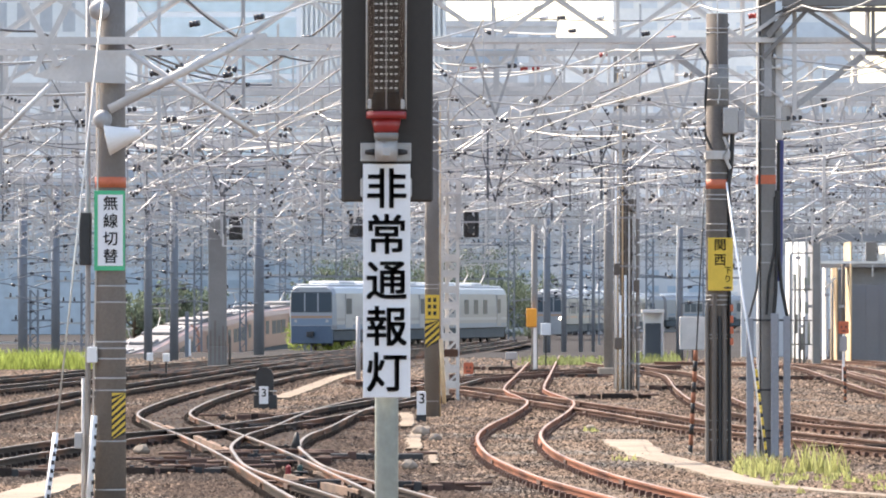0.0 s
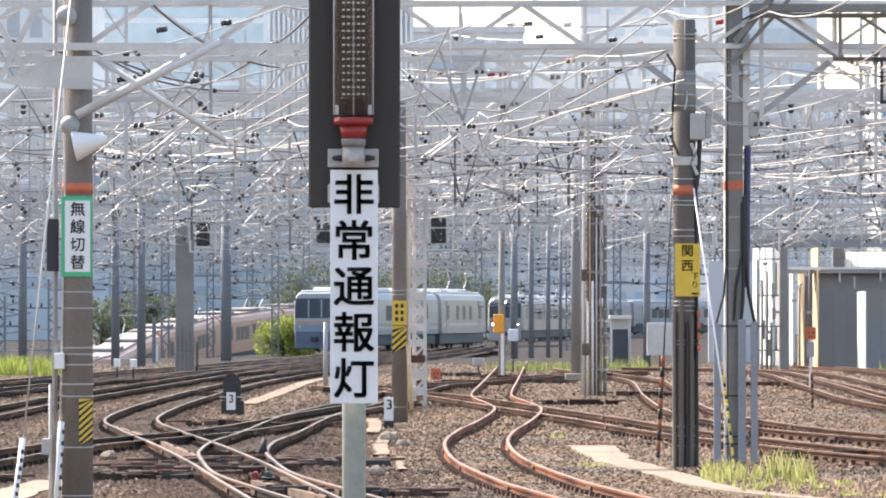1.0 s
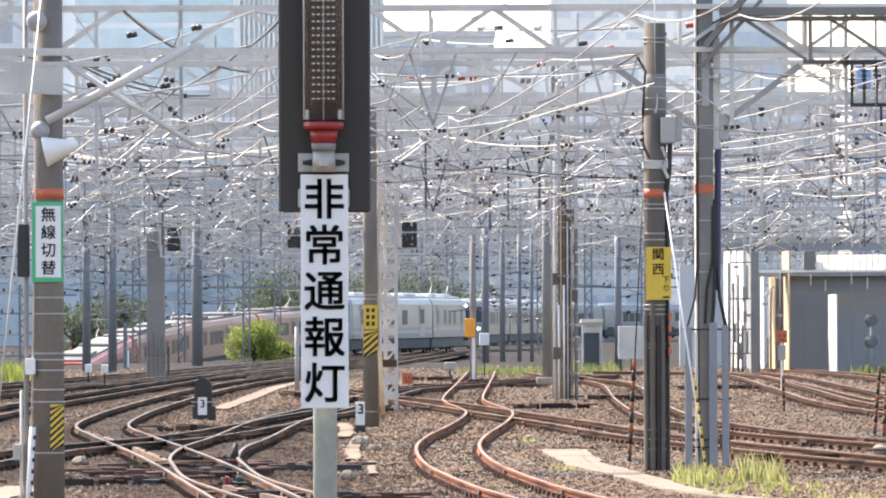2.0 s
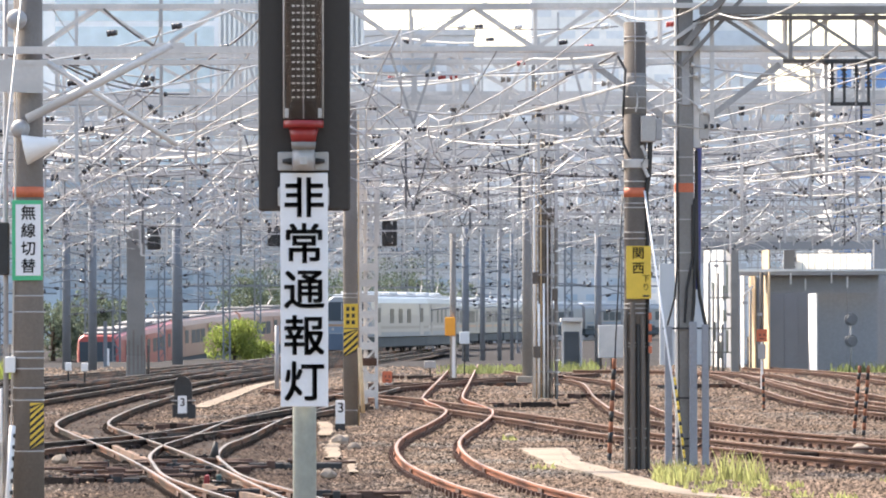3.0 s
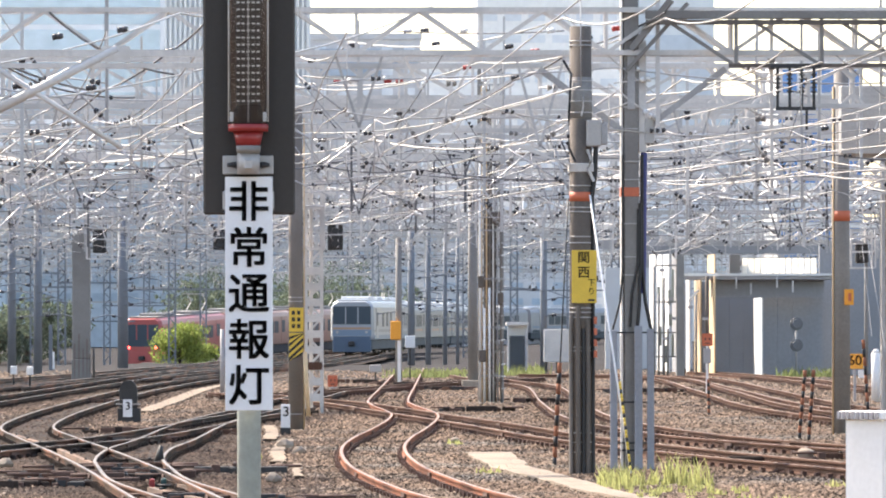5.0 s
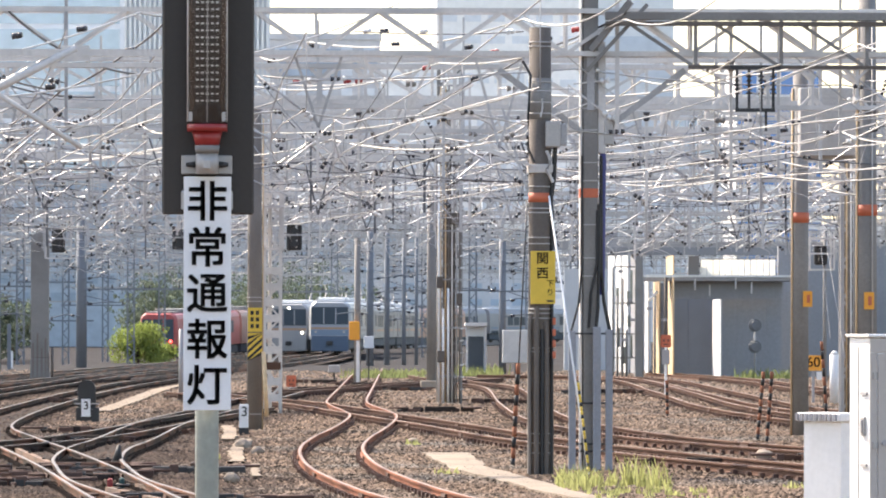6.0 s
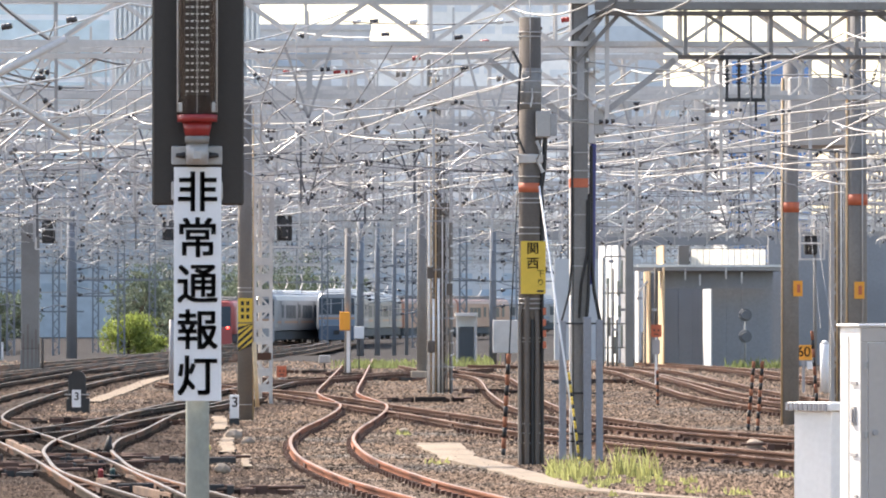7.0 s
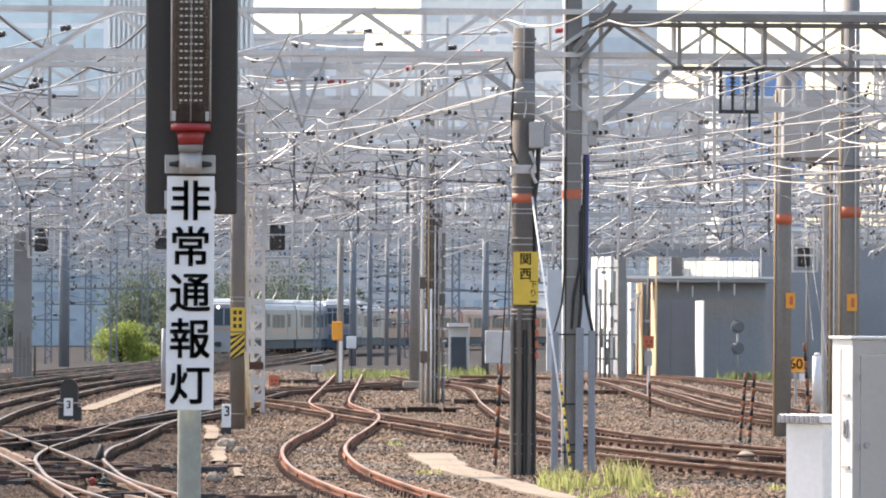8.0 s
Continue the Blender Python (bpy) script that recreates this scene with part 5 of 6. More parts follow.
# ---- far buildings ----
def tower(u0, u1, y, v_top, wall, glass, floors, cols, label, pane_h=0.72, pane_w=0.9, depth=24.0, ribs=False):
    x0, x1 = east(u0, y), east(u1, y)
    top = level(v_top, y)
    t = thing("office_tower", x0, y, 0, label, "building", "city buildings behind the yard")
    w = x1 - x0
    part("wall", boxed(0, w, 0, depth, -6, top), wall, t)
    fh, cw = (top + 0.0) / floors, w / cols
    if ribs:
        for i in range(cols):
            part("rib", boxed((i + 0.25) * cw, (i + 0.7) * cw, -0.6, 0, -4, top), WHITE_WALL, t)
        return
    for f in range(2, floors):
        if cols == 1 or pane_w > 0.95:
            part("window", boxed(0.02 * w, 0.98 * w, -0.08, 0.02, f * fh + fh * (1 - pane_h) / 2, f * fh + fh * (1 + pane_h) / 2), glass, t)
        else:
            for c in range(cols):
                part("window", boxed((c + (1 - pane_w) / 2) * cw, (c + (1 + pane_w) / 2) * cw, -0.08, 0.02, f * fh + fh * (1 - pane_h) / 2, f * fh + fh * (1 + pane_h) / 2), glass, t)
    part("parapet", boxed(-0.2, w + 0.2, -0.3, depth + 0.2, top, top + 0.8), wall, t)
    return t


tower(-400, -60, 640.0, -60, TOWER_WHITE, TOWER_GLASS, 10, 8, "white office block with glazed bays", 0.6, 0.8)
tower(-60, 222, 610.0, -80, TOWER_WHITE, TOWER_GREY, 9, 7, "white and grey block with dark glazed bays", 0.7, 0.55)
tower(222, 530, 700.0, -140, TOWER_PALE, TOWER_GLASS, 13, 4, "pale blue glass office tower", 0.82, 0.97)
tower(530, 790, 650.0, -90, TOWER_PALE, TOWER_GLASS, 12, 30, "tower clad in white vertical ribs", ribs=True)
t = tower(788, 985, 760.0, 47, TOWER_GREY, TOWER_PALE, 14, 5, "grey office block with small windows and a broad glazed panel", 0.4, 0.5)
part("glazed_panel", boxed(1.4, 9.6, -0.4, -0.1, level(112, 760.0), level(64, 760.0)), PANEL_GLASS, t, "blue-grey glazed panel")
part("glazed_panel", boxed(11.2, 14.6, -0.4, -0.1, level(92, 760.0), level(66, 760.0)), PANEL_GLASS, t)
for k in range(5):
    part("roof_rail", boxed(0.5 + 3 * k, 0.7 + 3 * k, 0.5, 0.7, level(47, 760.0), level(38, 760.0)), TOWER_GREY, t)
tower(965, 1245, 820.0, 95, TOWER_WHITE, TOWER_PALE, 12, 9, "low white block with rows of windows", 0.45, 0.7)
tower(1368, 1506, 680.0, -120, TOWER_WHITE, TOWER_PALE, 14, 3, "pale blue tower with glass bands", 0.6, 0.97)
tower(1618, 1770, 720.0, 95, TOWER_WHITE, BLUE_GLASS, 9, 4, "white block with large bright blue windows", 0.75, 0.85)
tower(1245, 1640, 900.0, 395, TOWER_WHITE, TOWER_PALE, 9, 12, "long low white block", 0.4, 0.7)
tower(1506, 1622, 780.0, 170, TOWER_PALE, TOWER_GLASS, 9, 5, "low pale blue block with glazed bands", 0.5, 0.8)
tower(1770, 2200, 860.0, 390, TOWER_WHITE, TOWER_GREY, 9, 12, "long low grey-white block", 0.4, 0.7)
tower(-300, 250, 600.0, 330, BLOCK_BLUE, BLOCK_PANE, 7, 14, "pale low block behind the sidings", 0.5, 0.7)
tower(250, 640, 605.0, 300, BLOCK_BLUE, BLOCK_PANE, 9, 13, "pale blue low block behind the sidings", 0.5, 0.75)
tower(1085, 1340, 960.0, -50, TOWER_WHITE, TOWER_PALE, 16, 6, "tall white block with pale window bands", 0.35, 0.7)
tower(640, 1250, 600.0, 385, TOWER_GREY, BLOCK_PANE, 7, 16, "long pale block behind the sidings", 0.4, 0.6)


# ---- cabinets at the lineside ----
def cabinets():
    y = 58.0
    t = thing("equipment_cabinet", 6.065, y - 1.5, 0, "tall white steel lineside cabinet with its front's shade painted grey", "cabinet")
    t.rotation_euler = (0, 0, radians(16))
    top = 2.32
    part("body", boxed(0, 1.1, 0, 0.55, -0.1, top, 0.012), WHITE_BOX, t)
    # shade of the front is painted as warm grey door, head and jamb
    d = part("door", boxed(0.08, 1.05, -0.018, 0, 0.2, top - 0.16, 0.006), CABINET_SHADE_SEAM, t, "steel door with its shade painted warm grey")
    for z in (0.5, 1.2, 1.9):
        part("hinge", boxed(0.03, 0.07, -0.03, 0.0, z, z + 0.07), GALV, t)
    part("cap", boxed(-0.03, 1.13, -0.03, 0.58, top, top + 0.03, 0.008), WHITE_BOX, t)
    part("door_head", boxed(0.0, 1.1, -0.012, 0, top - 0.15, top - 0.01, 0.003), CABINET_SHADE_SEAM, t)
    part("door_jamb", boxed(0.0, 0.07, -0.012, 0, 0.1, top - 0.155, 0.003), CABINET_SHADE_SEAM, t)
    part("vent", boxed(0.62, 0.9, -0.026, -0.016, top - 0.36, top - 0.28), GREY_BOX, d)
    part("lock", rod(bmesh.new(), (0.15, -0.018, 1.26), (0.15, -0.04, 1.26), 0.03, 0.03, 12), GREY_BOX, d, "round recessed lock")
    hs = part("side_handle", boxed(-0.025, 0, 0.1, 0.2, 1.33, 1.52, 0.005), GALV, t)
    part("grip", boxed(-0.04, -0.025, 0.13, 0.17, 1.36, 1.49), GREY_BOX, hs)
    for z in (1.74, 1.02, 0.6):
        part("side_latch", boxed(-0.02, 0, 0.06, 0.22 if z > 1 else 0.13, z, z + 0.03), GREY_BOX, t)
    part("side_seam", boxed(-0.006, 0, 0.3, 0.312, 0.15, top - 0.1), CABINET_SHADE_SEAM, t)
    part("plinth", boxed(-0.05, 1.15, -0.05, 0.6, -0.2, 0.1), CONCRETE, t)
    t = thing("equipment_cabinet", 6.13, 60.0, 0, "low white steel lineside cabinet with a ribbed cap", "cabinet")
    t.rotation_euler = (0, 0, radians(-52))
    top = 1.41
    part("body", boxed(-0.58, 0, 0, 0.35, -0.1, top, 0.01), WHITE_BOX, t)
    c = part("cap", boxed(-0.63, 0.05, -0.06, 0.4, top, top + 0.09, 0.01), WHITE_BOX, t)
    for i in range(9):
        x = -0.62 + 0.073 * i
        part("cap_rib", boxed(x, x + 0.035, -0.085, -0.06, top + 0.005, top + 0.085), GREY_BOX, c)
    part("plinth", boxed(-0.62, 0.04, -0.04, 0.39, -0.2, 0.08), CONCRETE, t)


cabinets()


# ---- colour-light signals on brackets ----
def signal_head(u, v, y, w, h, hung=7.0, label="black colour-light signal head in a pale access cage"):
    x, z = east(u, y), level(v, y)
    t = thing("light_signal", x, y, ground_z(x, y), label, "signal", "colour-light signals")
    z -= ground_z(x, y)
    part("head", boxed(-w / 2, w / 2, -0.15, 0.15, z - h / 2, z + h / 2, 0.04), DARK, t)
    for k in (-0.25, 0.0, 0.25):
        bm = bmesh.new()
        rod(bm, (0, -0.35, z + k * h), (0, -0.14, z + k * h), w * 0.22, w * 0.26, 12)
        part("hood", bm, DARK, t)
    bm = bmesh.new()
    for yy in (-0.4, 0.45):
        for s in (-1, 1):
            part("cage_bar", bar(bmesh.new(), (s * w * 0.95, yy, z - h * 0.75), (s * w * 0.95, yy, z + h * 1.3), 0.045), PALE_STEEL, t)
        for k in (-0.75, 0.1, 0.9):
            part("cage_bar", bar(bmesh.new(), (-w * 0.95, yy, z + k * h), (w * 0.95, yy, z + k * h), 0.045), PALE_STEEL, t)
    if hung:
        for s in (-1, 1):
            bar(bm, (s * w * 0.95, 0.1, z - h * 0.7), (s * w * 0.95, 0.1, hung), 0.05)
    else:
        rod(bm, (w * 0.4, 0.2, -0.2), (w * 0.4, 0.2, z + h * 1.2), 0.05, 0.05, 8)
    part("post", bm, PALE_STEEL if hung else COLUMN_GREY, t)
    part("lid", boxed(-w * 0.6, w * 0.6, -0.3, 0.2, z + h * 0.52, z + h * 0.56), PALE_STEEL, t)


signal_head(417, 405, 210.0, 0.5, 0.85)
signal_head(630, 402, 210.0, 0.5, 0.75)
signal_head(834, 398, 190.0, 0.52, 0.85)
signal_head(1768, 428, 150.0, 0.34, 0.5, 0)

# ---- other masts, posts and boxes ----
def slim_mast(u, y, r, v_top, m, label):
    x = east(u, y)
    return plain_pole(x, y, r, level(v_top, y), m, label)


# blue of the distance haze is mixed into the far masts' colour
HAZED_POLE = mat("hazed_blue_grey_mast", (0.17, 0.185, 0.21), 0.7, 0, 1.0, 0.12, 0.1)
for u, y, r, v in ((262, 262, 0.2, 330), (308, 255, 0.2, 330), (458, 290, 0.28, 330), (98, 250, 0.2, 330), (40, 270, 0.24, 330), (968, 300, 0.2, 380), (998, 320, 0.16, 380), (1028, 330, 0.13, 390), (1203, 255, 0.17, 400), (1050, 340, 0.11, 390)):
    p = slim_mast(u, y, r, v, HAZED_POLE, "steel mast among the sidings with haze put into its blue-grey colour")
    for k in range(6):
        z, sd, ln = 2.6 + 0.62 * k + random.uniform(-0.15, 0.15), random.choice((-1, 1)), random.uniform(1.0, 2.6)
        bm = tube(bmesh.new(), [(0, -r, z), (sd * ln * 0.5, -r, z + 0.12), (sd * ln, -r, z + random.uniform(-0.1, 0.4))], 0.035, 6)
        if k % 2:
            rod(bm, (0, -r, z + 0.5), (sd * ln * 0.9, -r, z + 0.1), 0.025, 0.025, 5)
        arm = part("bracket_arm", bm, HAZED_POLE, p)
        part("insulator", rod(bmesh.new(), (sd * 0.35, -r, z + 0.02), (sd * 0.55, -r, z + 0.06), 0.08, 0.06, 7), PORCELAIN, arm)
t = thing("column", -8.98, 225.0, 0, "broad grey steel column with rust-brown foot", "column")
part("shaft", boxed(-0.36, 0.36, -0.3, 0.3, 0.9, 5.94, 0.03), COLUMN_GREY, t)
part("foot", boxed(-0.38, 0.38, -0.32, 0.32, -0.1, 0.9, 0.03), COLUMN_GREY, t, "rust-streaked foot")
for dx, z in ((-0.3, 1.5), (-0.12, 1.9), (0.05, 1.3), (0.2, 1.7), (0.31, 1.1)):
    part("rust_streak", boxed(dx, dx + 0.07, -0.325, -0.322, -0.05, z), STREAK, t)
bm = bmesh.new()
rod(bm, (0.5, -0.2, -0.1), (0.5, -0.2, 1.3), 0.05, 0.05, 8)
part("side_post", bm, DARK_POLE, t)
p = slim_mast(946, 215, 0.13, 398, COLUMN_GREY, "slim pale mast with an orange relay box")
part("relay_box", boxed(-0.32, 0.08, -0.4, -0.15, 1.68, 2.39, 0.03), ORANGE_BOX, p, "orange enamel relay box")
part("guard_post", boxed(-0.05, 0.08, -0.3, -0.2, 0, 1.66), WHITE_BOX, p)
t = thing("marker_post", -12.7, 280.0, ground_z(-12.7, 280.0), "thin dark lineside post with a white foot band", "marker post")
part("post", boxed(-0.09, 0.09, -0.08, 0.08, -0.1, 2.2, 0.01), HAZED_POLE, t)
part("foot_band", boxed(0.1, 0.2, -0.1, -0.05, 0.0, 0.85), WHITE_BOX, t)
p = slim_mast(634, 190, 0.08, 560, GREY_BOX, "short grey lineside post")
for u, v, y, w, h, m, label in ((1226, 590, 250, 1.15, 1.45, PALE_STEEL, "pale grey equipment hut beside the sidings"), (966, 583, 232, 0.4, 0.5, TOWER_PALE, "small pale blue notice board on a post"), (265, 632, 205, 0.22, 0.3, WHITE_BOX, "small white marker board on a post"), (294, 633, 200, 0.22, 0.3, WHITE_BOX, "small white marker board on a post"), (905, 630, 225, 0.45, 0.3, GALV, "low white concrete block by the points")):
    x, z = east(u, y), level(v, y)
    t = thing("lineside_box", x, y, 0, label, "box", "lineside boxes")
    part("body", boxed(-w / 2, w / 2, -0.2, 0.25, max(0, z - h / 2), z + h / 2, 0.02), m, t)
    if z - h / 2 > 0.1:
        part("post", boxed(-0.03, 0.03, 0.0, 0.06, -0.1, z - h / 2), DARK, t)
    else:
        part("lid", boxed(-w / 2 - 0.03, w / 2 + 0.03, -0.23, 0.28, z + h / 2, z + h / 2 + 0.05), m, t)
t = thing("lineside_shelter", east(1138, 255.0), 255.0, 0, "open pale steel shelter over dark relay racks", "shelter")
part("roof", boxed(-0.05, 0.95, -0.5, 0.6, 2.16, 2.32, 0.01), PALE_STEEL, t)
for x in (0.0, 0.86):
    part("post", boxed(x, x + 0.06, -0.45, -0.39, -0.1, 2.16), PALE_STEEL, t)
part("back_panel", boxed(0.02, 0.9, 0.5, 0.55, -0.1, 2.16), TOWER_PALE, t)
part("rack", boxed(0.1, 0.8, 0.0, 0.4, -0.05, 1.7, 0.02), TRAIN_UNDER, t, "dark relay rack")
for u, v, y in ((829, 652, 200), (1493, 580, 180)):
    x, z = east(u, y), level(v, y)
    t = thing("orange_marker", x, y, 0, "small orange marker on a thin post", "marker", "orange markers")
    part("face", boxed(-0.17, 0.17, -0.03, 0.0, z - 0.2, z + 0.2, 0.02), ORANGE, t)
    for dx in (-0.09, 0.05):
        part("mark", boxed(dx, dx + 0.05, -0.036, -0.031, z - 0.02, z + 0.06), RUST_DARK, t)
    part("bar", boxed(-0.08, 0.08, -0.036, -0.031, z - 0.13, z - 0.09), RUST_DARK, t)
    part("post", boxed(-0.04, 0.04, 0.0, 0.05, -0.1, z + 0.1), WHITE_BOX, t)
    part("lower_plate", boxed(-0.12, 0.12, -0.03, 0, max(0.05, z - 0.75), z - 0.28), GREY_BOX, t)
t = thing("speed_sign", 16.51, 170.0, 0, "orange speed board reading 60 on a post", "sign")
pl = part("face", boxed(-0.3, 0.3, -0.03, 0, 0.95, 1.41), ORANGE_BOX, t)
words("number", "60", 0.42, pose(0, -0.034, 1.19, 90, 0, 0), RUST_DARK, pl, 0.008)
part("post", boxed(-0.04, 0.04, 0, 0.06, -0.1, 0.95), GREY_BOX, t)
part("lower_plate", boxed(0.1, 0.34, -0.03, 0, 0.68, 0.92), WHITE_BOX, t)

t = thing("marker_post", east(1793, 168.0), 168.0, 0, "short round-topped white lineside post", "marker post")
part("post", rod(bmesh.new(), (0, 0, -0.1), (0, 0, 1.45), 0.14, 0.14, 14), WHITE_BOX, t)
part("cap", rod(bmesh.new(), (0, 0, 1.45), (0, 0, 1.56), 0.14, 0.05, 14), WHITE_BOX, t)
for u0, v0, u1, v1 in ((1752, 250, 1786, 575), (1766, 330, 1812, 610)):
    wire([Vector((east(u0, 128.0), 128.0, level(v0, 128.0))), Vector((east(u1, 124.0), 124.0, level(v1, 124.0)))], 0.006, 0.0, GALV_DULL, "thin bright stay wire beside a mast")
# transformer rack hung from the gantry at the right
t = thing("switch_rack", 8.07, 93.0, 6.60, "dark switch rack hung under a gantry beam", "switch rack")
for k in range(4):
    dx = -0.3 + 0.2 * k
    bm = bmesh.new()
    bar(bm, (dx, 0, 0.05), (dx, 0, -0.66), 0.045)
    for j in range(5):
        rod(bm, (dx, 0, -0.08 - 0.07 * j), (dx, 0, -0.105 - 0.07 * j), 0.05, 0.05, 8)
    part("post", bm, DARK, t)
part("rail", boxed(-0.33, 0.33, -0.04, 0.04, -0.68, -0.62), DARK, t)
part("rail", boxed(-0.42, 0.42, -0.05, 0.05, 0.02, 0.08), DARK, t)
part("hanger", boxed(0.16, 0.2, -0.02, 0.02, -1.0, -0.68), DARK, t)
# pale equipment housing between the right-hand masts
t = thing("housing", 11.67, 116.0, 5.85, "pale grey sheet-metal housing fixed between two masts", "housing")
part("body", boxed(-0.7, 0.45, -0.3, 0.3, 0, 1.415, 0.02), GALV, t)
part("strut", boxed(-0.6, 0.7, -0.05, 0.05, -0.08, 0.0), GALV, t)
t = thing("cross_beam", 5.6, 93.2, 0, "brown-grey steel truss beam over the right-hand tracks", "beam")
part("top_chord", boxed(0.0, 7.2, -0.07, 0.07, 7.44, 7.58, 0.01), COLUMN_GREY, t)
part("cap_rail", boxed(0.0, 7.2, -0.1, -0.074, 7.34, 7.42), DARK_POLE, t)
part("bottom_chord", boxed(1.38, 7.2, -0.05, 0.05, 6.64, 6.70, 0.005), DARK_POLE, t)
for k in range(5):
    x = 1.5 + 1.42 * k
    part("post", boxed(x - 0.03, x + 0.03, -0.04, 0.04, 6.7, 7.44), COLUMN_GREY, t)
    part("diagonal", bar(bmesh.new(), (x - 1.15, 0, 7.42), (x - 0.06, 0, 6.7), 0.055), COLUMN_GREY, t)


# ---- point machines, rods and clutter between the rails ----
def point_gear(u, v, w, d, label="dark oily point machine and rods between the rails"):
    y = foot(v)
    x = east(u, y)
    t = thing("point_machine", x, y, 0, label, "point machine", "point machines")
    part("case", boxed(-w * 0.2, w * 0.35, -d / 2, d / 2, -0.02, 0.08 if w < 1.2 else 0.13, 0.02), OILY, t)
    for k in range(13):
        a, b = random.uniform(-w * 0.7, w * 0.6), random.uniform(-d * 1.5, d * 1.5)
        part("fitting", boxed(a, a + random.uniform(0.08, 0.4), b, b + random.uniform(0.05, 0.15), -0.02, random.uniform(0.04, 0.14), 0.01), random.choice((DARK, RUST_DARK, OILY, RUST_DARK, DARK_RAIL, RUST_DULL)), t)
    for s in (-1, 1):
        bm = bmesh.new()
        rod(bm, (s * w * 0.5, 0, 0.09), (s * (w * 0.5 + 0.5), 0.05, 0.09), 0.025, 0.025, 6)
        part("rod", bm, RUST_DARK, t)


for u, v, w, d in ((270, 836, 1.0, 0.4), (300, 822, 0.45, 0.3), (380, 836, 0.6, 0.3), (660, 812, 1.1, 0.35), (500, 808, 0.7, 0.3), (540, 820, 0.4, 0.3), (1085, 705, 1.5, 0.5), (1190, 690, 1.6, 0.4), (860, 668, 2.0, 0.5), (1060, 660, 2.4, 0.5), (420, 690, 0.9, 0.3), (440, 742, 1.2, 0.3), (1380, 672, 2.2, 0.5), (560, 865, 0.5, 0.3), (740, 868, 1.0, 0.25), (30, 842, 0.5, 0.3), (460, 760, 1.2, 0.3), (1720, 790, 0.5, 0.4), (1560, 800, 1.5, 0.2), (680, 640, 1.4, 0.4), (470, 808, 0.8, 0.5), (488, 822, 0.7, 0.4), (452, 828, 0.5, 0.3), (585, 864, 0.5, 0.3), (345, 826, 0.6, 0.3), (362, 812, 0.5, 0.3), (610, 746, 0.9, 0.3), (880, 655, 1.6, 0.5), (950, 660, 1.4, 0.4), (1020, 668, 1.5, 0.4)):
    point_gear(u, v, w, d)
for u, v, s in ((250, 803, 0.14), (725, 830, 0.13), (1668, 788, 0.15), (770, 780, 0.12), (1045, 762, 0.1), (745, 770, 0.16)):
    y = foot(v)
    bm = bmesh.new()
    bmesh.ops.create_icosphere(bm, subdivisions=2, radius=s)
    for q in bm.verts:
        q.co *= 1 + 0.35 * noise.noise(q.co * 9 + Vector((u, v, 0)))
        q.co.z *= 0.7
    r = tagged(mesh_ob("rock", bm, CONCRETE), "pale lump of rock lying on the ballast", "rock", "loose rocks")
    r.location = (east(u, y), y, s * 0.4)


# long dark timber across the ballast, a lump of gear on its middle
t = thing("timber", -1.08, 92.0, 0, "long dark creosoted timber lying across the ballast", "timber")
part("beam", boxed(-0.76, 0.76, -0.1, 0.1, -0.04, 0.09, 0.015), DARK, t)
part("casting", boxed(-0.14, 0.12, -0.14, 0.14, 0.085, 0.17, 0.03), RUST_DARK, t)
part("bolt", rod(bmesh.new(), (-0.1, -0.11, 0.0), (-0.1, -0.11, 0.16), 0.02, 0.02, 6), COLUMN_GREY, t)
# point blade's heel standing up in the crossing
t = thing("point_lever", -2.47, 94.5, 0, "dark tapered point lever standing in the crossing", "point lever")
part("foot", boxed(-0.12, 0.14, -0.12, 0.12, -0.02, 0.12, 0.02), DARK, t)
part("lever", rod(bmesh.new(), (0.0, 0, 0.1), (0.03, 0.0, 0.38), 0.09, 0.03, 8), DARK, t)

# rust-stained guard timbers along the crossing rails and dark plates between them
for u0, v0, u1, v1, m in ((335, 776, 405, 806, STAINED), (508, 852, 640, 882, STAINED), (560, 846, 655, 864, STAINED), (262, 752, 322, 772, STAINED), (425, 800, 520, 800, OILY), (440, 815, 525, 816, DARK), (452, 826, 530, 828, OILY), (196, 838, 270, 840, OILY), (284, 834, 345, 836, DARK)):
    a = Vector((east(u0, foot(v0)), foot(v0), 0.03))
    b = Vector((east(u1, foot(v1)), foot(v1), 0.03))
    t = thing("crossing_timber", a.x, a.y, 0, "rust-stained timber lying along the crossing rails" if m is STAINED else "dark oily plate between the crossing rails", "timber", "timbers of the crossing")
    part("plank", bar(bmesh.new(), (0, 0, a.z), b - Vector((a.x, a.y, 0)), 0.1, 0.14), m, t)
    d = b - a
    for k in (0.15, 0.5, 0.85):
        c = d * k
        part("bolt", boxed(c.x - 0.03, c.x + 0.03, c.y - 0.03, c.y + 0.03, 0.06, 0.13, 0.008), DARK, t)

# small coloured cable joints by the crossing
for u, v, m in ((510, 842, RED_PAINT), (531, 841, TEAL)):
    y = foot(v)
    t = thing("cable_joint", east(u, y), y, 0, "small coloured cable joint beside the crossing rails", "cable joint", "cable joints")
    part("body", boxed(-0.04, 0.04, -0.1, 0.1, -0.02, 0.15, 0.02), m, t)
    part("cable", rod(bmesh.new(), (0.05, 0, 0.05), (0.5, 0.3, 0.02), 0.02, 0.02, 6), CABLE, t)


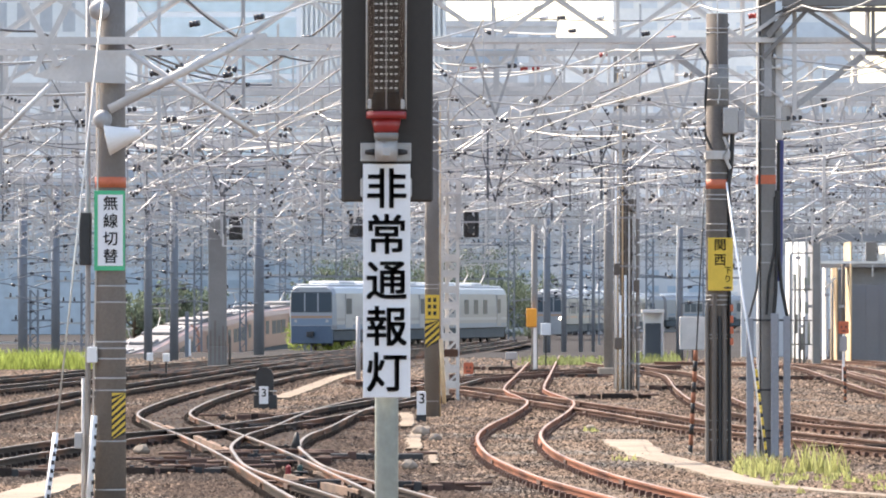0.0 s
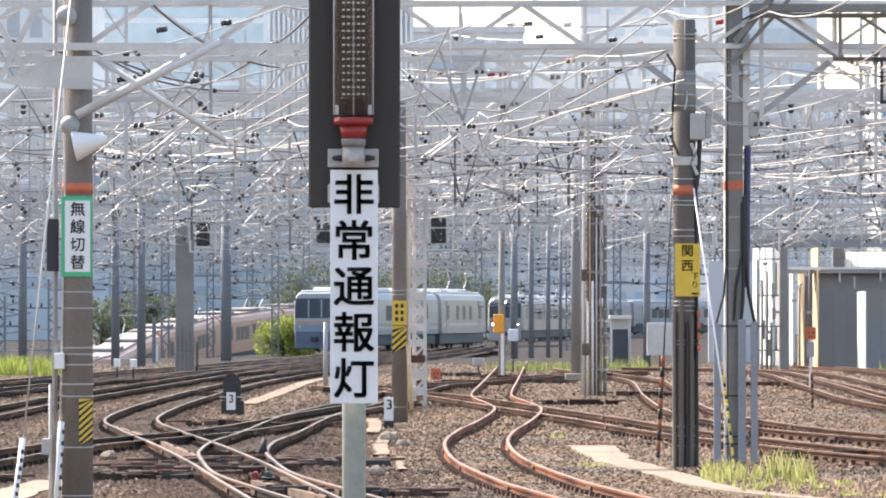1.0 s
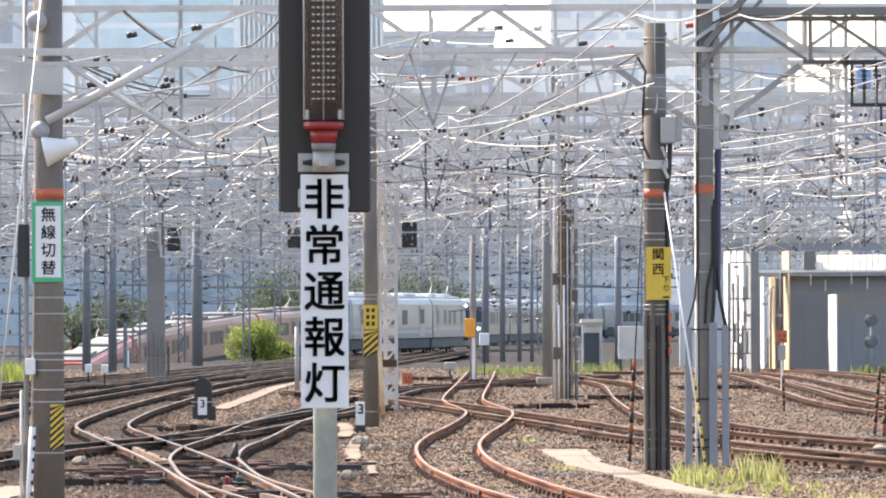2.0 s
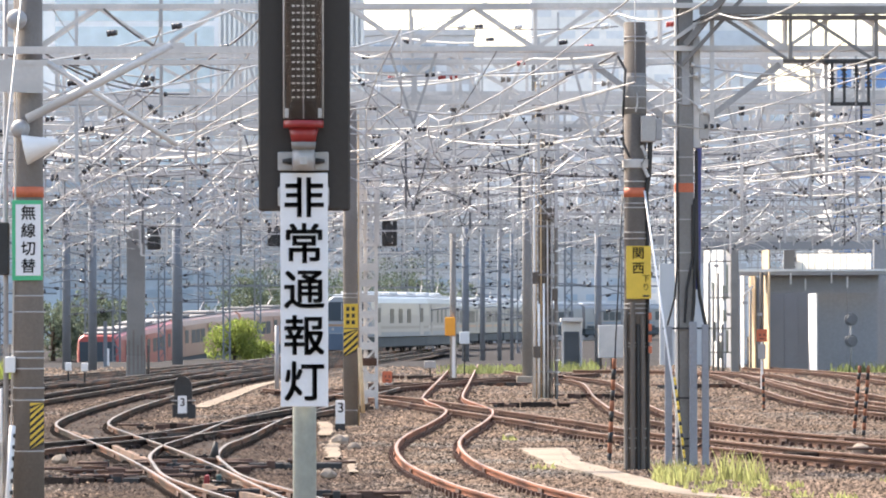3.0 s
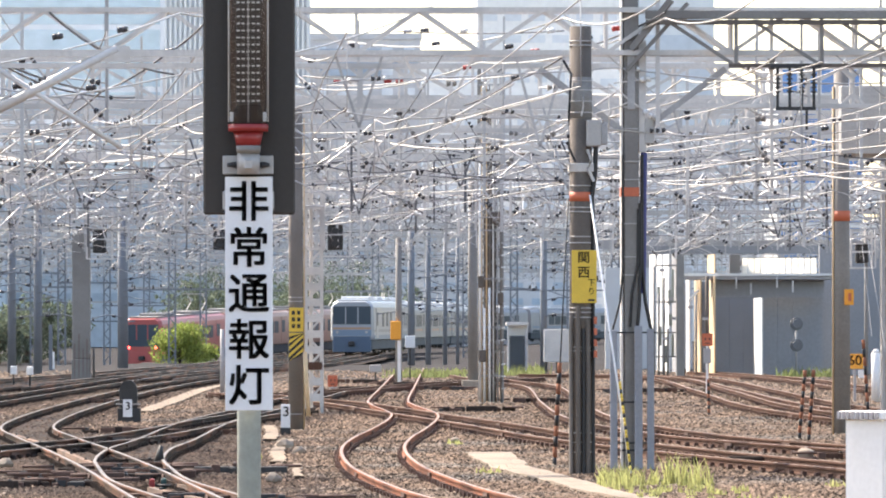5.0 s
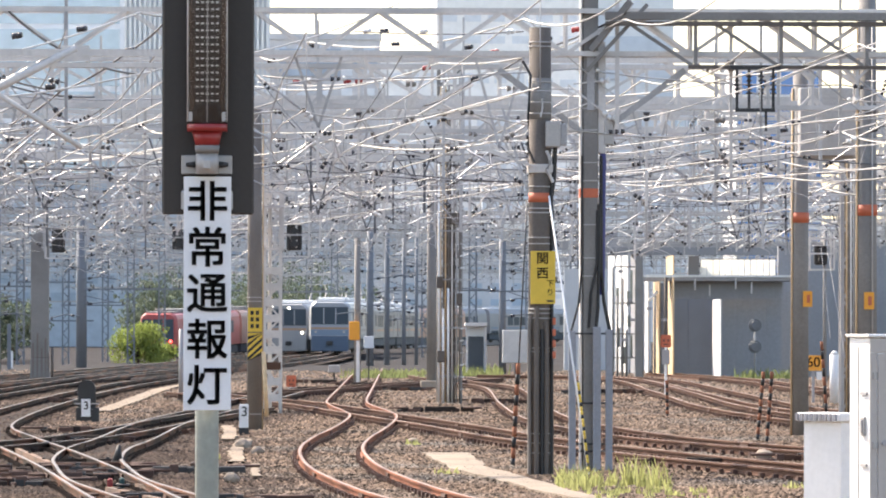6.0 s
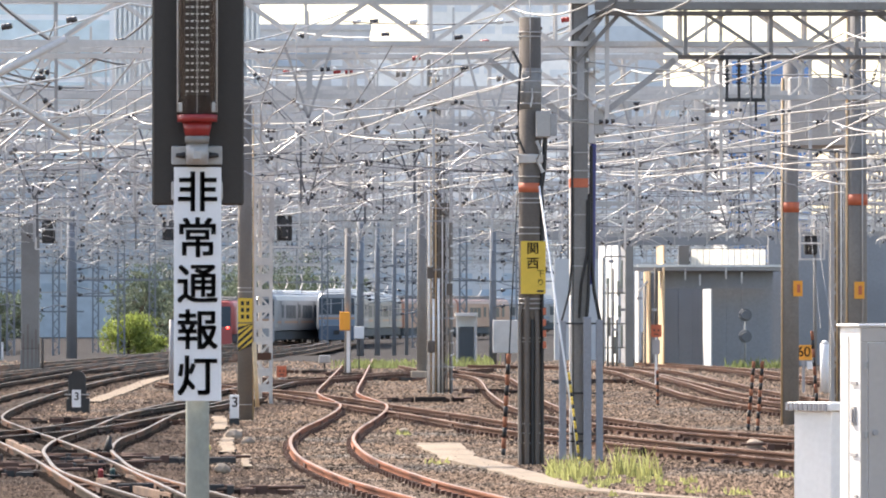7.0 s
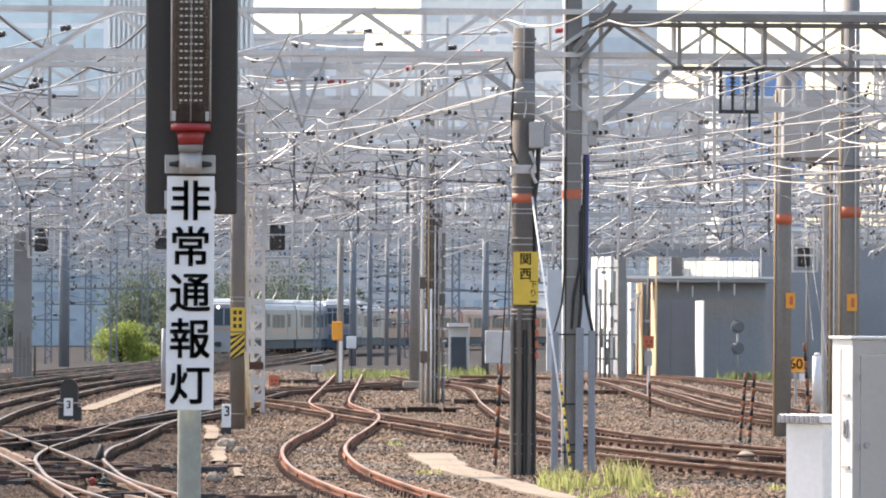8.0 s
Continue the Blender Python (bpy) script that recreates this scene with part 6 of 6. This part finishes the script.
# ---- lattice masts with cross-arms among the far sidings ----
for u, y, h in ((60, 300, 8.5), (150, 330, 8.8), (205, 360, 8.5), (300, 390, 9.0), (350, 320, 8.5), (430, 370, 9.0), (500, 400, 9.0), (545, 345, 8.6), (600, 380, 9.0), (690, 400, 9.0), (860, 420, 9.0), (905, 390, 8.8), (1065, 400, 9.0), (1150, 330, 8.4), (1250, 360, 8.6), (1330, 300, 8.4)):
    x = east(u, y)
    t = lattice_mast(x, y, 0.4, h, "dark lattice mast with cross-arms among the sidings", HAZED_POLE, False)
    for k in range(4):
        z = h * (0.95 - 0.14 * k)
        a = random.uniform(1.2, 3.2)
        part("cross_arm", bar(bmesh.new(), (-a, 0, z), (a * random.uniform(0.4, 1.0), 0, z), 0.1), HAZED_POLE if k % 2 else GALV, t)
        for s in (-0.8, -0.4, 0.4):
            part("insulator", rod(bmesh.new(), (a * s, 0, z + 0.05), (a * s, 0, z + 0.28), 0.07, 0.05, 7), PORCELAIN, t)


# ---- plants ----
def blades(name, spots, n, height, spread, m, label, slim=1.0):
    """A patch of weeds: bent grass blades around each spot."""
    v, fcs = [], []
    for x, y in spots:
        for k in range(n):
            a, r = random.uniform(0, 6.28), spread * math.sqrt(random.random())
            bx_, by_ = x + r * math.cos(a), y + r * math.sin(a) * 2.5
            h, la, w = height * (0.15 + 0.85 * random.random() ** 1.6), random.uniform(0, 6.28), slim * random.uniform(0.012, 0.03)
            lean = h * random.uniform(0.1, 0.6)
            dx, dy = math.cos(la) * lean, math.sin(la) * lean
            gz = ground_z(bx_, by_)
            b = len(v)
            v += [(bx_ - w, by_, gz), (bx_ + w, by_, gz), (bx_ + dx * 0.4 + w * 0.8, by_ + dy * 0.4, gz + h * 0.6), (bx_ + dx * 0.4 - w * 0.8, by_ + dy * 0.4, gz + h * 0.6), (bx_ + dx, by_ + dy, gz + h)]
            fcs += [(b, b + 1, b + 2, b + 3), (b + 3, b + 2, b + 4)]
    me = bpy.data.meshes.new(name)
    me.from_pydata(v, [], fcs)
    me.materials.append(m)
    return tagged(new(name, me), label, "weeds", kind="stuff")


tuft = random.Random(5)
for cx, cy, sx_, sy_, n, high, label in ((4.72, 84.6, 0.24, 1.1, 24, 0.34, "wispy yellow-green weeds at the foot of a column"), (5.6, 84.3, 0.16, 1.0, 15, 0.5, "taller wispy yellow-green weeds in the gravel"), (5.3, 80.3, 0.42, 1.6, 30, 0.12, "low creeping weeds in the gravel")):
    blades("weeds", [(tuft.gauss(cx, sx_), tuft.gauss(cy, sy_)) for k in range(n)], 15, high, 0.07, GRASS, label, 0.42)
blades("weeds", [(2.93, 91.24), (2.93, 112.11), (-0.94, 100.40), (7.83, 83.61), (6.50, 75.99), (5.97, 76.92)], 30, 0.12, 0.2, GRASS, "scattered weeds in the ballast", 0.6)
blades("grass", [(3.83, 238), (4.06, 252), (4.12, 238), (4.36, 252), (4.40, 238), (4.66, 252), (4.69, 238), (4.96, 252), (4.97, 238), (5.27, 252), (5.26, 238), (5.57, 252), (5.55, 238), (5.87, 252), (5.83, 238), (6.17, 252), (6.12, 238), (6.48, 252), (6.40, 238), (6.78, 252)], 40, 0.34, 0.7, FAR_GRASS, "strip of tall yellow-green grass")
blades("grass", [(8.51, 246), (9.07, 262), (8.81, 246), (9.38, 262), (9.10, 246), (9.69, 262), (9.40, 246), (10.01, 262), (9.69, 246), (10.32, 262), (9.99, 246), (10.64, 262)], 45, 0.5, 0.7, FAR_GRASS, "strip of tall yellow-green grass")
blades("grass", [(20.13, 238), (20.47, 238), (20.80, 238), (21.13, 238), (21.47, 238), (21.80, 238), (22.13, 238)], 45, 0.5, 0.4, FAR_GRASS, "strip of tall yellow-green grass before the depot")
blades("grass", [(-18.74, 222), (-20.09, 238), (-18.51, 222), (-19.85, 238), (-18.29, 222), (-19.61, 238), (-18.07, 222), (-19.37, 238), (-17.85, 222), (-19.14, 238), (-17.63, 222), (-18.90, 238), (-17.40, 222), (-18.66, 238), (-17.18, 222), (-18.42, 238), (-16.96, 222), (-18.18, 238), (-16.74, 222), (-17.95, 238), (-16.52, 222), (-17.71, 238), (-16.29, 222), (-17.47, 238), (-16.07, 222), (-17.23, 238), (-15.85, 222), (-16.99, 238), (-15.63, 222), (-16.76, 238), (-15.41, 222), (-16.52, 238), (-15.18, 222), (-16.28, 238), (-14.96, 222), (-16.04, 238), (-14.74, 222), (-15.80, 238), (-14.52, 222), (-15.57, 238), (-14.30, 222), (-15.33, 238)], 70, 0.8, 0.7, BUSH_LEAF, "bank of bright green grass beside the sidings")


def plant(x, y, z, height, width, clumps, label, kind="tree", leaf=LEAF, size=1.0):
    t = thing(kind, x, y, z, label, kind, "trees behind the sidings")
    bm = bmesh.new()
    rod(bm, (0, 0, -0.2), (0, 0, height * 0.55), width * 0.05, width * 0.03, 8)
    limbs = []
    for k in range(7):
        a = k * 2.4
        e = Vector((math.cos(a) * width * 0.35, math.sin(a) * width * 0.35, height * random.uniform(0.22, 0.85)))
        rod(bm, (0, 0, height * random.uniform(0.15, 0.45)), e, width * 0.022, width * 0.008, 6)
        limbs.append(e)
    part("trunk", bm, BARK, t)
    v, fcs = [], []
    for k in range(clumps):
        e = random.choice(limbs)
        c = Vector((e.x + random.gauss(0, width * 0.17), e.y + random.gauss(0, width * 0.17), min(height, max(height * 0.08, e.z + random.gauss(0, height * 0.16)))))
        for j in range(12):
            p = c + Vector((random.gauss(0, 0.16), random.gauss(0, 0.16), random.gauss(0, 0.14)))
            q = Euler((random.uniform(0, 6), random.uniform(0, 6), random.uniform(0, 6))).to_matrix()
            s = size * random.uniform(0.06, 0.13)
            b = len(v)
            v += [tuple(p + q @ Vector(w)) for w in ((-s, 0, 0), (0, -s * 0.5, 0.02), (s, 0, 0), (0, s * 0.5, 0.02))]
            fcs.append((b, b + 1, b + 2, b + 3))
    me = bpy.data.meshes.new("crown")
    me.from_pydata(v, [], fcs)
    me.materials.append(leaf)
    new("crown", me).parent = t


plant(-7.96, 352.0, -0.6, 2.6, 2.6, 420, "round bright green bush beside the curve", "bush", BUSH_LEAF)
plant(-6.62, 356.0, -0.6, 1.3, 1.4, 140, "small green bush beside the curve", "bush", BUSH_LEAF)
for u, y, h, w, n in ((290, 430, 5.0, 4.5, 300), (340, 440, 4.5, 4.0, 260), (238, 425, 4.2, 4.0, 240), (570, 470, 7.0, 4.0, 260), (640, 480, 6.0, 5.0, 260), (20, 330, 3.0, 4.0, 320), (-40, 320, 3.5, 4.0, 260), (720, 500, 6.5, 6.0, 300), (810, 510, 6.0, 6.0, 300), (890, 510, 6.0, 5.0, 260), (940, 520, 6.0, 6.0, 260), (600, 560, 7.5, 7.0, 420), (680, 566, 8.0, 7.5, 420), (760, 575, 7.5, 7.5, 420), (850, 570, 8.5, 8.0, 460),):
    x = east(u, y)
    plant(x, y, ground_z(x, y), h, w, n, "leafy green tree behind the sidings", size=1.5 if y > 400 else 1.0)


# ---- ballast stones, denser near the platform ----
def stones(n):
    rng = np.random.default_rng(7)
    y = 1 / rng.uniform(1 / 270, 1 / 64, n)
    x = y * rng.uniform(-0.085, 0.12, n)
    s = rng.uniform(0.014, 0.035, n) * (1 + (y - 64) / 160)
    base = np.array([(1, 0, 0), (0, 1, 0), (-1, 0, 0), (0, -1, 0), (0, 0, 1)], float)
    tri = np.array([(0, 1, 4), (1, 2, 4), (2, 3, 4), (3, 0, 4)])
    ang = rng.uniform(0, 6.28, n)
    c, q = np.cos(ang), np.sin(ang)
    jit = rng.uniform(0.6, 1.3, (n, 5, 3))
    b = base[None] * jit
    b[:, 4, 0] += rng.uniform(-0.5, 0.5, n)
    b[:, 4, 1] += rng.uniform(-0.5, 0.5, n)
    vx = (b[..., 0] * c[:, None] - b[..., 1] * q[:, None]) * s[:, None] + x[:, None]
    vy = (b[..., 0] * q[:, None] + b[..., 1] * c[:, None]) * s[:, None] + y[:, None]
    vz = b[..., 2] * s[:, None] * 0.8 + rng.uniform(-0.05, 0.0, n)[:, None]
    v = np.stack([vx, vy, vz], -1).reshape(-1, 3)
    # stones between and beside the busy rails are stained with oil
    pts = np.array([(p.x, p.y) for k in "efghiopq" for p in curve_through(TRACKS[k], 1.5) if p.y < 280])
    stained = np.zeros(n, bool)
    for a in range(0, n, 5000):
        d2 = (x[a:a + 5000, None] - pts[None, :, 0]) ** 2 + (y[a:a + 5000, None] - pts[None, :, 1]) ** 2
        stained[a:a + 5000] = np.sqrt(d2.min(1)) < rng.uniform(0.9, 2.1, len(d2)) * np.where(y[a:a + 5000] < 118, 1.7, 1.2)
    for chosen, m, label in ((~stained, STONES, "loose brown and grey ballast stones"), (stained, DARK_STONES, "dark oil-stained ballast stones between the rails")):
        vv = v.reshape(n, 5, 3)[chosen].reshape(-1, 3)
        k = int(chosen.sum())
        f = (tri[None] + 5 * np.arange(k)[:, None, None]).reshape(-1, 3)
        me = bpy.data.meshes.new("ballast_stones")
        me.vertices.add(len(vv)), me.loops.add(f.size), me.polygons.add(len(f))
        me.vertices.foreach_set("co", vv.ravel())
        me.loops.foreach_set("vertex_index", f.ravel())
        me.polygons.foreach_set("loop_start", np.arange(0, f.size, 3))
        me.polygons.foreach_set("loop_total", np.full(len(f), 3))
        me.update(calc_edges=True)
        me.materials.append(m)
        tagged(new("ballast_stones", me), label, "ballast", kind="stuff")


stones(240000)


# ---- trains ----
def railcar(body, lower, roof_m, stripe, label, cab=False, lit=None, panto=True, doors=3, side=None):
    """One car, 19.5 m long, its length along y, the cab at the minus-y end, z from the rail head."""
    t = new("railway_car")
    tagged(t, label, "train car")
    hw, hl = 1.42, 9.75
    bm = bmesh.new()
    prof = [(hw * 0.96, 0.95), (hw, 1.2), (hw, 2.3), (hw * 0.97, 3.05), (hw * 0.88, 3.35), (hw * 0.7, 3.5)]
    prof = prof + [(-x, z) for x, z in reversed(prof)]
    rings = []
    ends = [(-hl, 0.9), (-hl + 0.35, 1.0), (hl, 1.0)] if cab else [(-hl, 1.0), (hl, 1.0)]
    for y, k in ends:
        rings.append([bm.verts.new((x * k, y, 0.95 + (z - 0.95) * (k * 0.4 + 0.6))) for x, z in prof])
    for a, b in zip(rings, rings[1:]):
        for i in range(len(prof)):
            j = (i + 1) % len(prof)
            bm.faces.new((a[i], a[j], b[j], b[i]))
    bm.faces.new(rings[0]), bm.faces.new(list(reversed(rings[-1])))
    bmesh.ops.recalc_face_normals(bm, faces=bm.faces[:])
    part("body", bm, body, t)
    bm = bmesh.new()
    box(bm, -hw * 0.72, hw * 0.72, -hl + 0.3, hl - 0.1, 3.49, 3.6, 0.04)
    part("roof", bm, roof_m, t)
    for i in range(2 if panto else 3):
        y = (-5.5 + 8 * i) if panto else (-6 + 6 * i)
        part("air_conditioner", boxed(-0.95, 0.95, y - 1.4, y + 1.4, 3.58, 3.78, 0.06), roof_m, t)
    if panto:
        p = part("pantograph_base", boxed(-0.8, 0.8, 5.2, 7.0, 3.6, 3.7), GALV, t)
        bm = bmesh.new()
        for s in (-0.55, 0.55):
            bar(bm, (s, 5.4, 3.72), (s, 6.9, 4.35), 0.05)
            bar(bm, (s, 6.9, 4.35), (s, 5.9, 4.95), 0.05)
        bar(bm, (-0.9, 5.9, 4.95), (0.9, 5.9, 4.95), 0.07)
        part("pantograph_arm", bm, GALV, p)
    for s in (-1, 1):
        part("lower_panel", boxed(s * hw * 0.985, s * (hw + 0.012), -hl + 0.4, hl - 0.05, 0.97, 1.25), lower, t)
        part("stripe", boxed(s * hw, s * (hw + 0.008), -hl + 0.4, hl - 0.05, 1.45, 1.62), side or stripe, t)
        n = doors
        for k in range(n):
            y = -hl + 2.6 + k * (2 * hl - 5.2) / (n - 1)
            d = part("door", boxed(s * hw, s * (hw + 0.015), y - 0.65, y + 0.65, 1.05, 3.0), body, t)
            part("door_window", boxed(s * (hw + 0.012), s * (hw + 0.02), y - 0.5, y + 0.5, 1.85, 2.75), WINDOW, d)
        for k in range(n - 1):
            for q in (0.3, 0.5, 0.7):
                y = -hl + 2.6 + (k + q) * (2 * hl - 5.2) / (n - 1)
                part("window", boxed(s * hw, s * (hw + 0.01), y - 0.62, y + 0.62, 1.8, 2.7), WINDOW, t)
    part("underframe", boxed(-1.3, 1.3, -hl + 0.2, hl - 0.2, 0.3, 0.96, 0.05), TRAIN_UNDER, t)
    for y in (-6.8, 6.8):
        b = part("bogie", boxed(-1.15, 1.15, y - 1.3, y + 1.3, 0.25, 0.6, 0.05), TRAIN_UNDER, t)
        for dy in (-1.05, 1.05):
            for s in (-0.55, 0.55):
                bm = bmesh.new()
                rod(bm, (s - 0.06, y + dy, 0.43), (s + 0.06, y + dy, 0.43), 0.43, 0.43, 14)
                part("wheel", bm, DARK, b)
    if cab:
        f = -hl - 0.012
        part("cab_panel", boxed(-1.24, 1.24, f, f + 0.03, 1.62, 1.76), stripe, t)
        part("nose_panel", boxed(-1.25, 1.25, f, f + 0.03, 1.21, 1.6), lower, t)
        part("cab_mask", boxed(-1.24, 1.24, f + 0.002, f + 0.03, 1.95, 3.12, 0.0), TRAIN_UNDER if lit is not TAIL_ON else stripe, t)
        w = part("windscreen", boxed(-1.18, 1.18, f - 0.008, f + 0.02, 1.5 if lit is TAIL_ON else 2.0, 3.05), WINDOW, t)
        for x in (-0.4, 0.4):
            part("mullion", boxed(x - 0.04, x + 0.04, f - 0.015, f, 2.0, 3.05), body, w)
        part("skirt", boxed(-1.25, 1.25, f, f + 0.2, 0.15, 1.2, 0.04), TRAIN_NAVY if lower is TRAIN_BLUE else lower, t)
        part("coupler", boxed(-0.2, 0.2, f - 0.35, f, 0.55, 0.85, 0.04), DARK, t)
        for s in (-1, 1):
            bm = bmesh.new()
            rod(bm, (s * 0.95, f - 0.03, 1.45), (s * 0.95, f + 0.01, 1.45), 0.09, 0.09, 14)
            part("lamp", bm, lit or GALV, t)
        if lit is LIGHT_ON:
            bm = bmesh.new()
            rod(bm, (0, f - 0.0, 3.2), (0, f + 0.3, 3.2), 0.08, 0.08, 14)
            part("top_lamp", bm, lit, t)
    return t


def spot_on(path, s):
    """The place s metres along a line of x, y, z points, straight on beyond its ends."""
    p = [Vector(q) for q in path]
    for i, (a, b) in enumerate(zip(p, p[1:])):
        ln = (b - a).length
        if s <= ln or i == len(p) - 2:
            return a + (b - a) * (s / ln)
        s -= ln


def fine(path, n=10):
    q = [Vector(a) for a in path]
    q = [2 * q[0] - q[1], *q, 2 * q[-1] - q[-2]]
    out = []
    for a, b, c, d in zip(q, q[1:], q[2:], q[3:]):
        out += [0.5 * (2 * b + (c - a) * t + (2 * a - 5 * b + 4 * c - d) * t * t + (3 * b - a - 3 * c + d) * t ** 3) for t in [i / n for i in range(n)]]
    return out + [q[-2]]


def car_pose(path, s):
    """Stands a car on the line with its middle at s; its cab end points back along the line."""
    a, b = spot_on(path, s - 6.8), spot_on(path, s + 6.8)
    d = b - a
    yaw = math.degrees(math.atan2(-d.x, d.y))
    pitch = math.degrees(math.atan2(d.z, math.hypot(d.x, d.y)))
    m = (a + b) / 2
    return pose(m.x, m.y, m.z, pitch, 0, yaw)


RED_LINE = fine([(-33.0, 225.0, -8.0), (-27.5, 262.0, -6.6), (-23.3, 300.0, -5.2), (-18.8, 345.0, -3.55), (-16.7, 365.0, -2.2), (-11.6, 395.0, -1.0), (-3.6, 430.0, -0.4), (5.0, 465.0, -0.2), (14.0, 500.0, -0.1), (40.0, 590.0, -0.1)])
BLUE_LINE = fine([(0.963 * x, 0.963 * y, z) for x, y, z in [(-8.88, 330, 0.15), (-7.61, 338, 0.15), (-5.67, 346, 0.15), (-3.25, 353, 0.15), (-0.51, 362, 0.15), (1.90, 373, 0.15), (3.72, 387, 0.15), (5.33, 404, 0.15), (6.42, 425, 0.15), (8.27, 470, 0.15), (12.66, 560, 0.15)]])
DOWN_LINE = fine([(-6.66, 362, 0.04), (-3.16, 376, 0.04), (-1.24, 386, 0.04), (1.52, 399, 0.04), (3.55, 413, 0.04), (6.35, 435, 0.04), (10.62, 470, 0.04), (17.81, 530, 0.04)])
FAR_LINE = [(2.34, 557.0, 0.0), (33.4, 612.0, 0.0)]

red_train = [railcar(TRAIN_RED, TRAIN_RED, TRAIN_ROOF_DULL, TRAIN_RED, "red rear car of a commuter train, tail lamps lit", True, TAIL_ON)]
red_train += [railcar(TRAIN_PINK, TRAIN_PINK, TRAIN_ROOF_DULL, TRAIN_PINK, "red commuter train car, haze and sun put into its pinkish colour, with roof equipment") for k in range(4)]
blue_train = [railcar(TRAIN_WHITE, TRAIN_BLUE, TRAIN_ROOF, TRAIN_ORANGE, "white and blue express car with a dark windscreen", True, None, False, 2, TRAIN_STEEL)]
blue_train += [railcar(TRAIN_STEEL, TRAIN_BLUE, TRAIN_ROOF, TRAIN_WHITE, "silver express car with sunlight put into its white roof colour", False, None, True, 2)]
down_train = [railcar(TRAIN_STEEL, TRAIN_STEEL, TRAIN_ROOF, TRAIN_ORANGE, "stainless commuter car with orange stripe and lit headlamps", True, LIGHT_ON)]
down_train += [railcar(TRAIN_STEEL, TRAIN_STEEL, TRAIN_ROOF, TRAIN_ORANGE, "stainless commuter car with orange stripe") for k in range(3)]
for k in range(3):
    c = railcar(TRAIN_STEEL, TRAIN_UNDER, TRAIN_ROOF, TRAIN_BLUE, "stabled stainless train car on a far siding", False, None, k % 2 == 0)
    c.matrix_world = car_pose(FAR_LINE, 9.75 + 20.2 * k)


def motions():
    """Where the end of each train stands along its line, second by second."""
    def length_at(path, y):
        s = 0.0
        for a, b in zip(path, path[1:]):
            if b.y >= y:
                return s + (b - a).length * (y - a.y) / (b.y - a.y)
            s += (b - a).length
        return s

    def run(cars, path, ends):
        for k, car in enumerate(cars):
            walk(car, [(t, car_pose(path, length_at(path, y) + 9.75 + 20.2 * k)) for t, y in ends])

    run(red_train, RED_LINE, [(0, 303.0), (1, 322.0), (2, 343.0), (3, 363.5), (3.5, 372.0), (4, 380.0), (4.6, 389.0), (5.3, 400.5), (6, 412.0), (6.6, 423.0), (7.2, 437.0), (8, 456.0)])
    run(blue_train, BLUE_LINE, [(t, 0.963 * y) for t, y in [(0, 338.0), (0.5, 342.0), (1, 345.5), (1.5, 349.0), (2.3, 354.5), (3, 360.0), (3.5, 364.5), (4, 369.5), (4.6, 376.0), (5.3, 383.0), (5.7, 386.5), (6, 393.0), (6.3, 398.5), (6.6, 404.0), (7.2, 417.0), (8, 436.0)]])
    run(down_train, DOWN_LINE, [(0, 452.0), (1, 444.0), (2, 436.5), (3, 429.0), (4, 421.0), (5, 410.0), (5.7, 402.0), (6, 399.0), (6.6, 394.0), (7, 391.0), (7.5, 387.0), (8, 382.0)])


motions()
